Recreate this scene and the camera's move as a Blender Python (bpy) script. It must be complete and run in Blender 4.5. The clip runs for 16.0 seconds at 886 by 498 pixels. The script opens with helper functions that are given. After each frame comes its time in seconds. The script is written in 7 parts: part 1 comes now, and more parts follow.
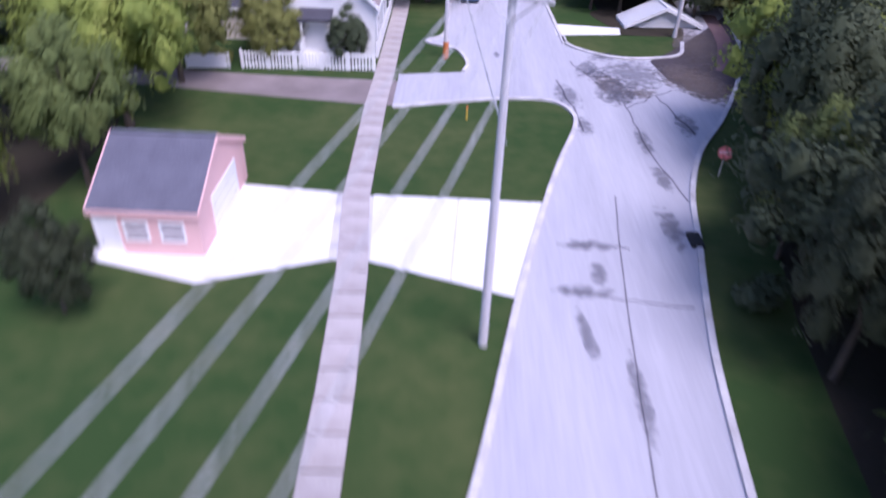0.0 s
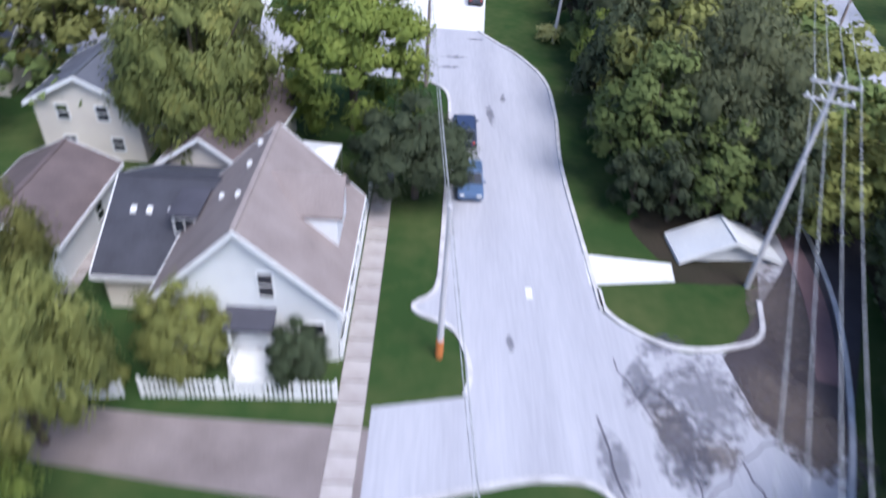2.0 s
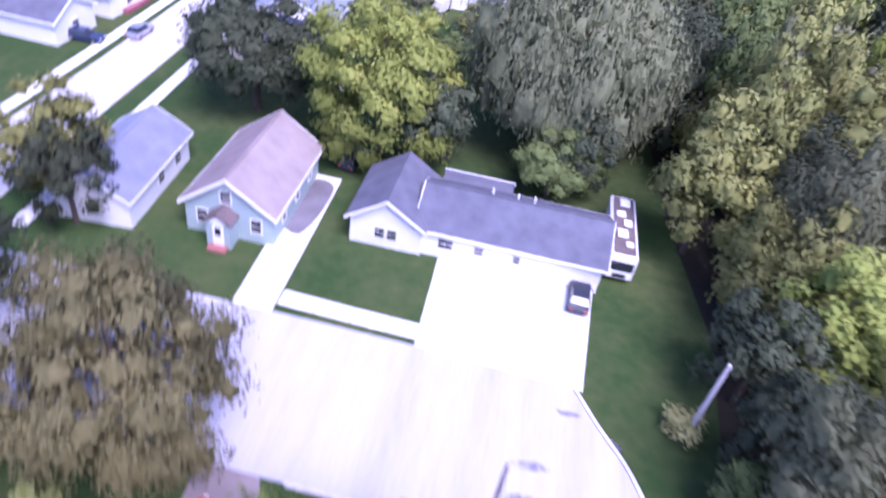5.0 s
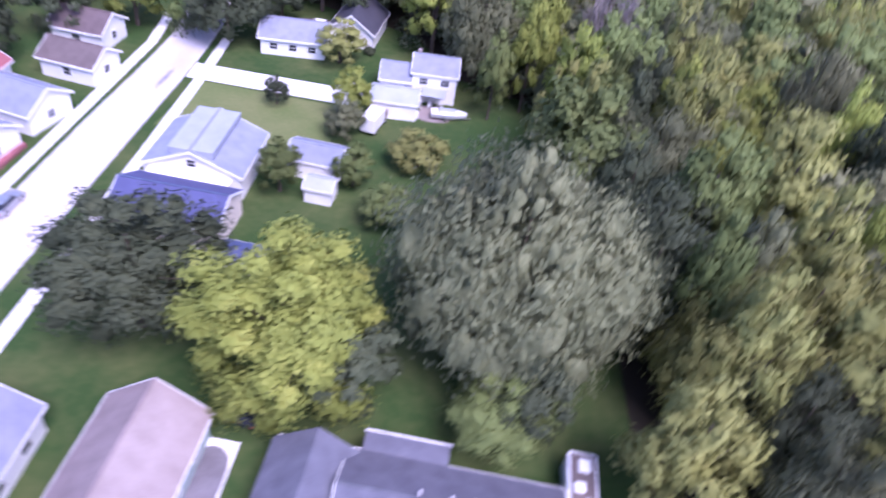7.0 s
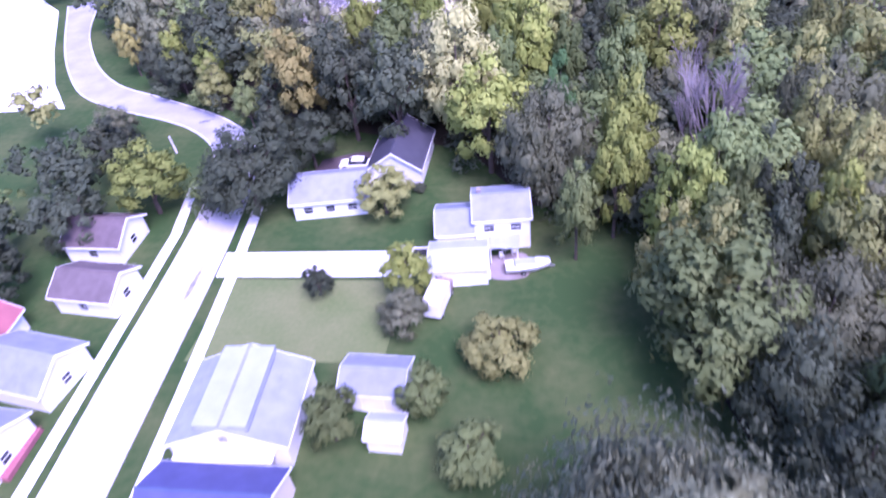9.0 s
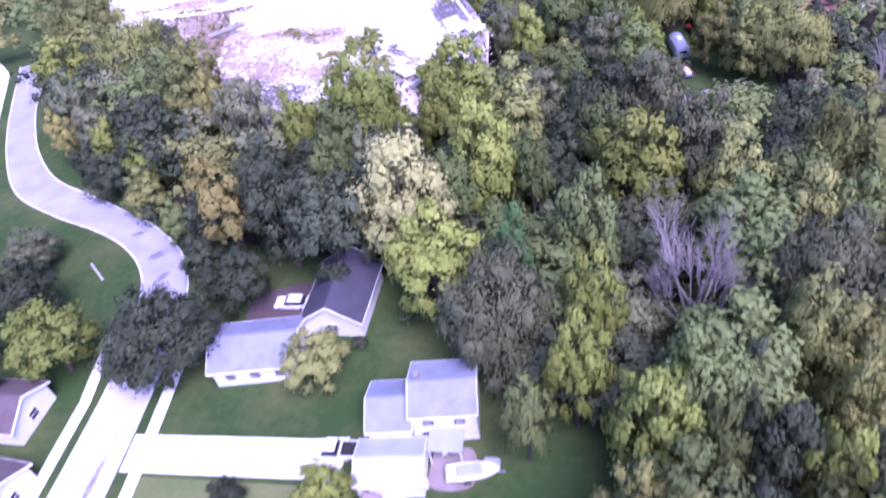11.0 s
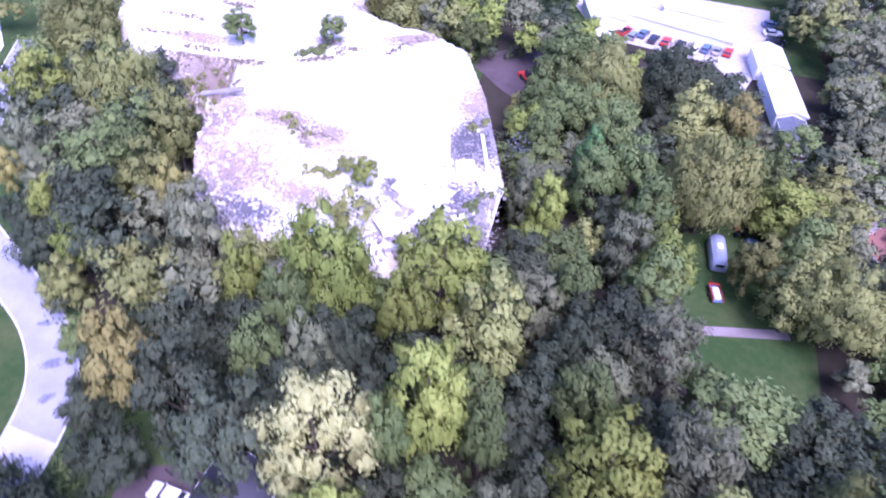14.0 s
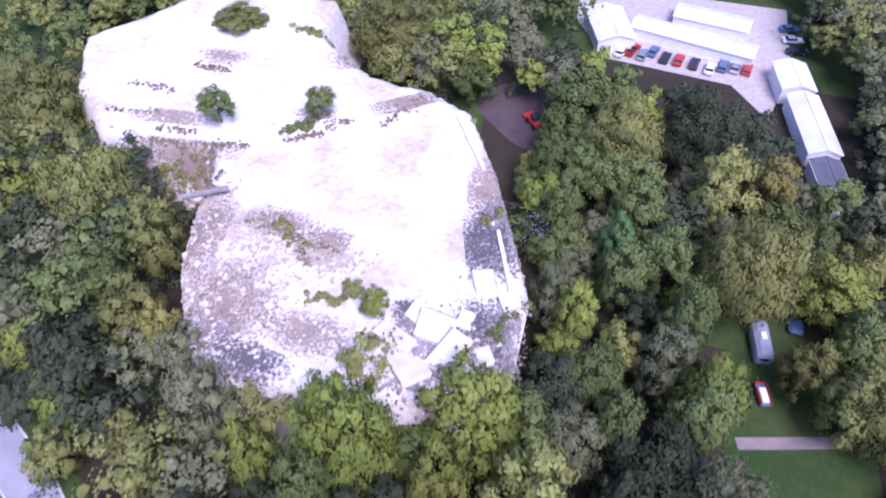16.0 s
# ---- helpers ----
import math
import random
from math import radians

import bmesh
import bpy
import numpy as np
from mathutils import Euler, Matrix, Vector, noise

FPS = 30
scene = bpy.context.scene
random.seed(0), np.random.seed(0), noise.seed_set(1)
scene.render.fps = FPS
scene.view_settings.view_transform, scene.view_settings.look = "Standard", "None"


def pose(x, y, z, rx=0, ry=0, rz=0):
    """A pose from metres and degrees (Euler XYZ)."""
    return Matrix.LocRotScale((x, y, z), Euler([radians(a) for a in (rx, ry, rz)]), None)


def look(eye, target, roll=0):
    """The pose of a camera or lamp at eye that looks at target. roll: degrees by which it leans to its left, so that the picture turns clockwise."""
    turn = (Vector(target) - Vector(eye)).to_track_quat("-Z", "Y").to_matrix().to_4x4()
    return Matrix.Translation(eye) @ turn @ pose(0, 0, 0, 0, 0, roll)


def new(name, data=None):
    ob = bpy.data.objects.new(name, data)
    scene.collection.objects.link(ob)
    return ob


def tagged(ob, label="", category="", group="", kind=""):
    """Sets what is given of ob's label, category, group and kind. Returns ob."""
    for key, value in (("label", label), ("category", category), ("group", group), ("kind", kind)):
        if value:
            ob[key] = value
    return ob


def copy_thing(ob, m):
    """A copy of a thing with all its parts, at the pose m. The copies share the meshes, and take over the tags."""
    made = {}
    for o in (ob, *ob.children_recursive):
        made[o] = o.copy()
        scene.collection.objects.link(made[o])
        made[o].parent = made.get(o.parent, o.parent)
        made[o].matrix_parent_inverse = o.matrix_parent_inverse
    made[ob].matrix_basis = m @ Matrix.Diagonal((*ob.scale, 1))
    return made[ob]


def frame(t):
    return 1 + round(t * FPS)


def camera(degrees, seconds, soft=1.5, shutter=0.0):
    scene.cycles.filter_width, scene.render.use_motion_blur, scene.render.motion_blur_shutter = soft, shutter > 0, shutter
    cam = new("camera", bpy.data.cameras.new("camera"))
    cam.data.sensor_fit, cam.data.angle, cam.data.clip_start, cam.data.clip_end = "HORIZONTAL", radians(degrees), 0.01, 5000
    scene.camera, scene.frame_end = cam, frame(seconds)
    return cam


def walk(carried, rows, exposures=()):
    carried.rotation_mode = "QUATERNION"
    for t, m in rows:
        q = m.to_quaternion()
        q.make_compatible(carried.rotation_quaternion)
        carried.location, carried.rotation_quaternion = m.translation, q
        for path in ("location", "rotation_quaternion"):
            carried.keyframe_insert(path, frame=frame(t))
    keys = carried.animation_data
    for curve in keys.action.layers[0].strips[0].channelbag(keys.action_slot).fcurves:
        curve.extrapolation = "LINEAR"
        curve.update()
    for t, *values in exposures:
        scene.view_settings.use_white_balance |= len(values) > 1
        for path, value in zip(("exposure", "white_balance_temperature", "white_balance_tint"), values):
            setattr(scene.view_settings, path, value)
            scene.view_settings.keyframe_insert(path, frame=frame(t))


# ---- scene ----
cam = camera(66.0, 16.0, soft=2.0, shutter=0.8)
EXPOSURES = [(0, 0.71, 5420, 37), (0.5, 0.64, 5420, 36), (1, 0.61, 5740, 26), (1.5, 0.75, 5570, 15), (2.5, 0.77, 5470, 16), (3.5, 1.09, 5080, 38), (4, 1.24, 4880, 54), (6.5, 1.38, 5440, 44), (7, 1.35, 5250, 48), (7.5, 1.64, 4960, 60), (8, 1.79, 4900, 65), (10.5, 1.46, 5000, 63), (13.5, 1.59, 4870, 59), (14.5, 1.47, 5000, 53), (16, 0.94, 5230, 43)]
PATH = [
    (0, (-0.00, 0.00, 18.41), (-0.18, 40.82, -10.46), 2.21),
    (0.5, (-0.22, 5.73, 20.96), (-0.95, 46.14, -8.48), -1.98),
    (1, (0.24, 11.86, 23.32), (-0.23, 52.05, -6.42), 1.88),
    (1.5, (-0.29, 18.66, 25.46), (0.40, 58.40, -4.88), 5.89),
    (2, (-1.51, 25.78, 27.62), (-0.43, 65.14, -3.21), 4.23),
    (2.5, (-2.14, 32.40, 30.38), (-0.99, 71.48, -0.79), 2.78),
    (3, (-2.36, 38.23, 32.81), (-1.43, 77.10, 1.37), 3.17),
    (3.5, (-3.51, 44.88, 34.08), (-1.99, 83.95, 2.92), 5.70),
    (4, (-3.89, 51.61, 34.48), (-6.77, 91.14, 4.01), 15.18),
    (4.2, (-4.01, 54.14, 34.82), (-6.08, 93.97, 4.67), 17.05),
    (6.3, (-8.73, 83.24, 46.54), (-14.86, 121.23, 14.62), -5.53),
    (6.5, (-8.34, 85.79, 47.53), (-13.42, 123.91, 15.58), -2.64),
    (7, (-7.13, 90.61, 50.29), (-8.26, 128.76, 17.99), 9.59),
    (7.5, (-8.44, 95.46, 52.53), (-6.47, 134.60, 21.47), 18.45),
    (8, (-10.03, 103.24, 52.97), (-12.90, 141.32, 20.70), 1.02),
    (8.2, (-10.42, 106.56, 53.09), (-16.31, 144.59, 21.16), -4.77),
    (10.3, (-4.64, 136.79, 59.24), (-13.49, 173.25, 26.18), -8.94),
    (10.5, (-3.81, 139.26, 60.04), (-12.81, 175.57, 26.87), -9.27),
    (11, (-1.59, 145.52, 62.07), (-11.40, 181.47, 28.74), -11.14),
    (11.5, (1.10, 152.01, 63.99), (-9.42, 187.67, 30.57), -12.42),
    (12, (4.16, 157.70, 65.74), (-3.77, 193.10, 31.34), 3.96),
    (12.5, (6.15, 162.52, 67.86), (-1.39, 198.81, 34.29), 11.47),
    (13, (5.52, 167.64, 69.25), (-3.96, 203.22, 35.43), 3.25),
    (13.5, (2.76, 172.73, 70.49), (-8.16, 207.82, 36.59), 4.33),
    (14, (-0.55, 178.01, 72.56), (-11.52, 212.45, 38.01), 2.69),
    (14.5, (-3.47, 183.28, 75.13), (-14.16, 217.19, 39.97), 0.42),
    (15, (-6.18, 188.77, 77.86), (-16.74, 222.07, 42.09), 0.02),
    (15.5, (-8.83, 194.26, 80.25), (-18.93, 226.76, 43.63), -0.95),
    (16, (-11.49, 199.58, 82.39), (-20.83, 231.29, 44.87), -0.32),
]
walk(cam, [(t, look(eye, target, roll)) for t, eye, target, roll in PATH], exposures=EXPOSURES)

# ---- light and air ----
world = bpy.data.worlds.new("sky")
scene.world = world
world.use_nodes = True
wn = world.node_tree.nodes
sky = wn.new("ShaderNodeTexSky")
sky.sky_type = "NISHITA"
sky.sun_disc = False
SUN_EL, SUN_AZ = 58.0, 142.0
sky.sun_elevation, sky.sun_rotation = radians(SUN_EL), radians(SUN_AZ)
sky.air_density, sky.dust_density, sky.ozone_density = 1.0, 1.6, 1.0
world.node_tree.links.new(sky.outputs["Color"], wn["Background"].inputs["Color"])
wn["Background"].inputs["Strength"].default_value = 0.118
sun_data = bpy.data.lights.new("sun", "SUN")
sun_data.energy, sun_data.angle, sun_data.color = 2.45, radians(32), (1.0, 0.92, 0.79)
sun = new("sun", sun_data)
_d = Vector((math.sin(radians(SUN_AZ)) * math.cos(radians(SUN_EL)), math.cos(radians(SUN_AZ)) * math.cos(radians(SUN_EL)), math.sin(radians(SUN_EL))))
sun.matrix_world = look(_d * 200, (0, 0, 0))


# ---- materials ----
def material(name, base, rough=0.8, other=None, scale=3.0, fine=30.0, bump=0.15, metal=0.0, mix=0.5, spec=0.3, vary=0.0, streak=None, span=(0.5, 1.0)):
    """A surface with two scales of variation: large patches of the other colour and a fine grain with relief."""
    m = bpy.data.materials.new(name)
    m.use_nodes = True
    nt = m.node_tree
    n, l = nt.nodes, nt.links
    b = n["Principled BSDF"]
    b.inputs["Roughness"].default_value, b.inputs["Metallic"].default_value = rough, metal
    b.inputs["Specular IOR Level"].default_value = spec
    other = other or tuple(c * 0.72 for c in base)
    co = n.new("ShaderNodeTexCoord")
    mp = n.new("ShaderNodeMapping")
    l.new(co.outputs["Object"], mp.inputs["Vector"])
    if streak:
        mp.inputs["Scale"].default_value = streak
    big, small = n.new("ShaderNodeTexNoise"), n.new("ShaderNodeTexNoise")
    for tex, s, d in ((big, scale, 5), (small, fine, 3)):
        tex.inputs["Scale"].default_value, tex.inputs["Detail"].default_value = s, d
        l.new(mp.outputs["Vector"], tex.inputs["Vector"])
    add = n.new("ShaderNodeMath")
    add.operation = "MULTIPLY_ADD"
    l.new(small.outputs["Fac"], add.inputs[0])
    add.inputs[1].default_value = 0.45
    l.new(big.outputs["Fac"], add.inputs[2])
    ramp = n.new("ShaderNodeMapRange")
    ramp.inputs["From Min"].default_value, ramp.inputs["From Max"].default_value = span
    l.new(add.outputs[0], ramp.inputs["Value"])
    mul = n.new("ShaderNodeMath")
    mul.operation = "MULTIPLY"
    l.new(ramp.outputs[0], mul.inputs[0])
    mul.inputs[1].default_value = mix * 2
    mx = n.new("ShaderNodeMix")
    mx.data_type, mx.clamp_factor = "RGBA", True
    mx.inputs["A"].default_value, mx.inputs["B"].default_value = (*base, 1), (*other, 1)
    l.new(mul.outputs[0], mx.inputs["Factor"])
    out = mx.outputs["Result"]
    if vary:
        oi, hs = n.new("ShaderNodeObjectInfo"), n.new("ShaderNodeHueSaturation")
        mr, mv = n.new("ShaderNodeMapRange"), n.new("ShaderNodeMapRange")
        l.new(oi.outputs["Random"], mr.inputs["Value"])
        mr.inputs["To Min"].default_value, mr.inputs["To Max"].default_value = 0.5 - vary * 0.07, 0.5 + vary * 0.05
        wv = n.new("ShaderNodeMath")
        wv.operation = "FRACT"
        sc = n.new("ShaderNodeMath")
        sc.operation = "MULTIPLY"
        sc.inputs[1].default_value = 7.31
        l.new(oi.outputs["Random"], sc.inputs[0])
        l.new(sc.outputs[0], wv.inputs[0])
        l.new(wv.outputs[0], mv.inputs["Value"])
        mv.inputs["To Min"].default_value, mv.inputs["To Max"].default_value = 1 - vary * 0.35, 1 + vary * 0.35
        l.new(mr.outputs[0], hs.inputs["Hue"])
        l.new(mv.outputs[0], hs.inputs["Value"])
        l.new(out, hs.inputs["Color"])
        out = hs.outputs["Color"]
    l.new(out, b.inputs["Base Color"])
    if bump:
        bp = n.new("ShaderNodeBump")
        bp.inputs["Strength"].default_value, bp.inputs["Distance"].default_value = bump, 0.05
        l.new(small.outputs["Fac"], bp.inputs["Height"])
        l.new(bp.outputs["Normal"], b.inputs["Normal"])
    return m


def leaf_material(name, a, b_, c):
    """Foliage: each leaf spray takes its own shade; light passes through the leaves a little."""
    m = bpy.data.materials.new(name)
    m.use_nodes = True
    nt = m.node_tree
    n, l = nt.nodes, nt.links
    b = n["Principled BSDF"]
    b.inputs["Roughness"].default_value, b.inputs["Specular IOR Level"].default_value = 0.7, 0.15
    a, c = [p * 0.55 + q * 0.45 for p, q in zip(a, b_)], [p * 0.7 + q * 0.3 for p, q in zip(c, b_)]
    geo, oi = n.new("ShaderNodeNewGeometry"), n.new("ShaderNodeObjectInfo")
    ramp = n.new("ShaderNodeValToRGB")
    ramp.color_ramp.elements[0].color, ramp.color_ramp.elements[1].color = (*a, 1), (*c, 1)
    mid = ramp.color_ramp.elements.new(0.55)
    mid.color = (*b_, 1)
    tex, co = n.new("ShaderNodeTexNoise"), n.new("ShaderNodeTexCoord")
    tex.inputs["Scale"].default_value = 0.5
    l.new(co.outputs["Object"], tex.inputs["Vector"])
    ad = n.new("ShaderNodeMath")
    ad.operation = "MULTIPLY_ADD"
    l.new(geo.outputs["Random Per Island"], ad.inputs[0])
    ad.inputs[1].default_value = 0.20
    sub = n.new("ShaderNodeMath")
    sub.operation = "MULTIPLY_ADD"
    l.new(tex.outputs["Fac"], sub.inputs[0])
    sub.inputs[1].default_value, sub.inputs[2].default_value = 1.05, -0.13
    l.new(sub.outputs[0], ad.inputs[2])
    l.new(ad.outputs[0], ramp.inputs["Fac"])
    hs, mr, mv = n.new("ShaderNodeHueSaturation"), n.new("ShaderNodeMapRange"), n.new("ShaderNodeMapRange")
    l.new(oi.outputs["Random"], mr.inputs["Value"])
    mr.inputs["To Min"].default_value, mr.inputs["To Max"].default_value = 0.493, 0.510
    sc, fr = n.new("ShaderNodeMath"), n.new("ShaderNodeMath")
    sc.operation, fr.operation = "MULTIPLY", "FRACT"
    sc.inputs[1].default_value = 5.77
    l.new(oi.outputs["Random"], sc.inputs[0])
    l.new(sc.outputs[0], fr.inputs[0])
    l.new(fr.outputs[0], mv.inputs["Value"])
    mv.inputs["To Min"].default_value, mv.inputs["To Max"].default_value = 0.72, 1.28
    l.new(mr.outputs[0], hs.inputs["Hue"])
    l.new(mv.outputs[0], hs.inputs["Value"])
    l.new(ramp.outputs["Color"], hs.inputs["Color"])
    l.new(hs.outputs["Color"], b.inputs["Base Color"])
    tr, ms = n.new("ShaderNodeBsdfTranslucent"), n.new("ShaderNodeMixShader")
    l.new(hs.outputs["Color"], tr.inputs["Color"])
    ms.inputs["Fac"].default_value = 0.25
    l.new(b.outputs["BSDF"], ms.inputs[1])
    l.new(tr.outputs["BSDF"], ms.inputs[2])
    l.new(ms.outputs["Shader"], n["Material Output"].inputs["Surface"])
    return m


GRASS = material("grass", (0.032, 0.064, 0.018), 0.9, (0.080, 0.098, 0.034), 0.10, 0.9, 0.6, mix=0.5, spec=0.1, span=(0.6, 0.98))
DRY = material("dry_grass", (0.16, 0.17, 0.07), 0.9, (0.09, 0.13, 0.04), 0.12, 2.0, 0.5, spec=0.1)
# soil whose dark tone also stands for shade on the woods floor
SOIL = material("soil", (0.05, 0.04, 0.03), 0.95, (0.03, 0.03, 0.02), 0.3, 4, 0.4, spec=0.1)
ASPHALT = material("asphalt", (0.47, 0.465, 0.505), 0.8, (0.36, 0.355, 0.395), 0.45, 5, 0.2, mix=0.5, streak=(1, 0.08, 1))
DARKASPH = material("dark_asphalt", (0.20, 0.19, 0.21), 0.85, (0.12, 0.11, 0.12), 0.35, 6, 0.2)
BENDROAD = material("grey_bend_asphalt", (0.34, 0.34, 0.385), 0.8, (0.24, 0.24, 0.275), 0.25, 5, 0.15, mix=0.5)
PALEROAD = material("pale_road", (0.52, 0.50, 0.52), 0.8, (0.40, 0.385, 0.405), 0.25, 5, 0.15, mix=0.5, streak=(1, 0.3, 1))
CONC = material("concrete", (0.80, 0.79, 0.80), 0.8, (0.66, 0.65, 0.64), 0.35, 9, 0.15, mix=0.5)
WALK = material("walk_concrete", (0.47, 0.43, 0.42), 0.85, (0.33, 0.29, 0.27), 0.7, 9, 0.2, vary=0.22)
GRAVEL = material("gravel", (0.27, 0.23, 0.225), 0.95, (0.17, 0.14, 0.135), 0.4, 12, 0.5)
KERB = material("kerb_concrete", (0.68, 0.66, 0.67), 0.8, (0.38, 0.36, 0.36), 0.8, 9, 0.2)
RUBBLE = material("pale_rubble", (0.66, 0.62, 0.585), 0.95, (0.36, 0.275, 0.205), 0.11, 0.9, 0.8, mix=0.4, span=(0.70, 0.98))
WHITE = material("white_siding", (0.80, 0.80, 0.80), 0.6, (0.70, 0.70, 0.70), 0.5, 14, 0.1)
CREAM = material("cream_siding", (0.72, 0.66, 0.58), 0.65, (0.62, 0.56, 0.49), 0.5, 14, 0.1)
MINT = material("mint_siding", (0.36, 0.45, 0.44), 0.65, (0.30, 0.38, 0.37), 0.5, 14, 0.1)
PINK = material("pink_siding", (0.74, 0.48, 0.46), 0.65, (0.66, 0.42, 0.40), 0.5, 14, 0.1)
TRIM = material("white_trim", (0.82, 0.82, 0.82), 0.5, (0.74, 0.74, 0.74), 1.0, 18, 0.05)
SLATE = material("blue_grey_shingle", (0.135, 0.138, 0.170), 0.85, (0.085, 0.088, 0.112), 0.6, 10, 0.4, vary=0.4)
PALESLATE = material("pale_blue_shingle", (0.24, 0.26, 0.33), 0.6, (0.17, 0.185, 0.235), 0.6, 10, 0.3, vary=0.3)
BROWN = material("brown_shingle", (0.155, 0.122, 0.118), 0.85, (0.10, 0.080, 0.078), 0.6, 10, 0.4, vary=0.4)
TAN = material("tan_shingle", (0.30, 0.25, 0.235), 0.85, (0.215, 0.175, 0.165), 0.6, 10, 0.4, vary=0.3, streak=(1, 1, 0.4))
REDROOF = material("red_shingle", (0.34, 0.14, 0.12), 0.85, (0.25, 0.10, 0.09), 0.6, 10, 0.4, vary=0.4)
BLUEROOF = material("blue_tarp_roof", (0.080, 0.092, 0.19), 0.7, (0.060, 0.068, 0.14), 0.6, 10, 0.2, vary=0.3)
STEEL = material("pale_metal_roof", (0.40, 0.43, 0.50), 0.45, (0.30, 0.33, 0.39), 0.4, 8, 0.1, metal=0.2)
GLASS = material("window_glass", (0.03, 0.035, 0.045), 0.08, (0.02, 0.02, 0.03), 1, 10, 0.0, spec=0.8)
WOOD = material("weathered_pole_wood", (0.30, 0.25, 0.22), 0.9, (0.20, 0.16, 0.14), 1.5, 14, 0.4, streak=(4, 4, 0.4))
BARK = material("bark", (0.11, 0.085, 0.065), 0.95, (0.06, 0.05, 0.04), 1.5, 10, 0.6)
DEADWOOD = material("bare_wood", (0.30, 0.265, 0.255), 0.95, (0.19, 0.165, 0.16), 1.5, 10, 0.3)
BLACK = material("black_rubber", (0.02, 0.02, 0.02), 0.8, (0.03, 0.03, 0.03), 2, 20, 0.1)
CHROME = material("bright_metal", (0.6, 0.6, 0.62), 0.3, (0.5, 0.5, 0.5), 2, 20, 0.0, metal=0.8)
RED = material("red_paint", (0.50, 0.05, 0.04), 0.4, (0.40, 0.04, 0.03), 2, 20, 0.0)
ORANGE = material("orange_marker", (0.65, 0.22, 0.07), 0.6, (0.5, 0.16, 0.05), 2, 20, 0.0)
BLUEP = material("blue_grey_paint", (0.10, 0.16, 0.28), 0.3, (0.08, 0.13, 0.24), 2, 20, 0.0, spec=0.6)
DARKP = material("dark_paint", (0.03, 0.035, 0.05), 0.25, (0.025, 0.03, 0.04), 2, 20, 0.0, spec=0.6)
WHITEP = material("white_paint", (0.80, 0.80, 0.82), 0.35, (0.74, 0.74, 0.76), 2, 20, 0.0, spec=0.5)
CABLE = material("cable", (0.55, 0.55, 0.56), 0.7, (0.18, 0.18, 0.18), 2, 20, 0.0)
LEAF = {
    "olive": leaf_material("olive_leaves", (0.093, 0.103, 0.028), (0.245, 0.257, 0.079), (0.513, 0.497, 0.163)),
    "green": leaf_material("green_leaves", (0.051, 0.076, 0.026), (0.150, 0.193, 0.062), (0.334, 0.366, 0.126)),
    "dark": leaf_material("dark_leaves", (0.027, 0.034, 0.020), (0.072, 0.090, 0.049), (0.160, 0.181, 0.100)),
    "grey": leaf_material("grey_green_leaves", (0.057, 0.066, 0.037), (0.162, 0.178, 0.092), (0.35, 0.355, 0.19)),
    "lime": leaf_material("yellow_green_leaves", (0.076, 0.104, 0.022), (0.240, 0.284, 0.060), (0.53, 0.525, 0.135)),
    "gold": leaf_material("golden_leaves", (0.115, 0.108, 0.030), (0.310, 0.285, 0.085), (0.55, 0.49, 0.160)),
    "pale": leaf_material("pale_dry_leaves", (0.165, 0.160, 0.060), (0.400, 0.390, 0.155), (0.62, 0.59, 0.27)),
    "bright": leaf_material("fresh_green_leaves", (0.046, 0.095, 0.034), (0.128, 0.235, 0.075), (0.26, 0.40, 0.145)),
    "straw": leaf_material("straw_leaves", (0.055, 0.075, 0.026), (0.190, 0.220, 0.068), (0.64, 0.57, 0.15)),
    "umber": leaf_material("brown_olive_leaves", (0.070, 0.070, 0.028), (0.205, 0.194, 0.078), (0.42, 0.38, 0.165)),
    "silver": leaf_material("silver_leaves", (0.13, 0.155, 0.155), (0.32, 0.37, 0.37), (0.50, 0.55, 0.55)),
    "weed": leaf_material("dry_weeds", (0.20, 0.165, 0.11), (0.34, 0.29, 0.20), (0.46, 0.41, 0.30)),
}


def soft_stain(name, base, strength=0.9):
    """Dirt or damp whose uneven edge fades into the surface below."""
    m = material(name, base, 0.9, tuple(c * 0.7 for c in base), 0.9, 7, 0.2)
    n, l = m.node_tree.nodes, m.node_tree.links
    co, mp, ln = n.new("ShaderNodeTexCoord"), n.new("ShaderNodeMapping"), n.new("ShaderNodeVectorMath")
    mp.inputs["Location"].default_value, mp.inputs["Scale"].default_value = (-1, -1, 0), (2, 2, 0)
    l.new(co.outputs["Generated"], mp.inputs["Vector"])
    ln.operation = "LENGTH"
    l.new(mp.outputs["Vector"], ln.inputs[0])
    tex = n.new("ShaderNodeTexNoise")
    tex.inputs["Scale"].default_value, tex.inputs["Detail"].default_value = 2.2, 8
    l.new(co.outputs["Object"], tex.inputs["Vector"])
    ad, mr = n.new("ShaderNodeMath"), n.new("ShaderNodeMapRange")
    ad.operation = "MULTIPLY_ADD"
    l.new(tex.outputs["Fac"], ad.inputs[0])
    ad.inputs[1].default_value = -2.6
    l.new(ln.outputs["Value"], ad.inputs[2])
    mr.inputs["From Min"].default_value, mr.inputs["From Max"].default_value = -0.95, -0.30
    mr.inputs["To Min"].default_value, mr.inputs["To Max"].default_value = strength, 0.0
    l.new(ad.outputs[0], mr.inputs["Value"])
    l.new(mr.outputs[0], n["Principled BSDF"].inputs["Alpha"])
    return m


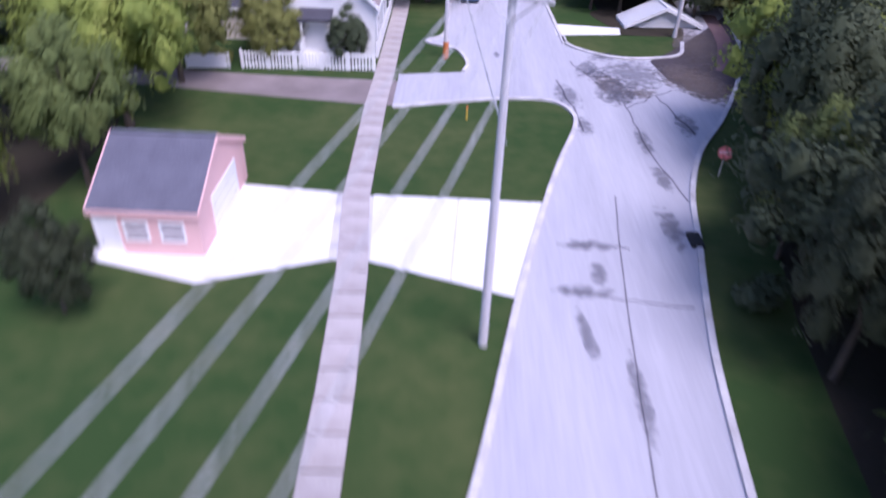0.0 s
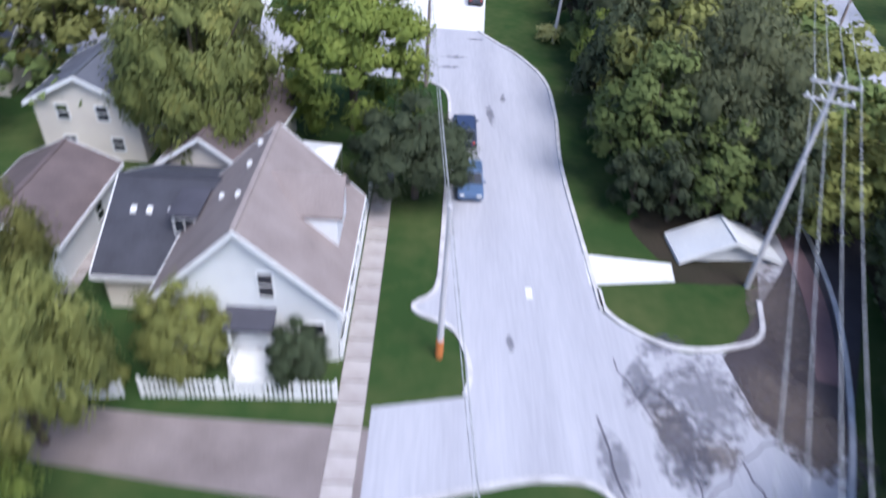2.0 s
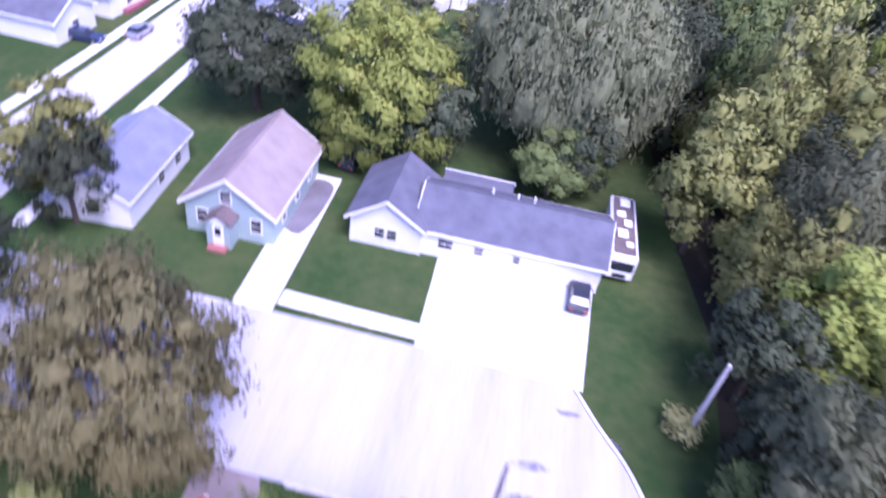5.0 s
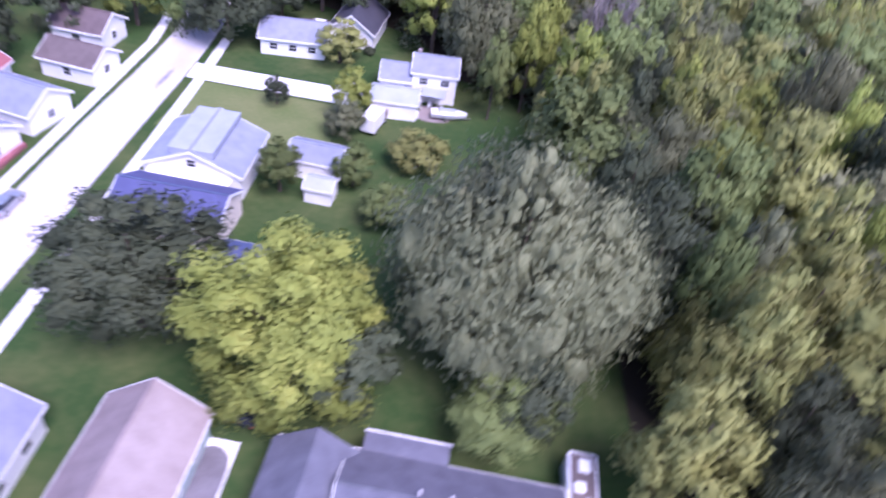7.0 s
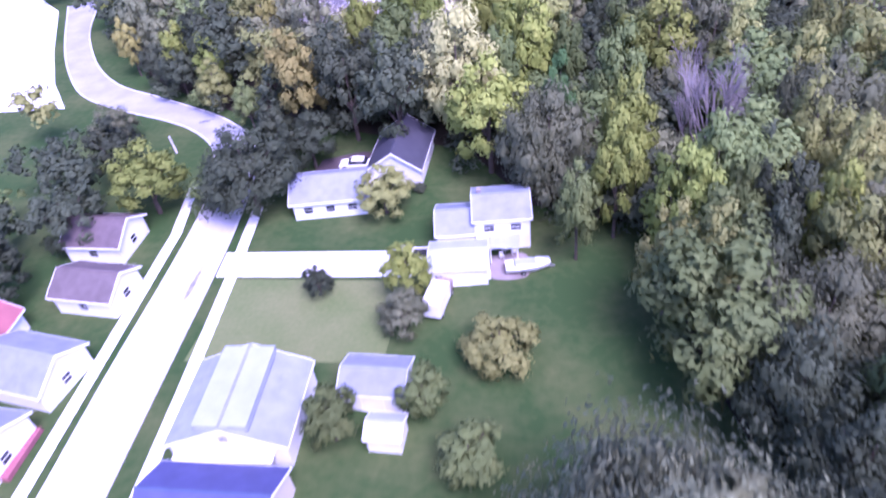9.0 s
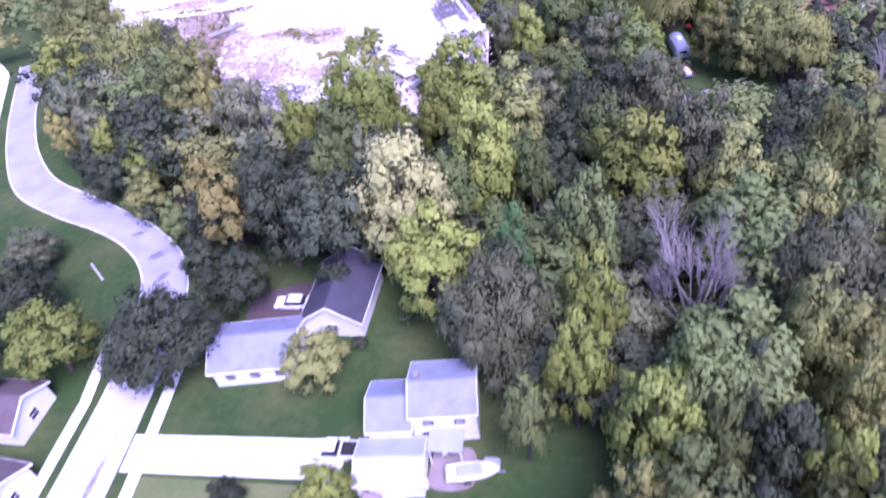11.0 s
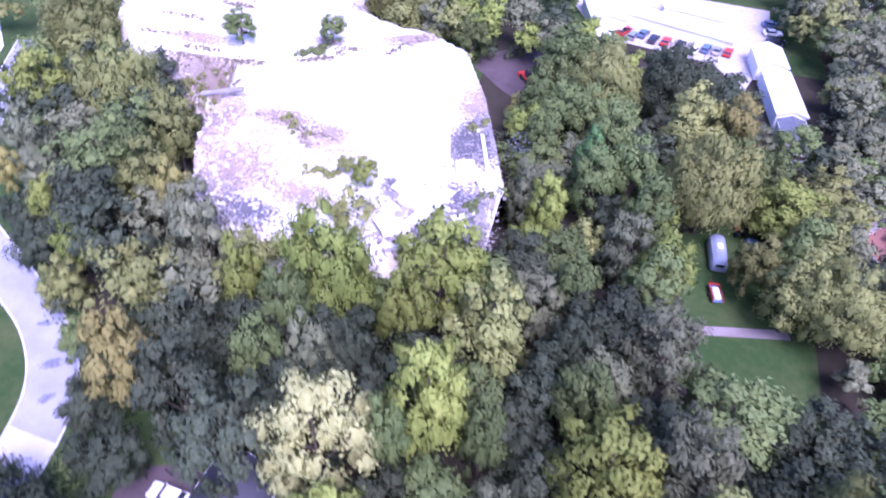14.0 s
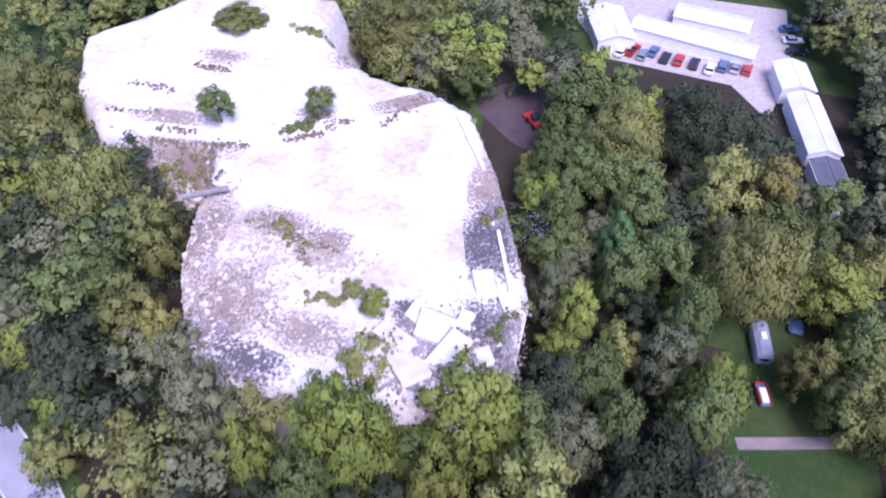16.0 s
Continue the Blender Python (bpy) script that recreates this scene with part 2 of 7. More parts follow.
# ---- building helpers ----
def mesh_object(name, verts, faces, mat, parent=None, label="", smooth=False):
    me = bpy.data.meshes.new(name)
    normals = [v[3:] for v in verts] if len(verts[0]) == 6 else None
    me.from_pydata([v[:3] for v in verts] if normals else verts, [], faces)
    me.materials.append(mat)
    if smooth or normals:
        me.polygons.foreach_set("use_smooth", [True] * len(me.polygons))
    me.update()
    if normals:
        me.normals_split_custom_set_from_vertices(normals)
    ob = new(name, me)
    if parent is not None:
        ob.parent = parent
    if label:
        ob["label"] = label
    return ob


def part(name, bm, mat, parent=None, label=""):
    me = bpy.data.meshes.new(name)
    bmesh.ops.recalc_face_normals(bm, faces=bm.faces)
    bm.to_mesh(me)
    bm.free()
    me.materials.append(mat)
    ob = new(name, me)
    if parent is not None:
        ob.parent = parent
    if label:
        ob["label"] = label
    return ob


def empty(name, m=None):
    ob = new(name)
    if m is not None:
        ob.matrix_basis = m
    return ob


def add_box(bm, x0, x1, y0, y1, z0, z1, bevel=0.0):
    vs = [bm.verts.new(v) for v in ((x0, y0, z0), (x1, y0, z0), (x1, y1, z0), (x0, y1, z0), (x0, y0, z1), (x1, y0, z1), (x1, y1, z1), (x0, y1, z1))]
    fs = [bm.faces.new([vs[i] for i in f]) for f in ((3, 2, 1, 0), (4, 5, 6, 7), (0, 1, 5, 4), (1, 2, 6, 5), (2, 3, 7, 6), (3, 0, 4, 7))]
    if bevel:
        es = {e for f in fs for e in f.edges}
        bmesh.ops.bevel(bm, geom=list(es), offset=bevel, segments=1, affect="EDGES")
    return bm


def box(x0, x1, y0, y1, z0, z1, bevel=0.0):
    return add_box(bmesh.new(), x0, x1, y0, y1, z0, z1, bevel)


def prism(outline, z0, z1):
    """An upright slab over an outline of (x, y)."""
    bm = bmesh.new()
    lo = [bm.verts.new((x, y, z0)) for x, y in outline]
    hi = [bm.verts.new((x, y, z1)) for x, y in outline]
    bm.faces.new(lo[::-1])
    bm.faces.new(hi)
    k = len(outline)
    for i in range(k):
        bm.faces.new((lo[i], lo[(i + 1) % k], hi[(i + 1) % k], hi[i]))
    return bm


def rounded(points, steps=6):
    """A smooth line through corner points (Catmull-Rom)."""
    p = [Vector((*q, 0)) for q in points]
    p = [2 * p[0] - p[1], *p, 2 * p[-1] - p[-2]]
    out = []
    for i in range(1, len(p) - 2):
        a, b, c, d = p[i - 1 : i + 3]
        for s in range(steps):
            t = s / steps
            v = 0.5 * (2 * b + (c - a) * t + (2 * a - 5 * b + 4 * c - d) * t * t + (3 * b - 3 * c + d - a) * t ** 3)
            out.append((v.x, v.y))
    out.append((p[-2].x, p[-2].y))
    return out


def strip(line, width, z0, z1, side=0.0):
    """A raised band along a line; side shifts it to the line's left."""
    bm = bmesh.new()
    rows = []
    for i, (x, y) in enumerate(line):
        a, b = line[max(i - 1, 0)], line[min(i + 1, len(line) - 1)]
        n = Vector((a[1] - b[1], b[0] - a[0], 0)).normalized()
        c = Vector((x, y, 0)) + n * side
        rows.append([bm.verts.new(c + n * o + Vector((0, 0, z))) for o, z in ((-width / 2, z0), (-width / 2, z1), (width / 2, z1), (width / 2, z0))])
    for r, s in zip(rows, rows[1:]):
        for j in range(3):
            bm.faces.new((r[j], s[j], s[j + 1], r[j + 1]))
    bm.faces.new(rows[0][::-1])
    bm.faces.new(rows[-1])
    return bm


def tube(points, radii, sides=8):
    bm = bmesh.new()
    rings = []
    for i, p in enumerate(points):
        p = Vector(p)
        a, b = Vector(points[max(i - 1, 0)]), Vector(points[min(i + 1, len(points) - 1)])
        q = (b - a).to_track_quat("Z", "Y")
        rings.append([bm.verts.new(p + q @ Vector((math.cos(2 * math.pi * k / sides) * radii[i], math.sin(2 * math.pi * k / sides) * radii[i], 0))) for k in range(sides)])
    for r, s in zip(rings, rings[1:]):
        for k in range(sides):
            bm.faces.new((r[k], r[(k + 1) % sides], s[(k + 1) % sides], s[k]))
    bm.faces.new(rings[0][::-1])
    bm.faces.new(rings[-1])
    return bm


def join_into(bm, other):
    me = bpy.data.meshes.new("t")
    other.to_mesh(me)
    other.free()
    bm.from_mesh(me)
    bpy.data.meshes.remove(me)
    return bm


# ---- trees ----
GOLDEN = (1 + 5 ** 0.5) / 2
ICO = [tuple(Vector(p).normalized()) for p in ((-1, GOLDEN, 0), (1, GOLDEN, 0), (-1, -GOLDEN, 0), (1, -GOLDEN, 0), (0, -1, GOLDEN), (0, 1, GOLDEN), (0, -1, -GOLDEN), (0, 1, -GOLDEN), (GOLDEN, 0, -1), (GOLDEN, 0, 1), (-GOLDEN, 0, -1), (-GOLDEN, 0, 1))]
ICO_FACES = ((0, 11, 5), (0, 5, 1), (0, 1, 7), (0, 7, 10), (0, 10, 11), (1, 5, 9), (5, 11, 4), (11, 10, 2), (10, 7, 6), (7, 1, 8), (3, 9, 4), (3, 4, 2), (3, 2, 6), (3, 6, 8), (3, 8, 9), (4, 9, 5), (2, 4, 11), (6, 2, 10), (8, 6, 7), (9, 8, 1))


def leaf_cloud(rng, lumps, count, size, hang=0.0, tall=0.95, heart=None):
    """Leaf sprays over the shells of many lumps, facing outwards, with gaps between them; hang turns them into drooping tassels. Each vertex carries its lump's direction as a normal."""
    total = sum(r * r for *_, r in lumps)
    verts, faces = [], []
    for cx, cy, cz, r in lumps:
        k = max(6, int(count * r * r / total))
        d = rng.normal(size=(k, 3))
        d /= np.linalg.norm(d, axis=1)[:, None]
        d[:, 2] = np.where(d[:, 2] < -0.3, -d[:, 2], d[:, 2])
        pos = np.array((cx, cy, cz)) + d * r * (1 + rng.normal(-0.03, 0.20, (k, 1))) * np.array((1, 1, tall))
        nrm = d + rng.normal(0, 0.34, (k, 3))
        nrm /= np.linalg.norm(nrm, axis=1)[:, None]
        ref = rng.normal(size=(k, 3)) * (1 - hang) + np.array((0, 0, -1.0)) * hang * 3
        v = np.cross(nrm, ref)
        v /= np.linalg.norm(v, axis=1)[:, None] + 1e-6
        u = np.cross(v, nrm)
        s = size * rng.uniform(0.6, 1.35, (k, 1))
        soft = d * 0.8 + nrm * 0.25 + np.array((0, 0, 0.15))
        if heart is not None:
            out = pos - np.array(heart)
            soft = soft + 1.25 * out / np.linalg.norm(out, axis=1)[:, None]
        soft /= np.linalg.norm(soft, axis=1)[:, None]
        long, wide = 1 + 0.5 * hang, 0.78 - 0.30 * hang
        tri = np.stack((pos - u * s * long, pos + u * s * long * 0.6 - v * s * wide + nrm * s * 0.2, pos + u * s * long * 0.6 + v * s * wide + nrm * s * 0.1 - np.array((0, 0, 0.25)) * s * hang), 1)
        both = np.concatenate((tri, np.repeat(soft[:, None, :], 3, 1)), 2).reshape(-1, 6)
        i = len(verts)
        verts += both.tolist()
        faces += (np.arange(k * 3).reshape(-1, 3) + i).tolist()
        if heart is not None:
            # the dense inner foliage of the lump, behind its outer sprays
            ball = np.array(ICO) * (1 + rng.normal(0, 0.24, (12, 1)))
            core = np.array((cx, cy, cz)) + ball * r * (0.62 if r < 1.2 else 0.46) * np.array((1, 1, tall))
            aim = np.array(ICO) * 0.9 + (core - np.array(heart)) / (np.linalg.norm(core - np.array(heart), axis=1)[:, None] + 1e-6) + rng.normal(0, 0.45, (12, 3))
            aim /= np.linalg.norm(aim, axis=1)[:, None] + 1e-6
            i = len(verts)
            verts += np.concatenate((core, aim), 1).tolist()
            faces += [tuple(i + q for q in f) for f in ICO_FACES]
    return verts, faces


def crown_lumps(rng, height, spread, bare, lumps_n, droop):
    """Clumps over the upper sides of a few tall lobes, so that a crown billows and its top is uneven."""
    lobes = []
    n = 6 if lumps_n < 60 else 11
    for i in range(n):
        a = i * 2.39996 + rng.uniform(-0.5, 0.5)
        off = spread * (0.0 if i == 0 else rng.uniform(0.38, 0.66))
        R = spread * (rng.uniform(0.40, 0.52) if n < 8 else rng.uniform(0.30, 0.42))
        top = height * (1.0 if i == 0 else rng.uniform(0.70, 0.98) - 0.16 * off / spread)
        lobes.append((off * math.cos(a), off * math.sin(a), top, R, rng.uniform(1.15, 1.6)))
    mx, my = sum(p[0] for p in lobes) / n, sum(p[1] for p in lobes) / n
    lobes = [(p[0] - mx, p[1] - my, *p[2:]) for p in lobes]
    lumps = []
    for i in range(lumps_n):
        x, y, top, R, up = lobes[i % n]
        f = ((i // n) + 0.5) / (lumps_n / n)
        c = 1 - 1.5 * f
        a = i * 2.39996 + rng.uniform(-0.5, 0.5)
        s = math.sqrt(max(0.0, 1 - min(1, c * c)))
        r = R * (rng.uniform(0.36, 0.58) if lumps_n < 150 else rng.uniform(0.24, 0.40))
        z = top - R * up * (1 - c * 0.85) - r * 0.6
        z = max(z, height * bare + r)
        lumps.append((x + (R - r * 0.4) * s * math.cos(a), y + (R - r * 0.4) * s * math.sin(a), z - droop * R * s * 0.4, r))
    for i in range(lumps_n // 3):
        a, r = i * 2.39996 + rng.uniform(-0.4, 0.4), spread * rng.uniform(0.16, 0.26)
        off = spread * rng.uniform(0.5, 0.85)
        lumps.append((off * math.cos(a), off * math.sin(a), height * rng.uniform(bare + 0.02, 0.5) + r * 0.4, r))
    return lobes, lumps


def make_tree(name, seed, height, spread, leaf, mat, trunk_mat=None, droop=0.0, bare=0.14, label="", lumps_n=26, count=2600, hang=0.0):
    """A tree: tapered trunk with limbs, and a crown of leaf sprays over many clumps with an uneven outline."""
    rng = np.random.default_rng(seed)
    root = empty(name)
    tr = bmesh.new()
    lobes, lumps = crown_lumps(rng, height, spread, bare, lumps_n, droop)
    join_into(tr, tube([(0, 0, -0.4), (0, 0, height * 0.15), (0.1, 0.1, height * 0.4), (0.2, 0.1, height * 0.72)], [height * 0.028, height * 0.022, height * 0.016, height * 0.006], 7))
    for x, y, top, R, up in lobes[1:]:
        s = height * rng.uniform(0.18, 0.4)
        join_into(tr, tube([(0, 0, s), (x * 0.5, y * 0.5, (s + top) * 0.42), (x, y, top - R * 0.9)], [height * 0.012, height * 0.008, height * 0.003], 5))
    part("trunk", tr, trunk_mat or BARK, root)
    verts, faces = leaf_cloud(rng, lumps, int(count * 1.75), leaf * 0.72, hang, 0.95 + 0.4 * hang, heart=(0, 0, height * 0.5))
    mesh_object("crown", verts, faces, mat, root)
    return tagged(root, label, "tree")


def make_bare_tree(name, seed, height, spread, label):
    rng = np.random.default_rng(seed)
    root = empty(name)
    tr = bmesh.new()
    join_into(tr, tube([(0, 0, -0.4), (0, 0, height * 0.3), (0.3, 0.2, height * 0.55)], [height * 0.022, height * 0.017, height * 0.01], 7))
    part("trunk", tr, DEADWOOD, root)
    for i in range(16):
        cr = bmesh.new()
        a, f = i * 2.4 + rng.uniform(-0.3, 0.3), rng.uniform(0.08, 0.42)
        r1, h1 = spread * rng.uniform(0.25, 0.75), height * (f + rng.uniform(0.22, 0.38))
        p0, p1 = Vector((0, 0, height * f)), Vector((r1 * math.cos(a), r1 * math.sin(a), h1))
        join_into(cr, tube([p0, (p0 + p1) / 2 + Vector((0, 0, -0.5)), p1], [0.12, 0.09, 0.06], 5))
        for j in range(7):
            b = a + rng.uniform(-1.3, 1.3)
            q = p1 + Vector((math.cos(b) * spread * rng.uniform(0.08, 0.35), math.sin(b) * spread * rng.uniform(0.08, 0.35), height * rng.uniform(0.10, 0.26)))
            q.z = min(q.z, height * rng.uniform(0.85, 1.0))
            join_into(cr, tube([p1, (p1 + q) / 2 + Vector((rng.uniform(-0.5, 0.5), rng.uniform(-0.5, 0.5), 0.3)), q], [0.05, 0.035, 0.018], 3))
            for _ in range(4):
                e = q + Vector((rng.uniform(-1.2, 1.2), rng.uniform(-1.2, 1.2), rng.uniform(0.1, 1.3)))
                join_into(cr, tube([(p1 + q) / 2, q * 0.6 + e * 0.4, e], [0.022, 0.016, 0.010], 3))
        part("branch", cr, DEADWOOD, root)
    return tagged(root, label, "tree")


# ---- ground, roads and walks ----
def setting(name, bm, mat, label="", category="", kind="structure"):
    return tagged(part(name, bm, mat), label, category, kind=kind)


ground = mesh_object("ground", [(-1500, -600, 0), (1500, -600, 0), (1500, 2600, 0), (-1500, 2600, 0)], [(0, 1, 2, 3)], GRASS)
tagged(ground, "mown green lawn and rough grass", "ground", kind="structure")

LEFT_KERB = [(-9.0, -40), (-5.5, -20), (-2.0, 0), (1.3, 13), (3.3, 22.6), (5.2, 30.5), (6.6, 35.5), (7.9, 39.6), (8.1, 42.0), (7.0, 43.9), (4.5, 44.2), (1.5, 43.6), (-3.9, 42.0)]
RIGHT_KERB = [(5.0, -40), (7.4, -15), (9.0, 5), (10.2, 17), (11.0, 22.1), (12.0, 26.9), (13.1, 32.2), (15.0, 37.3), (17.8, 42.2), (21.2, 49.5), (24.0, 58), (25.5, 68), (27, 84)]
left, right = rounded(LEFT_KERB), rounded(RIGHT_KERB)
road = setting("road", prism([*left, (-3.9, 47.8), (0.9, 48.8), (1.2, 50.2), (9.0, 55.9), (9.8, 54.8), (11.6, 53.3), (13.4, 52.7), (16.0, 53.0), (18.2, 54.2), (20.0, 60.0), (21.5, 68), (22.5, 84), *right[::-1]], -0.2, 0.02), ASPHALT, "worn pale grey asphalt street with cracks", "road")
NORTH_L = [(0.9, 48.8), (1.2, 50.6), (0.3, 53.6), (-2.1, 55.2), (-0.8, 57.0), (-0.5, 62), (-0.3, 72), (-0.2, 80), (-0.4, 84.0), (-1.4, 86.0), (-3.5, 87.0), (-10, 87.4), (-22, 87.6), (-47, 88.5)]
NORTH_R = [(9.0, 55.9), (8.8, 61.4), (8.5, 72.5), (9.0, 81), (8.8, 88.2), (6.8, 93.9), (4.4, 97.6), (2.6, 100.6)]
nl, nr = rounded(NORTH_L), rounded(NORTH_R)
road_north = setting("road_north", prism([*nl, (-47.5, 101), (-21, 101.3), (-5.5, 101.2), *nr[::-1]], -0.2, 0.024), ASPHALT, "pale sun-bleached street bending to a cross street", "road")
WEST_L = [(-56, 88), (-55.8, 110), (-55.8, 130), (-56.5, 146), (-57.3, 162), (-57.7, 178), (-58.6, 192), (-61.2, 203), (-64.4, 209.2), (-70, 214.3), (-77, 218), (-87, 222), (-98, 228), (-107, 238), (-117, 253), (-131, 278)]
WEST_R = [(-47.5, 88), (-48.6, 110), (-49.4, 130), (-50.3, 150), (-51.0, 166), (-51.6, 180), (-52.6, 192), (-54.4, 203), (-58.6, 211.5), (-66.0, 218), (-73.5, 222.2), (-82.5, 226.8), (-92, 231.5), (-100, 238.5), (-107.5, 248), (-116, 262), (-124, 282)]
street = setting("road_west", prism([*rounded(WEST_L[:8]), *rounded(WEST_R[:8])[::-1]], -0.2, 0.028), PALEROAD, "pale residential street lined with walks", "road")
setting("road_bend", prism([*rounded(WEST_L[7:]), *rounded(WEST_R[7:])[::-1]], -0.2, 0.028), BENDROAD, "grey asphalt street bending away past woods", "road")
for line, s in ((left, 0.1), (right, -0.1), (nr, -0.1), (nl[:70], 0.1), (rounded(WEST_L), 0.1), (rounded(WEST_R), -0.1)):
    setting("kerb", strip(line, 0.28, -0.1, 0.14, s), KERB, "pale concrete kerb", "kerb")
island = rounded([(9.2, 57.8), (9.3, 56.0), (10.2, 54.7), (11.8, 53.5), (13.4, 53.0), (16.0, 53.3), (18.2, 54.4), (19.2, 57.5)])
setting("kerb", strip(island, 0.3, -0.1, 0.14, 0), KERB, "curved concrete kerb of a grass island", "kerb")
drive = setting("driveway", prism([(-11.2, 31.2), (-3.9, 30.5), (5.0, 30.5), (3.1, 22.6), (-3.4, 24.8), (-5.2, 24.8), (-10.7, 22.7), (-16.2, 24.2), (-16.2, 25.0), (-10.9, 24.6)], -0.2, 0.03), KERB, "bright concrete driveway to a shed", "driveway")
for outline in ([(-11.2, 31.2), (-5.75, 30.7), (-5.3, 24.85), (-10.7, 22.7), (-16.2, 24.2), (-16.2, 25.0), (-10.9, 24.6)], [(-3.85, 30.6), (0.55, 30.6), (0.25, 23.6), (-3.4, 24.8)], [(0.6, 30.6), (5.0, 30.5), (3.1, 22.6), (0.31, 23.6)]):
    part("panel", prism(outline, 0.0, 0.045), CONC, drive)
alley = setting("alley", prism([(-3.9, 42.2), (-3.9, 46.5), (-14, 46.7), (-23, 47.3), (-40, 48.4), (-40, 44.6), (-22, 44.2), (-12.5, 43.0), (-6, 42.3)], -0.2, 0.012), GRAVEL, "brown gravel alley", "alley")
setting("driveway_spur", prism([(8.7, 58.2), (8.7, 61.3), (14.5, 60.8), (14.3, 59.0)], -0.2, 0.05), CONC, "short concrete driveway strip", "driveway")
setting("driveway_ranch", prism([(-9.9, 104.4), (-10.1, 112.2), (3.9, 113.5), (3.3, 100.6), (-5.4, 101.0), (-9.8, 101.2)], -0.2, 0.04), CONC, "wide bright concrete driveway", "driveway")
setting("driveway_mint", prism([(-24.5, 101.2), (-21.3, 101.2), (-21.8, 121), (-25.2, 121)], -0.2, 0.04), CONC, "narrow concrete driveway beside a house", "driveway")
setting("driveway_long", prism([(-51.0, 177.6), (-29.0, 177.9), (-26, 177.5), (-26, 183), (-30.0, 182.6), (-51.3, 182.2)], -0.2, 0.04), CONC, "long bright concrete driveway", "driveway")


trng = random.Random(5)


def slabs(name, line, width, length, mat, label, z=0.06):
    """A walk of separate slabs with open joints, along a line."""
    root = setting(name, strip(line, width + 0.02, -0.15, 0.02), SOIL, label, "walk")
    total = [0.0]
    for a, b in zip(line, line[1:]):
        total.append(total[-1] + math.dist(a, b))
    me = bpy.data.meshes.new("slab")
    bm = add_box(bmesh.new(), -width / 2, width / 2, -length / 2 + 0.03, length / 2 - 0.03, -0.04, 0.0, 0.012)
    bm.to_mesh(me)
    bm.free()
    me.materials.append(mat)
    d = length / 2
    while d < total[-1]:
        i = max(k for k in range(len(line) - 1) if total[k] <= d)
        f = (d - total[i]) / (total[i + 1] - total[i])
        a, b = line[i], line[i + 1]
        ob = new("slab", me)
        ob.parent = root
        ob.matrix_basis = pose(a[0] + (b[0] - a[0]) * f, a[1] + (b[1] - a[1]) * f, z + trng.uniform(-0.01, 0.01), trng.uniform(-0.4, 0.4), trng.uniform(-0.4, 0.4), math.degrees(math.atan2(b[1] - a[1], b[0] - a[0])) - 90)
        d += length
    return root


HOUSES = []


def house(name, label, x, y, turn, w, l, eave, ridge, wall, roof, windows=(), trim=TRIM, over=0.4, base=0.0, chimney=None, hip=False):
    """A gabled house: ridge along its own y; w wide, l long. windows: (side, along, sill height, width, height)."""
    root = empty(name, pose(x, y, base, 0, 0, turn))
    a, b = w / 2, l / 2
    bm = bmesh.new()
    ring = [(-a, 0), (a, 0), (a, eave), (0, ridge), (-a, eave)]
    f = [bm.verts.new((px, -b, pz)) for px, pz in ring]
    g = [bm.verts.new((px, b, pz)) for px, pz in ring]
    bm.faces.new(f)
    bm.faces.new(g[::-1])
    for i in range(5):
        bm.faces.new((f[i], g[i], g[(i + 1) % 5], f[(i + 1) % 5]))
    part("wall", bm, wall, root)
    slope = (ridge - eave) / a
    for s in (-1, 1):
        bm = bmesh.new()
        t = 0.16
        ex = a + over
        pts = [(0, ridge + 0.02), (s * ex, eave - over * slope + 0.02), (s * ex, eave - over * slope + 0.02 + t), (0, ridge + 0.02 + t)]
        f = [bm.verts.new((px, -b - over, pz)) for px, pz in pts]
        g = [bm.verts.new((px, b + over, pz)) for px, pz in pts]
        bm.faces.new(f)
        bm.faces.new(g[::-1])
        for i in range(4):
            bm.faces.new((f[i], g[i], g[(i + 1) % 4], f[(i + 1) % 4]))
        part("roof_slope", bm, roof, root)
        bm = box(s * ex - 0.06, s * ex + 0.06, -b - over, b + over, eave - over * slope - 0.12, eave - over * slope + 0.16)
        part("gutter", bm, trim, root)
        for e in (-1, 1):
            bm = bmesh.new()
            y0 = e * (b + over + 0.003)
            y1 = y0 + e * 0.07
            pr = [(0, ridge + 0.2), (s * ex, eave - over * slope + 0.2), (s * ex, eave - over * slope - 0.12), (0, ridge - 0.12)]
            f = [bm.verts.new((px, y0, pz)) for px, pz in pr]
            g = [bm.verts.new((px, y1, pz)) for px, pz in pr]
            bm.faces.new(f)
            bm.faces.new(g[::-1])
            for i in range(4):
                bm.faces.new((f[i], g[i], g[(i + 1) % 4], f[(i + 1) % 4]))
            part("rake_board", bm, trim, root)
    part("ridge_cap", box(-0.14, 0.14, -b - over, b + over, ridge + 0.12, ridge + 0.24, 0.03), roof, root)
    for side, u, z, ww, hh in windows:
        add_window(root, side, u, z, ww, hh, a, b)
    if chimney:
        cx, cy, top = chimney
        part("chimney", box(cx - 0.3, cx + 0.3, cy - 0.3, cy + 0.3, eave, top, 0.03), GRAVEL, root)
    HOUSES.append(root)
    return tagged(root, label, "house")


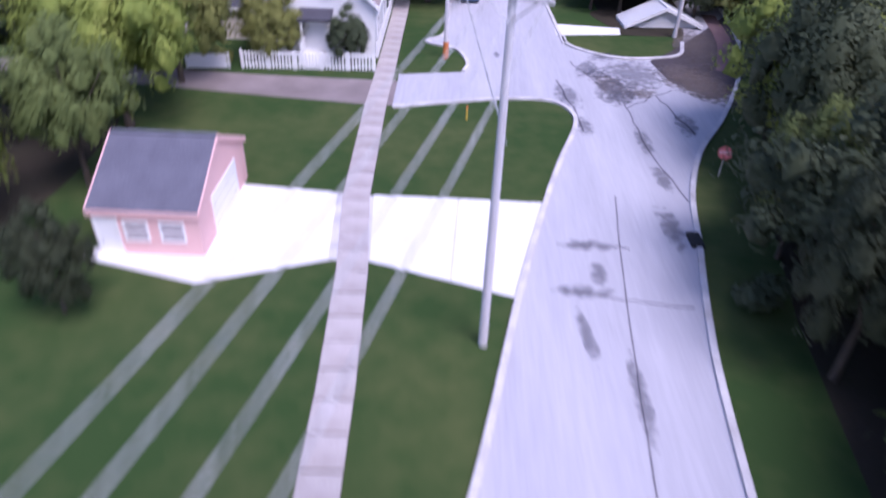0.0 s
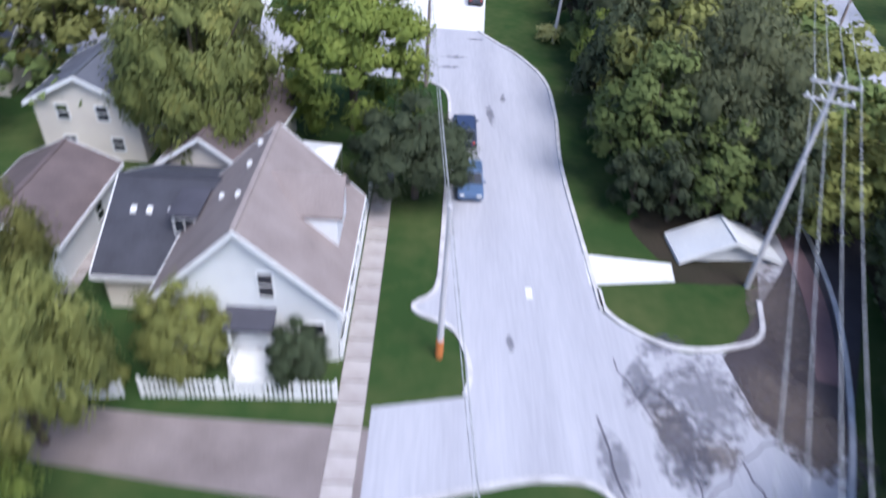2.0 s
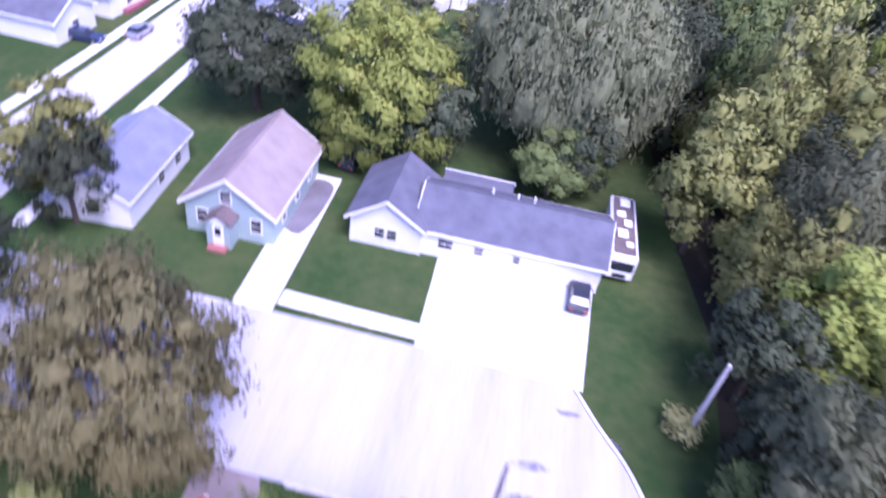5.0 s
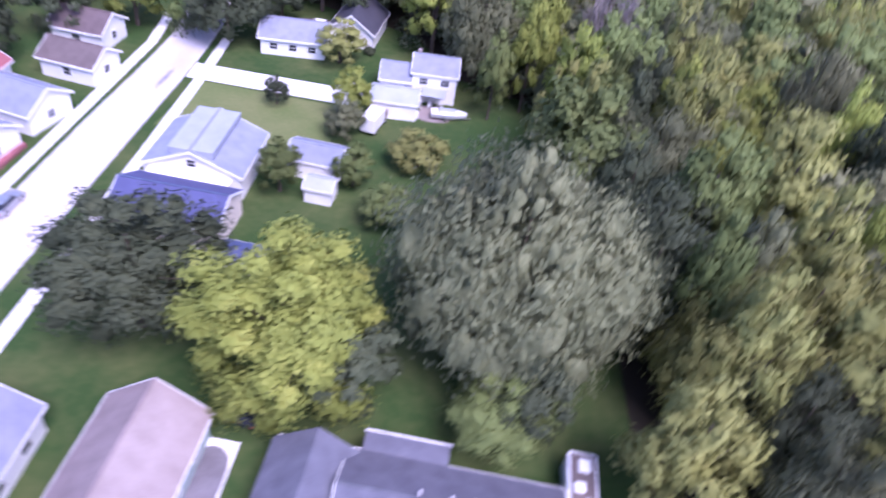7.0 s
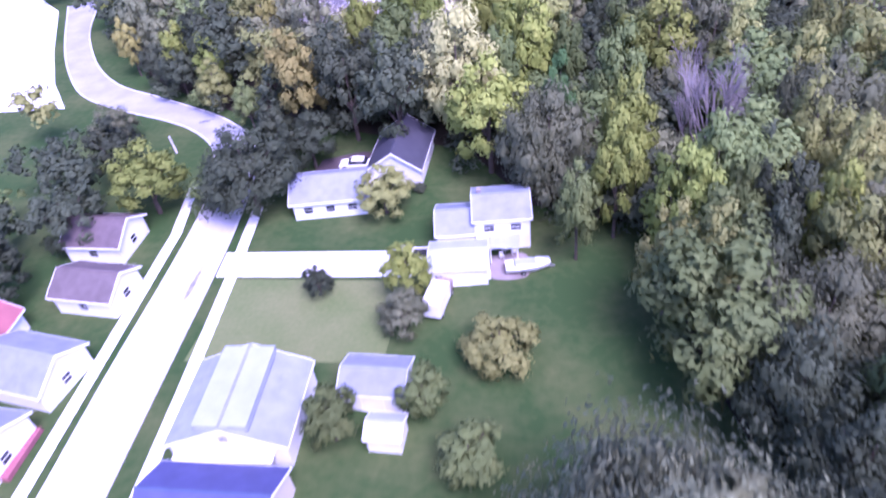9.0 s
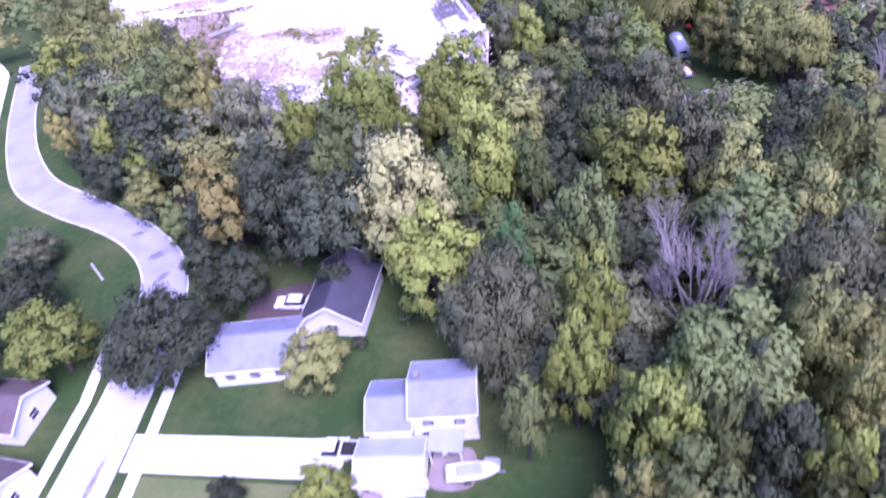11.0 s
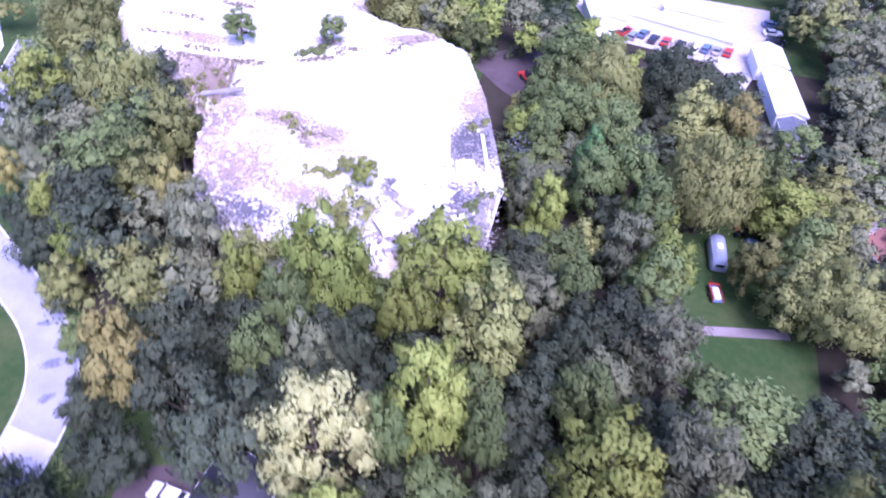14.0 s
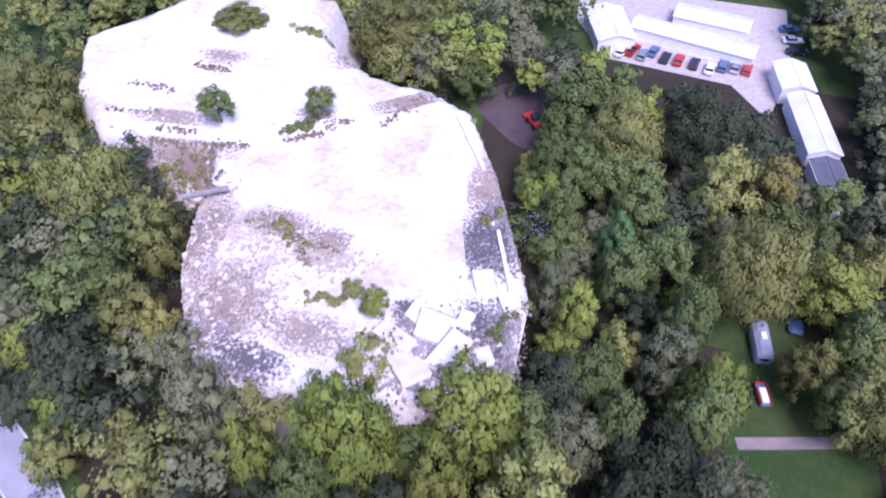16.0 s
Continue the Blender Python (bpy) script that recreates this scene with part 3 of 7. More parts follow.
def add_window(root, side, u, z, ww, hh, a, b):
    door = z < 0.3
    turns = {"S": (pose(u, -b, z), 0), "N": (pose(u, b, z, 0, 0, 180), 0), "E": (pose(a, u, z, 0, 0, 90), 0), "W": (pose(-a, u, z, 0, 0, -90), 0)}
    m = turns[side][0]
    frame_bm = bmesh.new()
    for x0, x1, z0, z1 in ((-ww / 2 - 0.09, -ww / 2, -0.09, hh + 0.09), (ww / 2, ww / 2 + 0.09, -0.09, hh + 0.09), (-ww / 2, ww / 2, hh, hh + 0.09), (-ww / 2, ww / 2, -0.09, 0)):
        add_box(frame_bm, x0, x1, -0.07, 0.02, z0, z1)
    if not door:
        add_box(frame_bm, -ww / 2, ww / 2, -0.05, 0.02, hh / 2 - 0.03, hh / 2 + 0.03)
        if ww > 1.3:
            add_box(frame_bm, -0.04, 0.04, -0.055, 0.02, 0, hh)
    w = part("door" if door else "window", frame_bm, TRIM, root)
    w.matrix_basis = m
    part("panel" if door else "pane", box(-ww / 2, ww / 2, -0.02, 0.01, 0, hh), TRIM if door else GLASS, w)
    return w


# ---- woods ----
PROTO, TREE_H, TREE_S = {}, {}, {}
WORDS = {"olive": "olive-green broadleaf tree with a full ragged crown", "green": "mid-green broadleaf tree with a full crown", "dark": "dark green dense broadleaf tree",
         "grey": "grey-green willow-like tree with a broad crown", "lime": "yellow-green broadleaf tree in bright leaf", "gold": "golden tree turning to autumn colour",
         "bright": "fresh green young tree", "pale": "thin pale tree with half-dry yellowish crown", "darknear": "dark green roadside tree with dense foliage", "greyhuge": "huge spreading grey-green willow-like tree", "limeroad": "yellow-green street tree with a full crown", "olivenear": "olive tree with drooping yellowish sprays", "limenear": "yellow-green roadside tree with drooping sprays", "greennear": "mid-green roadside tree with a loose crown", "strawnear": "straw-yellow and green tree with drooping sprays", "umbernear": "brown-olive broadleaf tree with a dense crown"}
for kind, (seed, h, s, lf, mat, cnt, lum) in {
    "olive": (11, 13, 4.6, 0.34, "olive", 2100, 34), "green": (12, 12, 4.4, 0.34, "green", 2050, 32), "dark": (13, 13, 4.8, 0.34, "dark", 2100, 34),
    "grey": (14, 14, 5.0, 0.32, "grey", 2400, 36), "lime": (15, 12, 4.4, 0.34, "lime", 2050, 32), "gold": (16, 11, 3.8, 0.33, "gold", 1900, 28),
    "limeroad": (41, 14, 5.6, 0.21, "lime", 11000, 72), "olivenear": (42, 13, 6.0, 0.20, "olive", 11000, 78), "greennear": (45, 11, 4.4, 0.16, "green", 8500, 56), "strawnear": (46, 13, 6.0, 0.20, "straw", 11000, 78), "umbernear": (47, 14, 7.0, 0.21, "umber", 11000, 84), "greyhuge": (43, 18, 13.4, 0.32, "grey", 22000, 380), "bright": (17, 9, 3.0, 0.27, "bright", 2300, 26), "pale": (19, 12, 4.6, 0.25, "pale", 2900, 40), "darknear": (21, 11, 4.4, 0.16, "dark", 8500, 56), "limenear": (22, 11, 4.4, 0.16, "lime", 8500, 56),
    "olivebig": (31, 15, 8.0, 0.31, "olive", 7000, 84), "greybig": (32, 15, 8.0, 0.28, "grey", 8500, 96), "limebig": (33, 15, 8.0, 0.31, "lime", 7000, 84), "darkbig": (34, 15, 8.0, 0.31, "dark", 7000, 84), "goldbig": (35, 15, 8.0, 0.31, "gold", 6500, 77),
}.items():
    hang = 0.75 if kind in ("grey", "greybig", "greyhuge", "limenear", "olivebig", "olivenear", "strawnear") else 0.25
    PROTO[kind] = make_tree("tree", seed, h, s, lf, LEAF[mat], label=WORDS[kind.replace("big", "")], count=cnt, lumps_n=lum, droop=0.6 if hang > 0.5 else 0.1, hang=hang, bare=0.06 if kind == "limeroad" else 0.14)
    TREE_H[kind], TREE_S[kind] = h, s
PROTO["bare"] = make_bare_tree("bare_tree", 18, 13, 5.0, "leafless tree with pale purple-grey branches")
TREE_H["bare"], TREE_S["bare"] = 13, 5.0
placed = []
used = set()
trng = random.Random(5)


def tree(kind, x, y, h=None, spread=None, z=0.0):
    """Places a tree of a kind with its height and crown radius."""
    if (spread or 0) >= 6.0 and kind + "big" in PROTO:
        kind += "big"
    h = h or TREE_H[kind]
    spread = spread or TREE_S[kind] * h / TREE_H[kind]
    sx, sz = spread / TREE_S[kind], h / TREE_H[kind]
    m = pose(x, y, z, 0, 0, trng.uniform(0, 360))
    if kind not in used:
        used.add(kind)
        ob = PROTO[kind]
        ob.matrix_basis = m
    else:
        ob = copy_thing(PROTO[kind], m)
    ob.scale = (sx, sx, sz)
    placed.append((x, y, spread))
    return ob


def inside(x, y, poly):
    c = False
    for (x0, y0), (x1, y1) in zip(poly, poly[1:] + poly[:1]):
        if (y0 > y) != (y1 > y) and x < (x1 - x0) * (y - y0) / (y1 - y0) + x0:
            c = not c
    return c


wild = []


def plant(poly, gap, kinds, avoid=(), hmin=9, hmax=14):
    """Notes trees that fill an outline, clear of each other, of the trees that stand already and of the avoided outlines."""
    xs, ys = [p[0] for p in poly], [p[1] for p in poly]
    for _ in range(5000):
        x, y = trng.uniform(min(xs), max(xs)), trng.uniform(min(ys), max(ys))
        if not inside(x, y, poly) or inside(x, y, MOUND_SITE) or any(inside(x, y, a) for a in avoid) or any((x - p) ** 2 + (y - q) ** 2 < (gap * 0.5 + r * 0.76) ** 2 for p, q, r in placed):
            continue
        k = trng.choice(kinds)
        h = trng.uniform(hmin, hmax) * (0.8 if k in ("gold", "bright") else 1)
        r = TREE_S[k] * h / TREE_H[k] * trng.uniform(0.95, 1.35)
        placed.append((x, y, r))
        wild.append((k, x, y, h, r))

# ---- walks and road wear ----
slabs("sidewalk", [(-3.0, -30), (-3.3, 0), (-3.75, 17), (-4.1, 24), (-4.75, 30.5), (-5.0, 42), (-4.95, 47.5), (-5.0, 62), (-5.1, 70)], 1.42, 1.5, WALK, "weathered concrete sidewalk with open joints")
slabs("sidewalk_ranch", [(-21.2, 103.0), (-15, 102.8), (-9.8, 102.7)], 1.7, 3.0, CONC, "bright concrete sidewalk in long slabs")
slabs("sidewalk_west", [(-44.6, 104), (-45.4, 120), (-46.6, 143), (-47.7, 160), (-49.0, 178), (-50.3, 192)], 1.5, 1.8, CONC, "pale concrete sidewalk along a street")
slabs("sidewalk_far", [(-57.7, 104), (-57.8, 122), (-58.6, 146), (-59.4, 166), (-60.2, 186), (-62.2, 197)], 1.5, 1.8, CONC, "pale concrete sidewalk before small houses")
slabs("garden_path", [(-22.3, 52), (-22.3, 61.0), (-22.6, 67.5), (-20.9, 71.5)], 0.9, 1.2, WALK, "narrow concrete path between houses")
setting("field_track", strip(rounded([(13.5, 247.6), (19, 249.2), (27, 251.6)]), 1.7, -0.1, 0.03), GRAVEL, "short pale gravel track across a lawn", "track")
PURPLE = material("dark_gravel", (0.075, 0.064, 0.072), 0.95, (0.045, 0.038, 0.043), 0.4, 9, 0.5)
DARKEARTH = material("dark_bare_earth", (0.10, 0.075, 0.08), 0.95, (0.06, 0.045, 0.05), 0.25, 4, 0.5)
CRACK = material("crack_filler", (0.12, 0.115, 0.14), 0.8, (0.2, 0.19, 0.22), 1.2, 8, 0.2)
LOTDIRT = material("tan_lot_dirt", (0.48, 0.44, 0.42), 0.95, (0.34, 0.30, 0.28), 0.9, 7, 0.3)
STAIN = soft_stain("damp_stain", (0.16, 0.16, 0.20), 0.46)
DIRT = soft_stain("brown_silt", (0.20, 0.165, 0.15), 0.6)


def blot(name, x, y, a, b, turn, mat, parent, z, seed):
    """An irregular thin patch on the road."""
    rng = random.Random(seed)
    t0, pts = radians(turn), []
    for k in range(18):
        t = 2 * math.pi * k / 18
        r = rng.uniform(0.9, 1.1)
        u, v = a * r * math.cos(t), b * r * math.sin(t)
        pts.append((x + u * math.cos(t0) - v * math.sin(t0), y + u * math.sin(t0) + v * math.cos(t0)))
    part(name, prism(pts, z - 0.02, z), mat, parent)


def crack(points, width, mat, parent, z, seed, jag=0.12):
    rng = random.Random(seed)
    line = [(x + rng.uniform(-jag, jag), y + rng.uniform(-jag, jag)) for x, y in rounded(points, 5)]
    part("crack", strip(line, width, z - 0.02, z), mat, parent)


crack([(6.0, 2), (6.6, 9), (7.25, 17), (8.2, 26), (8.9, 31.5)], 0.07, CRACK, road, 0.026, 1, 0.02)
crack([(9.0, 51.9), (10.3, 48.2), (11.6, 45.2), (11.8, 43.3), (11.8, 41.6), (11.9, 37.2), (12.7, 31.2)], 0.10, CRACK, road, 0.026, 2)
crack([(7.6, 47.9), (8.1, 43.1), (8.3, 39.5)], 0.14, CRACK, road, 0.026, 3)
crack([(14.3, 45.8), (14.8, 42.8), (15.4, 39.4)], 0.12, CRACK, road, 0.026, 4)
crack([(11.8, 43.3), (13.2, 44.6), (14.3, 45.8), (16.8, 47.2)], 0.10, CRACK, road, 0.026, 5)
crack([(5.1, 23.3), (6.9, 22.9), (10.6, 22.4)], 0.08, CRACK, road, 0.026, 6)
crack([(5.8, 26.9), (7.6, 26.8), (8.6, 26.7)], 0.08, CRACK, road, 0.026, 7)
crack([(9.2, 48.6), (11.2, 50.6), (13.6, 51.6)], 0.10, CRACK, road, 0.026, 8)
for x, y, a, b, turn, mat, seed in ((11.2, 28.6, 0.6, 2.4, 5, STAIN, 1), (7.3, 17.2, 0.35, 2.4, 0, STAIN, 2), (5.8, 20.4, 0.3, 1.9, 8, STAIN, 3), (11.3, 47.4, 1.1, 3.2, 20, DIRT, 4), (12.9, 46.0, 1.9, 1.1, 20, DIRT, 5), (10.8, 49.4, 1.0, 1.7, 20, STAIN, 13), (11.4, 45.0, 1.3, 1.2, 0, STAIN, 14),
                                      (8.0, 45.0, 0.9, 2.6, 10, STAIN, 6), (8.5, 40.2, 0.6, 1.6, 0, STAIN, 15), (17.6, 49.0, 2.6, 4.0, 20, DIRT, 7), (18.6, 47.0, 2.2, 3.6, 30, DIRT, 16), (6.8, 26.8, 1.6, 0.5, 0, STAIN, 9), (6.9, 24.6, 0.5, 0.9, 0, STAIN, 10),
                                      (11.9, 38.2, 0.5, 2.2, 0, STAIN, 11), (11.9, 33.6, 0.5, 1.6, 10, STAIN, 17), (20.4, 56.5, 2.2, 6.4, -15, DIRT, 12), (15.2, 41.0, 0.8, 1.9, -8, STAIN, 18), (6.0, 23.2, 1.5, 0.5, 0, STAIN, 19)):
    blot("patch", x, y, a, b, turn, mat, road, 0.026 + seed * 0.0003, seed)
for x, y, a, b, turn, seed in ((3.3, 80.6, 0.35, 2.4, 6, 1), (4.6, 84.0, 0.3, 1.2, -10, 2), (0.0, 93.0, 1.6, 0.35, 8, 3), (-0.5, 90.4, 1.2, 0.4, 12, 4), (5.6, 96.4, 0.9, 0.4, -40, 5), (2.2, 98.2, 1.1, 0.3, 4, 6),
                               (3.4, 52.8, 0.3, 0.7, 0, 9), (-30, 94.5, 6, 0.6, 2, 10)):
    blot("patch", x, y, a, b, turn, STAIN, road_north, 0.030 + seed * 0.0003, 40 + seed)
for x, y, a, b, turn, seed in ((13.6, 49.6, 2.4, 3.6, -28, 11), (11.6, 46.2, 1.6, 3.2, -20, 12), (10.2, 50.6, 0.7, 2.4, -25, 14), (12.0, 53.2, 0.8, 1.8, -60, 15)):
    blot("patch", x, y, a, b, turn, STAIN, road_north, 0.030 + seed * 0.0003, 40 + seed)
for x, y, a, b, turn, seed in ((-63, 212, 0.8, 2.2, -50, 1), (-60, 207.5, 0.6, 1.6, -30, 2), (-68.5, 217, 0.5, 1.6, -60, 3), (-55, 196, 0.6, 3.0, -12, 4), (-53.5, 176, 0.4, 4.0, 3, 5)):
    blot("patch", x, y, a, b, turn, STAIN, street, 0.034 + seed * 0.0003, 60 + seed)
setting("verge", prism([(-3.2, 49), (-1.3, 49), (-2.6, 55), (-1.1, 58), (-0.9, 85), (-3.9, 86.5), (-4.1, 60)], -0.2, 0.008), GRASS, "narrow grass verge between street and sidewalk", "verge")
setting("gravel_lane", prism([(15.4, 52.6), (17.9, 55.4), (21.6, 60.4), (25.4, 66), (30, 66), (24, 54), (20.0, 46.6), (18.4, 45.4), (15.9, 48.6)], -0.2, 0.0235), PURPLE, "dark gravel lane leading off a junction", "lane")
setting("bare_earth", prism(rounded([(-44, 204), (-37, 206), (-34.5, 200.5), (-38, 198.8), (-44, 199.5), (-44, 204)]), -0.2, 0.012), DARKEARTH, "dark reddish bare earth beside a garage", "earth")
setting("yard_dirt", prism(rounded([(-16.6, 181.8), (-12.6, 182.2), (-12.2, 178.2), (-16.4, 177.8), (-16.6, 181.8)]), -0.2, 0.012), GRAVEL, "worn brown dirt behind a garage", "earth")
setting("drive_patch", prism(rounded([(-24.4, 111.5), (-24.6, 119.5), (-22.2, 119.6), (-21.9, 115), (-22.6, 111.2), (-24.4, 111.5)]), -0.1, 0.045), DARKASPH, "dark patched strip of a driveway", "patch")
# litter sheet in dark soil colour, painting the shadow round the garage
setting("litter_shade", prism(rounded([(14.2, 58.9), (18, 59.0), (22.4, 59.4), (23.0, 62), (23.4, 66), (13.2, 66), (13.6, 61.6), (14.5, 60.9), (14.2, 58.9)]), -0.1, 0.012), SOIL, "leaf litter round a low garage, darkened for the shadow there", "litter")
setting("meadow", prism([(-49.4, 164), (-27, 164.5), (-26.5, 177.2), (-48.6, 177.2)], -0.2, 0.008), DRY, "dry yellowish grass beside a driveway", "grass")
setting("back_drive", prism([(-13.2, 78.5), (-19.5, 77.5), (-20.5, 87.6), (-16.5, 87.6)], -0.2, 0.015), GRAVEL, "purple-grey gravel drive behind a house", "drive")
setting("lot", prism([(-14, 331), (12, 328), (19, 318), (24, 338), (24, 362), (-24, 362), (-22, 345)], -0.2, 0.02), LOTDIRT, "pale tan dirt lot between storage rows", "lot")
setting("pale_lot", prism([(-160, 221), (-99.5, 223.5), (-108, 234), (-118, 250), (-132, 275), (-160, 300)], -0.2, 0.02), CONC, "bright paved yard beside a bend", "lot")
setting("bare_patch", prism(rounded([(-36, 306), (-35, 314), (-22, 318), (-17, 306), (-24, 297), (-36, 306)]), -0.2, 0.03), DARKEARTH, "brown bare earth patch", "earth")


SHEETROOF = material("dark_sheet_roof", (0.07, 0.07, 0.09), 0.38, (0.045, 0.045, 0.06), 0.5, 6, 0.05, spec=0.8)
DARKSLATE = material("dark_blue_shingle", (0.075, 0.075, 0.095), 0.85, (0.045, 0.045, 0.058), 0.6, 10, 0.4, vary=0.3)

# ---- the gabled front house and its neighbours ----
cape = house("house", "white gabled cape house with tan shingles, dormer and porch", -10.45, 55.6, 0, 9.0, 9.6, 4.2, 8.5, WHITE, TAN, [("S", 1.1, 4.4, 0.7, 1.5), ("S", -3.2, 1.2, 1.2, 1.5), ("S", 3.2, 1.2, 1.2, 1.5), ("E", -2.5, 1.2, 1.1, 1.4), ("E", 2.2, 1.2, 1.1, 1.4)])
part("dormer", prism([(0.8, -0.9), (4.1, -0.9), (4.1, 2.4), (0.8, 2.4)], 4.4, 6.7), WHITE, cape)
bm = bmesh.new()
for s in (-1, 1):
    y0, y1 = 0.75, 0.75 + s * 1.74
    vs = [bm.verts.new(v) for v in ((0.0, y0, 8.1), (4.4, y0, 8.1), (4.4, y1, 6.5), (0.0, y1, 6.5), (0.0, y0, 8.25), (4.4, y0, 8.25), (4.4, y1, 6.65), (0.0, y1, 6.65))]
    for f in ((0, 1, 2, 3), (7, 6, 5, 4), (0, 4, 5, 1), (1, 5, 6, 2), (2, 6, 7, 3), (3, 7, 4, 0)):
        bm.faces.new([vs[i] for i in f])
part("dormer_roof", bm, TAN, cape)
bm = bmesh.new()
vs = [bm.verts.new(v) for v in ((4.11, -0.9, 6.6), (4.11, 2.4, 6.6), (4.11, 0.75, 8.0), (4.05, -0.9, 6.6), (4.05, 2.4, 6.6), (4.05, 0.75, 8.0))]
for f in ((0, 1, 2), (5, 4, 3), (0, 3, 4, 1), (1, 4, 5, 2), (2, 5, 3, 0)):
    bm.faces.new([vs[i] for i in f])
part("dormer_gable", bm, WHITE, cape)
for x, y in ((-0.9, 4.2), (-1.0, 2.0), (-0.8, -1.2), (-2.3, 0.6)):
    z = 8.5 + 0.956 * x
    part("roof_vent", box(x - 0.13, x + 0.13, y - 0.16, y + 0.16, z - 0.15, z + 0.34, 0.02), TRIM, cape)
pw = part("porch", box(-0.9, 1.4, -6.6, -4.8, 0, 0.6, 0.02), TRIM, cape, "white timber porch with a small dark roof")
for px in (-0.75, 1.25):
    part("post", box(px - 0.07, px + 0.07, -5.9, -5.76, 0.6, 3.05), TRIM, pw)
    part("rail", box(px - 0.05, px + 0.05, -6.5, -4.85, 1.42, 1.5), TRIM, pw)
    part("newel", box(px - 0.08, px + 0.08, -6.58, -6.42, 0.6, 1.62, 0.02), TRIM, pw)
    for k in range(6):
        part("baluster", box(px - 0.025, px + 0.025, -6.3 + k * 0.25, -6.25 + k * 0.25, 0.6, 1.42), TRIM, pw)
bm = bmesh.new()
vs = [bm.verts.new(v) for v in ((-1.0, -6.0, 3.0), (1.5, -6.0, 3.0), (1.5, -4.8, 3.5), (-1.0, -4.8, 3.5), (-1.0, -6.0, 3.16), (1.5, -6.0, 3.16), (1.5, -4.8, 3.66), (-1.0, -4.8, 3.66))]
for f in ((0, 1, 2, 3), (7, 6, 5, 4), (0, 4, 5, 1), (1, 5, 6, 2), (2, 6, 7, 3), (3, 7, 4, 0)):
    bm.faces.new([vs[i] for i in f])
part("porch_roof", bm, DARKSLATE, pw)
for k in range(3):
    part("step", box(-0.5, 1.0, -6.6 - 0.25 * (k + 1), -6.6 - 0.25 * k, 0, 0.6 - 0.16 * (k + 1)), TRIM, pw)
wing = house("house_wing", "low side wing with a dark shingle roof and skylights", -16.7, 59.4, 90, 10.8, 5.2, 2.7, 5.4, CREAM, DARKSLATE, [("E", 0.5, 1.0, 1.0, 1.2)])
for u in (-1.6, -0.7, 0.5):
    sk = part("skylight", box(-0.22, 0.22, -0.16, 0.16, 0, 0.12, 0.02), TRIM, wing)
    sk.matrix_basis = pose(-2.1, -u, 4.50, 0, -26.6, 0)
part("dormer", box(-3.4, -0.9, -2.4, -1.0, 3.3, 5.2, 0.03), WHITE, wing)
part("dormer_roof", box(-3.6, -0.7, -2.55, -0.85, 5.2, 5.34, 0.02), DARKSLATE, wing)
dw = part("dormer_window", box(-3.46, -3.4, -2.3, -1.1, 4.0, 5.1), TRIM, wing)
for u in (-2.22, -1.66):
    part("pane", box(-3.49, -3.455, u, u + 0.48, 4.1, 5.0), GLASS, dw)
house("house", "low house with a brown shingle roof and white gable trim", -16.2, 70.6, -6, 5.6, 11.0, 3.0, 5.0, CREAM, BROWN, [("S", -1.5, 1.0, 1.0, 1.2), ("S", 1.5, 1.0, 1.0, 1.2)], over=0.5)
house("house", "cream two-storey house with a grey roof and small windows", -26.4, 73.2, 0, 7.2, 7.4, 4.7, 6.6, CREAM, SLATE, [("S", -1.6, 0.9, 0.8, 1.0), ("S", 1.8, 0.9, 0.8, 1.0), ("S", -1.6, 3.3, 0.8, 1.1), ("S", 1.2, 3.3, 0.8, 1.1)])
house("house", "white outbuilding with a grey-brown roof", -25.4, 60.0, 0, 5.8, 8.4, 3.0, 4.4, WHITE, BROWN, [("E", 1.0, 1.0, 0.9, 1.1)])
house("house", "white house with a pale roof by a corner", -39.6, 112.6, 4, 6.4, 12.0, 3.0, 5.0, WHITE, PALESLATE, [("E", 0, 1.0, 1.2, 1.2), ("E", 3.5, 1.0, 1.2, 1.2), ("S", 0, 1.0, 1.2, 1.2)])


def canopy(x, y, w, l, h):
    root = empty("canopy", pose(x, y, 0, 0, 0, -4))
    for sx in (-1, 1):
        for sy in (-1, 1):
            part("post", box(sx * (w / 2 - 0.1) - 0.05, sx * (w / 2 - 0.1) + 0.05, sy * (l / 2 - 0.1) - 0.05, sy * (l / 2 - 0.1) + 0.05, -0.02, h), CHROME, root)
    bm = bmesh.new()
    base = [bm.verts.new((sx * w / 2, sy * l / 2, h)) for sx, sy in ((-1, -1), (1, -1), (1, 1), (-1, 1))]
    low = [bm.verts.new((sx * w / 2, sy * l / 2, h - 0.25)) for sx, sy in ((-1, -1), (1, -1), (1, 1), (-1, 1))]
    a, b = bm.verts.new((0, -0.3, h + 0.55)), bm.verts.new((0, 0.3, h + 0.55))
    for f in ((base[0], base[1], a), (base[1], base[2], b, a), (base[2], base[3], b), (base[3], base[0], a, b)):
        bm.faces.new(f)
    for i in range(4):
        bm.faces.new((low[i], low[(i + 1) % 4], base[(i + 1) % 4], base[i]))
    part("cover", bm, WHITEP, root, "white peaked fabric cover")
    return tagged(root, "white fabric canopy on metal posts in a yard", "canopy")


canopy(-9.8, 67.7, 2.9, 4.2, 2.4)


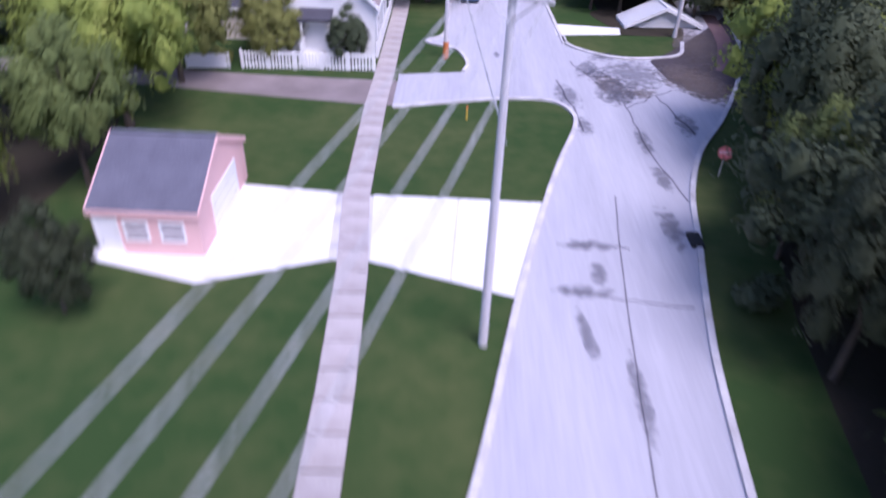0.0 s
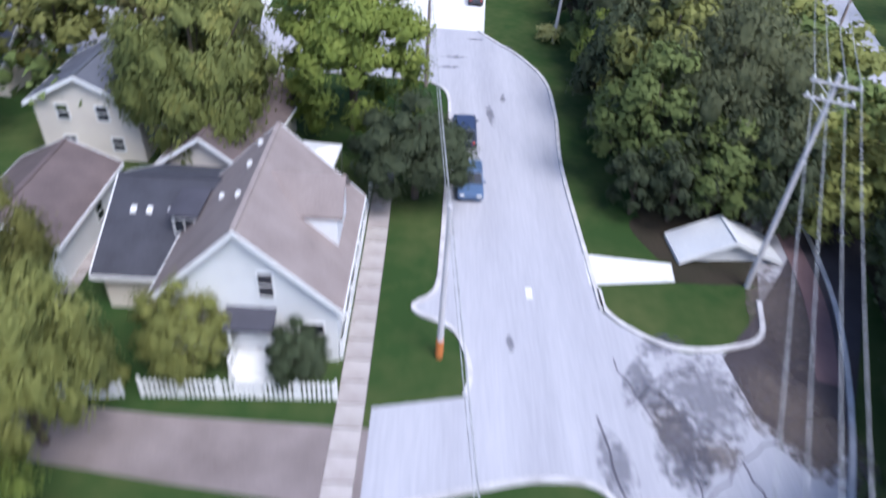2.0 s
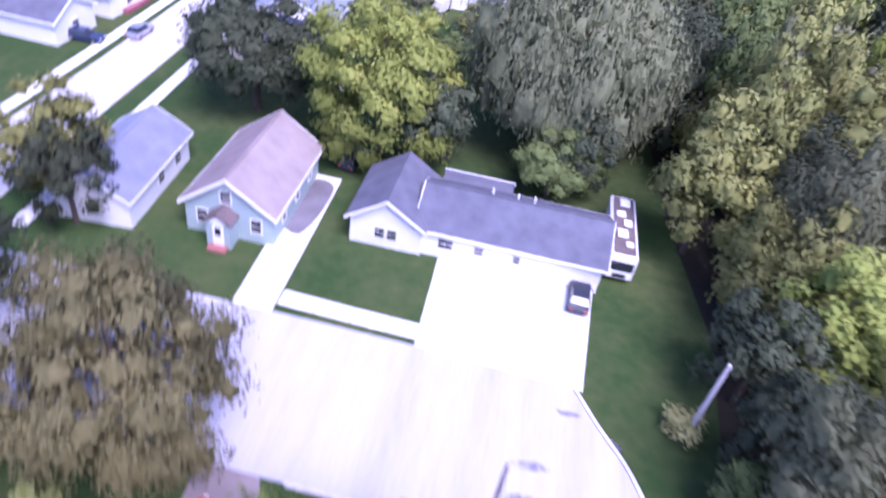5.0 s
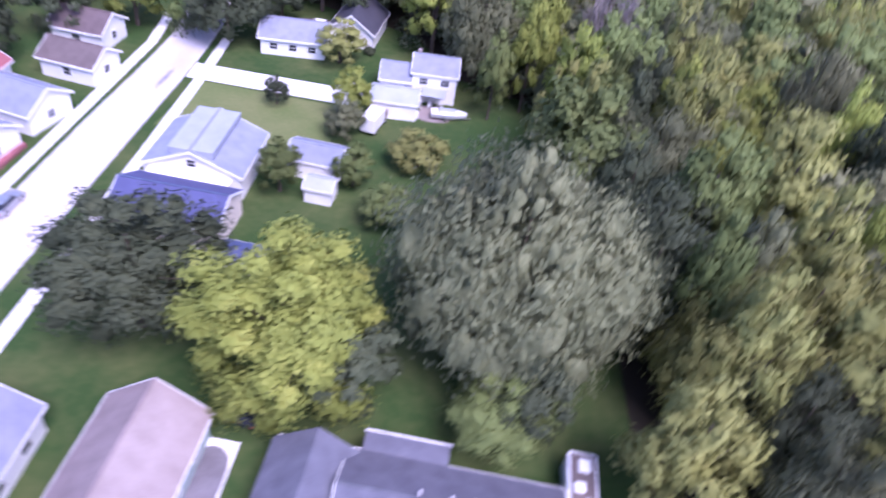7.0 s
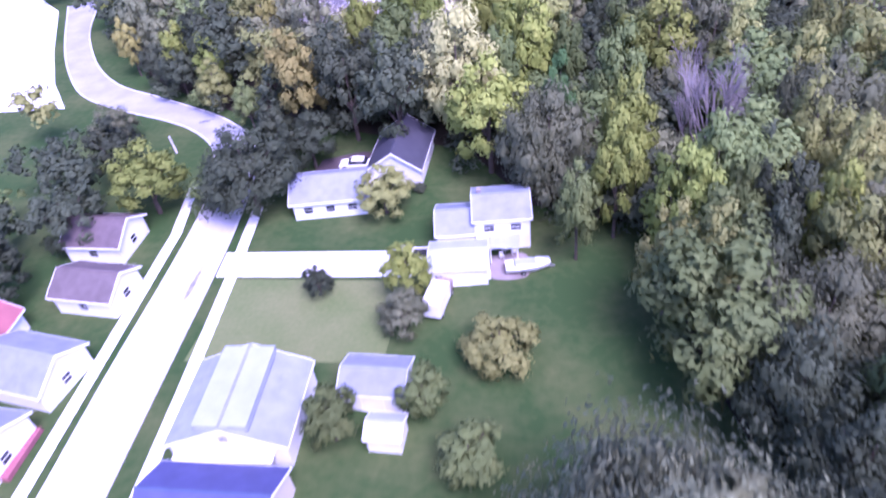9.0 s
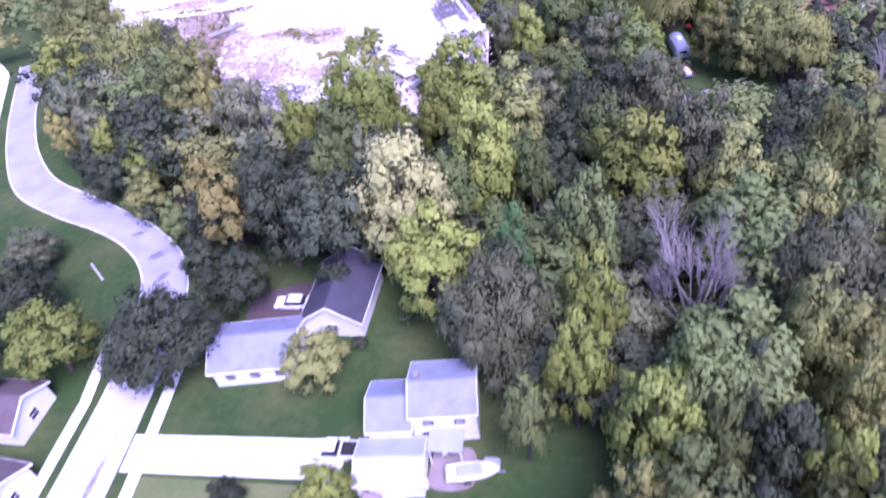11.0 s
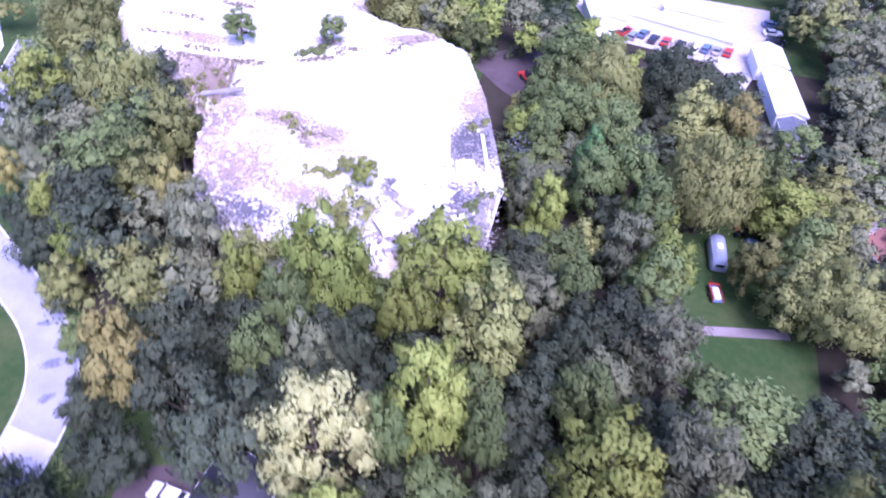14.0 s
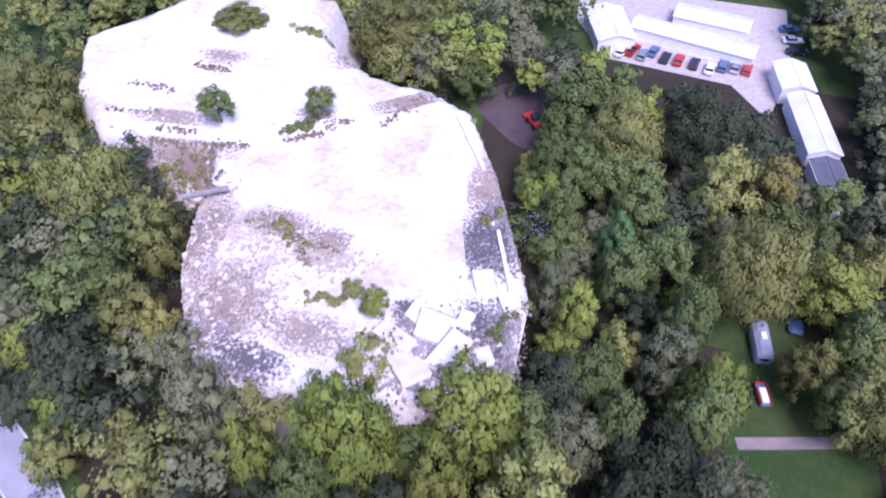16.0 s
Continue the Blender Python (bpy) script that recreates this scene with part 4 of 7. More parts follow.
def fence(name, label, x0, y0, x1, y1, h=1.1, gap=0.2, wid=0.11):
    """A picket fence between two points: posts, two rails and each picket."""
    n = math.dist((x0, y0), (x1, y1))
    root = empty(name, pose(x0, y0, 0, 0, 0, math.degrees(math.atan2(y1 - y0, x1 - x0))))
    for z in (0.3, h - 0.25):
        part("rail", box(0, n, -0.02, 0.03, z, z + 0.09), TRIM, root)
    k = int(n / 2.4) + 1
    for i in range(k + 1):
        part("post", box(n * i / k - 0.06, n * i / k + 0.06, 0.03, 0.15, -0.02, h + 0.08, 0.01), TRIM, root)
    me = bpy.data.meshes.new("picket")
    bm = prism([(-wid / 2, 0), (wid / 2, 0), (wid / 2, h - 0.08), (0, h), (-wid / 2, h - 0.08)], -0.045, -0.02)
    bm.transform(Matrix.Rotation(radians(90), 4, "X"))
    bmesh.ops.recalc_face_normals(bm, faces=bm.faces)
    bm.to_mesh(me)
    bm.free()
    me.materials.append(TRIM)
    for i in range(int(n / gap)):
        ob = new("picket", me)
        ob.parent = root
        ob.matrix_basis = pose(gap * (i + 0.5), -0.07 + 0.05, 0.05)
    return tagged(root, label, "fence")


fence("picket_fence", "white picket fence before a front garden", -15.3, 47.7, -5.7, 48.1, 1.35, 0.24, 0.13)
fence("picket_fence", "short white board fence beside an alley", -19.2, 47.3, -16.2, 47.6, 1.1, 0.16, 0.15)
fence("side_fence", "long pale side fence along a sidewalk", -5.75, 51.0, -5.85, 68.6, 1.2, 0.3, 0.28)

# shed: ridge runs east-west, pink boards, door and two windows to the south
shed = house("shed", "pink gabled shed with a blue-grey shingle roof", -13.15, 28.3, 90, 7.4, 4.7, 2.25, 4.1, PINK, SLATE, [("W", 0.45, 0.9, 0.95, 0.85), ("W", -1.15, 0.9, 0.95, 0.85), ("W", 1.75, 0.02, 0.9, 1.95)], trim=PINK, over=0.08)
CURTAIN = material("net_curtain", (0.42, 0.38, 0.40), 0.7, (0.30, 0.27, 0.29), 2, 20, 0.0)
for w in [o for o in shed.children if o.name.startswith("window")]:
    for p in w.children:
        p.data.materials[0] = CURTAIN
gd = part("garage_door", box(-1.9, 1.9, -2.42, -2.36, 0.05, 2.1, 0.01), TRIM, shed, "white roll-up door")
for k in range(1, 4):
    part("groove", box(-1.9, 1.9, -2.435, -2.42, 0.05 + k * 0.51, 0.07 + k * 0.51), KERB, gd)

# ---- ranch house, motorhome and the house beside it ----
ranch = house("ranch_house", "long low white ranch house with a blue-grey shingle roof", -4.1, 116.4, 90, 8.0, 16.4, 2.9, 4.9, WHITE, SLATE, [("W", 5.6, 1.1, 1.3, 1.0), ("W", 2.6, 1.2, 0.8, 0.8), ("W", 0.6, 0.05, 0.9, 2.0), ("W", -0.8, 1.2, 0.6, 0.8)])
part("wing_wall", prism([(-4.35, 7.7), (4.4, 7.7), (4.4, 14.2), (-4.35, 14.2)], -0.02, 2.9), WHITE, ranch)
bm = bmesh.new()
for s in (-1, 1):
    pts = [(0, 5.15), (s * 3.65, 2.72), (s * 3.65, 2.9), (0, 5.33)]
    f = [bm.verts.new((-4.9, 10.95 + a, z)) for a, z in pts]
    g = [bm.verts.new((4.0, 10.95 + a, z)) for a, z in pts]
    bm.faces.new(f)
    bm.faces.new(g[::-1])
    for i in range(4):
        bm.faces.new((f[i], g[i], g[(i + 1) % 4], f[(i + 1) % 4]))
part("wing_roof", bm, SLATE, ranch)
bm = bmesh.new()
f = [bm.verts.new(v) for v in ((-4.36, 7.7, 2.85), (-4.36, 14.2, 2.85), (-4.36, 10.95, 5.05), (-4.2, 7.7, 2.85), (-4.2, 14.2, 2.85), (-4.2, 10.95, 5.05))]
for q in ((0, 1, 2), (5, 4, 3), (0, 3, 4, 1), (1, 4, 5, 2), (2, 5, 3, 0)):
    bm.faces.new([f[i] for i in q])
part("wing_gable", bm, WHITE, ranch)
for s in (-1, 1):
    bm = bmesh.new()
    pts = [(0, 5.36), (s * 3.7, 2.93), (s * 3.7, 2.66), (0, 5.09)]
    f = [bm.verts.new((-4.98, 10.95 + a, z)) for a, z in pts]
    g = [bm.verts.new((-4.91, 10.95 + a, z)) for a, z in pts]
    bm.faces.new(f)
    bm.faces.new(g[::-1])
    for i in range(4):
        bm.faces.new((f[i], g[i], g[(i + 1) % 4], f[(i + 1) % 4]))
    part("wing_rake", bm, TRIM, ranch)
for u in (10.4, 11.5):
    w = add_window(ranch, "W", 0, 1.0, 0.85, 1.05, 4.0, 8.2)
    w.matrix_basis = pose(-4.36, u, 1.0, 0, 0, -90)
part("patio_roof", box(3.7, 6.2, 0.7, 7.6, 2.75, 2.9, 0.02), SLATE, ranch)
part("patio_edge", box(6.2, 6.32, 0.6, 7.7, 2.6, 2.95), TRIM, ranch)
for cy in (2.5, 0.2, -1.3):
    part("roof_vent", tube([(0.3, cy, 4.7), (0.3, cy, 5.6)], [0.09, 0.09], 8), TRIM, ranch)
gdoor = part("garage_door", box(-4.06, -4.0, -7.6, -2.6, 0.05, 2.3, 0.01), TRIM, ranch, "wide white garage door")
for k in range(1, 4):
    part("groove", box(-4.075, -4.06, -7.6, -2.6, 0.05 + k * 0.56, 0.075 + k * 0.56), KERB, gdoor)
mint = house("house", "mint-green house with a tan shingle roof and white trim", -28.1, 114.8, 1, 7.8, 12.2, 3.2, 6.0, MINT, TAN, [("S", -0.2, 3.6, 0.9, 1.1), ("S", -2.4, 1.1, 0.9, 1.3), ("S", 2.4, 1.1, 0.9, 1.3), ("E", -3.5, 1.1, 1.0, 1.2), ("E", 0, 1.1, 1.0, 1.2), ("E", 3.5, 1.1, 1.0, 1.2)])
vest = part("vestibule", box(-1.35, 0.75, -7.7, -6.0, -0.02, 2.5), MINT, mint, "small gabled entrance with a white door")
bm = bmesh.new()
for sx in (-1, 1):
    vs = [bm.verts.new(v) for yy in (-7.9, -5.9) for v in ((-0.3, yy, 3.35), (-0.3 + sx * 1.25, yy, 2.45), (-0.3 + sx * 1.25, yy, 2.57), (-0.3, yy, 3.47))]
    for f in ((0, 1, 2, 3), (7, 6, 5, 4), (0, 4, 5, 1), (1, 5, 6, 2), (2, 6, 7, 3), (3, 7, 4, 0)):
        bm.faces.new([vs[q] for q in f])
part("entrance_roof", bm, BROWN, vest)
bm = bmesh.new()
f = [bm.verts.new(v) for v in ((-1.35, -7.69, 2.5), (0.75, -7.69, 2.5), (-0.3, -7.69, 3.36), (-1.35, -6.1, 2.5), (0.75, -6.1, 2.5), (-0.3, -6.1, 3.36))]
for q in ((0, 1, 2), (5, 4, 3), (0, 3, 4, 1), (1, 4, 5, 2), (2, 5, 3, 0)):
    bm.faces.new([f[n] for n in q])
part("entrance_gable", bm, TRIM, vest)
part("door", box(-0.78, 0.18, -7.76, -7.7, 0.3, 2.35, 0.01), TRIM, vest, "white door with a dark glass light")
part("door_light", box(-0.55, -0.05, -7.79, -7.762, 1.3, 2.1), GLASS, vest)
part("step", box(-1.1, 0.5, -8.5, -7.7, -0.02, 0.28, 0.02), REDROOF, mint)


def wheel(root, x, y, r, w):
    t = part("wheel", tube([(x, y - w / 2, r), (x, y + w / 2, r)], [r, r], 16), BLACK, root)
    part("rim", tube([(x, y - w / 2 - 0.012, r), (x, y + w / 2 + 0.012, r)], [r * 0.58, r * 0.58], 12), CHROME, t)


NAVYP = material("dark_blue_paint", (0.035, 0.05, 0.11), 0.25, (0.03, 0.04, 0.09), 2, 20, 0.0, spec=0.6)


def car(label, x, y, turn, paint, l=4.7, w=1.85, h=1.5, kind="sedan", z=0.03):
    """A parked car along its own x: lower body, glazed cabin, roof, wheels and lights."""
    root = empty("pickup" if kind == "pickup" else "car", pose(x, y, z, 0, 0, turn))
    a = l / 2
    side = [(-a, 0.35), (-a + 0.12, 0.28), (a - 0.12, 0.28), (a, 0.4), (a - 0.05, 0.72), (a - 0.45, 0.86), (-a + 0.1, 0.95), (-a, 0.85)]
    bm = prism([(px, pz) for px, pz in side], -w / 2, w / 2)
    bm.transform(Matrix.Rotation(radians(90), 4, "X"))
    bmesh.ops.bevel(bm, geom=bm.edges[:], offset=0.06, segments=2, affect="EDGES")
    part("body", bm, paint, root)
    c0, c1, c2, c3 = {"sedan": (-a + 0.35, -a + 0.95, a - 2.0, a - 1.25), "suv": (-a + 0.1, -a + 0.35, a - 2.0, a - 1.3), "pickup": (-0.55, -0.35, 0.75, 1.35)}[kind]
    bm = bmesh.new()
    lo = [bm.verts.new(v) for v in ((c0, -w / 2 + 0.06, 0.86), (c3, -w / 2 + 0.06, 0.86), (c3, w / 2 - 0.06, 0.86), (c0, w / 2 - 0.06, 0.86))]
    hi = [bm.verts.new(v) for v in ((c1, -w / 2 + 0.24, h - 0.06), (c2, -w / 2 + 0.24, h - 0.06), (c2, w / 2 - 0.24, h - 0.06), (c1, w / 2 - 0.24, h - 0.06))]
    bm.faces.new(lo[::-1])
    bm.faces.new(hi)
    for i in range(4):
        bm.faces.new((lo[i], lo[(i + 1) % 4], hi[(i + 1) % 4], hi[i]))
    part("glazing", bm, GLASS, root)
    part("roof", box(c1 - 0.04, c2 + 0.04, -w / 2 + 0.2, w / 2 - 0.2, h - 0.07, h, 0.03), paint, root)
    if kind == "pickup":
        part("bed", box(-a + 0.12, -0.75, -w / 2 + 0.12, w / 2 - 0.12, 0.93, 0.96), BLACK, root)
        for s in (-1, 1):
            part("bed_side", box(-a + 0.05, -0.65, s * (w / 2 - 0.07) - 0.05, s * (w / 2 - 0.07) + 0.05, 0.9, 1.2, 0.02), paint, root)
        part("tailgate", box(-a + 0.02, -a + 0.1, -w / 2 + 0.1, w / 2 - 0.1, 0.9, 1.2, 0.02), paint, root)
    for sx in (-a + 0.85, a - 0.85):
        for sy in (-1, 1):
            wheel(root, sx, sy * (w / 2 - 0.1), 0.33, 0.22)
    for sy in (-1, 1):
        part("headlight", box(a - 0.1, a + 0.01, sy * (w / 2 - 0.3) - 0.18, sy * (w / 2 - 0.3) + 0.18, 0.58, 0.72, 0.01), TRIM, root)
        part("tail_light", box(-a - 0.01, -a + 0.08, sy * (w / 2 - 0.25) - 0.12, sy * (w / 2 - 0.25) + 0.12, 0.62, 0.8, 0.01), RED, root)
        part("mirror", box(c3 - 0.35, c3 - 0.2, sy * (w / 2 + 0.08) - 0.08, sy * (w / 2 + 0.08) + 0.08, 0.92, 1.06, 0.02), paint, root)
    return tagged(root, label, "pickup" if kind == "pickup" else "car")


car("dark blue parked SUV at a kerb", 0.95, 76.5, 90, NAVYP, 4.9, 1.9, 1.7, "suv")
car("blue-grey parked sedan at a kerb", 1.3, 68.8, 270, BLUEP, 4.7, 1.85, 1.45, "sedan")
car("dark parked car before a garage", 2.6, 110.8, 88, DARKP, 4.3, 1.8, 1.45, "sedan", 0.05)
car("dark car parked behind a house", -21.5, 124.5, 80, DARKP, 4.6, 1.85, 1.5, "suv", 0.0)
car("white pickup truck on a long driveway", -27.0, 181.0, 180, WHITEP, 5.6, 2.0, 1.8, "pickup", 0.05)
car("white car with a dark glass roof beside a house", -38.3, 202.0, 180, WHITEP, 4.7, 1.85, 1.45, "sedan", 0.0)
car("red pickup truck on a gravel drive", -18.2, 82.4, 86, RED, 5.2, 1.9, 1.7, "pickup", 0.02)
car("white car on a drive beside a street", 50.5, 144.4, 20, WHITEP, 4.5, 1.8, 1.4, "sedan", 0.02)
car("blue car on a drive beside a street", 49.2, 135.0, 20, BLUEP, 4.5, 1.8, 1.4, "sedan", 0.02)
car("dark car parked along a street", 57.2, 150.5, 72, DARKP, 4.5, 1.8, 1.4, "sedan", 0.03)
car("blue car parked beside a house", -72.4, 152.6, 75, BLUEP, 4.5, 1.8, 1.45, "sedan", 0.0)
car("dark blue car on a short drive", -60.6, 138.8, 5, NAVYP, 4.5, 1.8, 1.45, "suv", 0.0)
car("silver car parked along a street", -56.0, 143.4, 92, CHROME, 4.5, 1.8, 1.45, "sedan", 0.03)
car("red parked car on a lot", 1.2, 333.5, 80, RED, 4.4, 1.8, 1.4, "sedan", 0.03)
car("blue parked car on a lot", -4.2, 335.4, 75, BLUEP, 4.4, 1.8, 1.4, "sedan", 0.03)
car("dark parked car on a lot", 4.4, 333.0, 80, DARKP, 4.4, 1.8, 1.4, "sedan", 0.03)
car("red pickup truck on a lot", -8.6, 334.8, 70, RED, 5.2, 1.9, 1.7, "pickup", 0.03)
for k, (x, paint, word) in enumerate(((-10.9, WHITEP, "white"), (-6.3, CHROME, "silver"), (-1.6, DARKP, "dark"), (10.2, BLUEP, "blue"), (12.6, CHROME, "silver"), (15.0, RED, "red"))):
    car(word + " car parked before a storage row", x, 333.4 + 0.1 * k, 76 + k, paint, 4.4, 1.8, 1.4, "suv" if k % 2 else "sedan", 0.03)
for x, y, paint, word in ((25.2, 343.6, DARKP, "dark"), (24.6, 348.0, WHITEP, "white"), (24.2, 352.6, BLUEP, "blue")):
    car(word + " car standing at the rim of a lot", x, y, 15, paint, 4.4, 1.8, 1.4, "sedan", 0.03)
car("white parked car on a lot", 7.6, 332.0, 80, WHITEP, 4.4, 1.8, 1.4, "sedan", 0.03)
car("white car beside a storage shed", 28.5, 293.5, 40, WHITEP, 4.5, 1.8, 1.4, "sedan", 0.0)
car("silver car under trees by a lane", 46.5, 231.0, 40, WHITEP, 4.5, 1.8, 1.4, "sedan", 0.0)

# motorhome beside the ranch
rv = empty("motorhome", pose(5.95, 119.4, 0, 0, 0, 0))
bm = box(-1.22, 1.22, -5.0, 5.0, 0.45, 3.05)
bmesh.ops.bevel(bm, geom=bm.edges[:], offset=0.16, segments=2, affect="EDGES")
part("body", bm, WHITEP, rv)
part("windscreen", box(-1.05, 1.05, -5.03, -4.9, 1.45, 2.45, 0.02), GLASS, rv)
part("stripe", box(-1.235, 1.235, -4.8, 4.8, 1.0, 1.35), CHROME, rv)
part("grille", box(-0.6, 0.6, -5.04, -4.95, 0.7, 1.1, 0.01), BLACK, rv)
part("roof_panel", box(-1.0, 1.0, -4.6, 4.7, 3.04, 3.09, 0.02), BROWN, rv, "dark roof panel")
for px, py, a, b in ((0.1, 3.6, 0.5, 0.6), (-0.3, 1.6, 0.45, 0.45), (0.3, 0.2, 0.4, 0.5), (-0.2, -1.6, 0.5, 0.6), (0.4, -3.2, 0.35, 0.35)):
    part("roof_unit", box(px - a, px + a, py - b, py + b, 3.06, 3.32, 0.08), TRIM, rv)
for sx in (-3.4, 3.2):
    for sy in (-1, 1):
        w_ = part("wheel", tube([(sy * 1.0, sx, 0.45), (sy * 1.24, sx, 0.45)], [0.45, 0.45], 14), BLACK, rv)
for sy in (-1, 1):
    part("headlight", box(sy * 0.9 - 0.2, sy * 0.9 + 0.2, -5.04, -4.96, 0.7, 0.95, 0.01), TRIM, rv)
    part("side_window", box(sy * 1.235 - 0.01, sy * 1.235 + 0.01, -3.6, -1.6, 1.6, 2.3), GLASS, rv)
tagged(rv, "white motorhome with roof vents beside a house", "motorhome")


# ---- poles and lines ----
def pole(label, x, y, h, arm=None, turn=0.0, mat=WOOD, band=None, lean=(0, 0)):
    root = empty("utility_pole", pose(x, y, 0, 0, 0, turn))
    part("shaft", tube([(0, 0, -0.5), (lean[0], lean[1], h)], [0.19, 0.12], 10), mat, root)
    if band:
        part("marker", tube([(0, 0, 0.02), (0, 0, band)], [0.22, 0.215], 10), ORANGE, root, "orange plastic marker sleeve")
    for z in arm or ():
        cross = part("crossarm", box(-1.25, 1.25, -0.18, -0.06, z, z + 0.14, 0.01), TRIM if mat is WOOD else mat, root)
        for k in (-1.1, -0.4, 0.4, 1.1):
            part("insulator", tube([(k, -0.12, z + 0.14), (k, -0.12, z + 0.22), (k, -0.12, z + 0.34)], [0.05, 0.09, 0.04], 8), TRIM, cross)
        for s in (-1, 1):
            part("brace", tube([(0, -0.12, z - 0.7), (s * 0.8, -0.12, z)], [0.025, 0.025], 5), CHROME, cross)
    return tagged(root, label, "utility pole")


def wire(a, b, sag, r=0.022):
    pts = [tuple(np.array(a) + (np.array(b) - np.array(a)) * t - np.array((0, 0, 4 * sag * t * (1 - t)))) for t in np.linspace(0, 1, 15)]
    ob = part("overhead_cable", tube(pts, [r] * 15, 5), CABLE)
    return tagged(ob, "grey overhead line strung between poles", "cable", group="overhead lines")


PALEWOOD = material("pale_pole_wood", (0.62, 0.60, 0.62), 0.85, (0.50, 0.47, 0.48), 1.5, 14, 0.3, streak=(4, 4, 0.4))
pole("pale wooden utility pole with a crossarm by a street", 1.6, 19.7, 13.9, [13.2], -24, PALEWOOD)
pole("pale wooden utility pole with two crossarms under trees", 18.9, 58.9, 14.4, [13.8, 12.9], -24, PALEWOOD)
pole("wooden pole with an orange marker at its foot", -0.6, 51.5, 10.0, None, 0, PALEWOOD, 1.3)
pole("thin dark wooden pole on a corner", -2.6, 85.6, 9.8, None, 0, WOOD)
pole("pale leaning pole in an overgrown bush", 10.8, 98.6, 7.6, None, 0, PALEWOOD, None, (0.3, 0.2))
pole("weathered wooden pole behind a street", 46.5, 108.0, 9.5, None, 0, WOOD)
pole("short leaning pale post on a lawn", -69.4, 207.0, 3.0, None, 0, PALEWOOD, None, (-0.4, 0.2))
ca, sa = math.cos(radians(-24)), math.sin(radians(-24))
for k in (-1.1, -0.4, 0.4, 1.1):
    a, b, c = (1.6 + k * ca, 19.7 + k * sa, 13.54), (18.9 + k * ca, 58.9 + k * sa, 14.1), (-9.0 + k * ca, -22.5 + k * sa, 14.5)
    wire(a, b, 0.7)
    wire(a, c, 0.7)
    wire(b, (36.5 + k * ca, 99 + k * sa, 14), 0.8)
for dz, dx in ((0, -0.1), (-0.5, 0.1), (-0.9, 0.2)):
    wire((1.6 + dx, 19.7, 9.6 + dz), (-0.6 + dx, 51.5, 9.7 + dz), 0.4, 0.018)
    wire((-0.6 + dx, 51.5, 9.7 + dz), (-2.6 + dx, 85.6, 9.5 + dz), 0.5, 0.018)
pole("wooden utility pole carrying lines across a lawn", -9.0, -22.5, 14.9, [14.16], -24, PALEWOOD)

# stop sign seen from its street side
# sign red made pinker, putting the strong light on the plate into its colour
SIGNRED = material("washed_out_sign_red", (0.66, 0.17, 0.16), 0.5, (0.56, 0.13, 0.12), 2, 20, 0.0)
sign = empty("stop_sign", pose(15.1, 34.0, -0.95, -14, 0, -26))
part("post", box(-0.03, 0.03, 0.0, 0.05, -0.3, 2.5), CHROME, sign)
face = prism([(0.40 * math.cos(radians(22.5 + 45 * k)), 0.40 * math.sin(radians(22.5 + 45 * k))) for k in range(8)], -0.012, 0.012)
face.transform(Matrix.Translation((0, -0.02, 2.35)) @ Matrix.Rotation(radians(90), 4, "X"))
part("plate", face, SIGNRED, sign)
txt = bpy.data.curves.new("lettering", "FONT")
txt.body, txt.size, txt.align_x, txt.align_y, txt.extrude = "STOP", 0.27, "CENTER", "CENTER", 0.003
letter = new("lettering", txt)
letter.data.materials.append(TRIM)
letter.parent = sign
letter.matrix_basis = pose(0, -0.036, 2.35, 90, 0, 0)
tagged(sign, "red octagonal stop sign on a metal post", "sign")

# drain inlet in the kerb, yellow hydrant-like marker on the lawn
tagged(part("drain_inlet", box(11.75, 12.35, 26.9, 28.1, -0.05, 0.2, 0.02), BLACK), "dark storm drain inlet in a kerb", "drain")
mk = empty("marker_post", pose(1.0, 40.4, 0))
part("post", tube([(0, 0, -0.1), (0, 0, 0.8)], [0.06, 0.05], 8), material("yellow_paint", (0.62, 0.42, 0.06), 0.5, (0.5, 0.34, 0.05), 2, 20, 0.0), mk)
part("cap", tube([(0, 0, 0.8), (0, 0, 0.95)], [0.09, 0.03], 8), ORANGE, mk)
tagged(mk, "short yellow marker post on a lawn", "post")
tagged(part("road_plate", box(4.6, 5.0, 56.6, 57.6, 0.0, 0.034, 0.004), CONC), "small pale repair patch on the street", "patch", kind="structure")

# ---- houses on the second street ----
house("house", "white two-storey house with a pale blue metal roof", -15.6, 186.4, 96, 6.6, 6.6, 4.6, 6.0, WHITE, PALESLATE, [("W", 1.6, 2.9, 1.2, 1.0), ("W", -1.6, 2.9, 1.2, 1.0), ("W", 1.9, 0.9, 1.2, 1.0)], over=0.25, chimney=(0.5, 2.6, 6.6))
house("house_wing", "white side wing with a pale roof", -21.2, 185.0, 96, 6.0, 4.4, 3.2, 4.6, WHITE, PALESLATE, [("W", 1.2, 1.0, 1.0, 1.0), ("W", -1.2, 1.0, 1.0, 1.0)], over=0.25)
house("garage", "white garage with a low pale metal roof", -20.2, 178.9, 95, 4.9, 6.6, 2.6, 3.5, WHITE, STEEL, [("W", 0, 0.05, 2.4, 2.1), ("W", 2.4, 1.0, 0.8, 0.8)], over=0.2)
pr = empty("porch_roof", pose(-15.0, 181.6, 0))
part("cover", box(-1.8, 1.8, -1.3, 1.3, 2.4, 2.55, 0.03), STEEL, pr)
for sx in (-1.6, 1.6):
    part("post", box(sx - 0.06, sx + 0.06, -1.2, -1.08, -0.02, 2.4), TRIM, pr)
tagged(pr, "small pale porch roof on white posts", "porch")
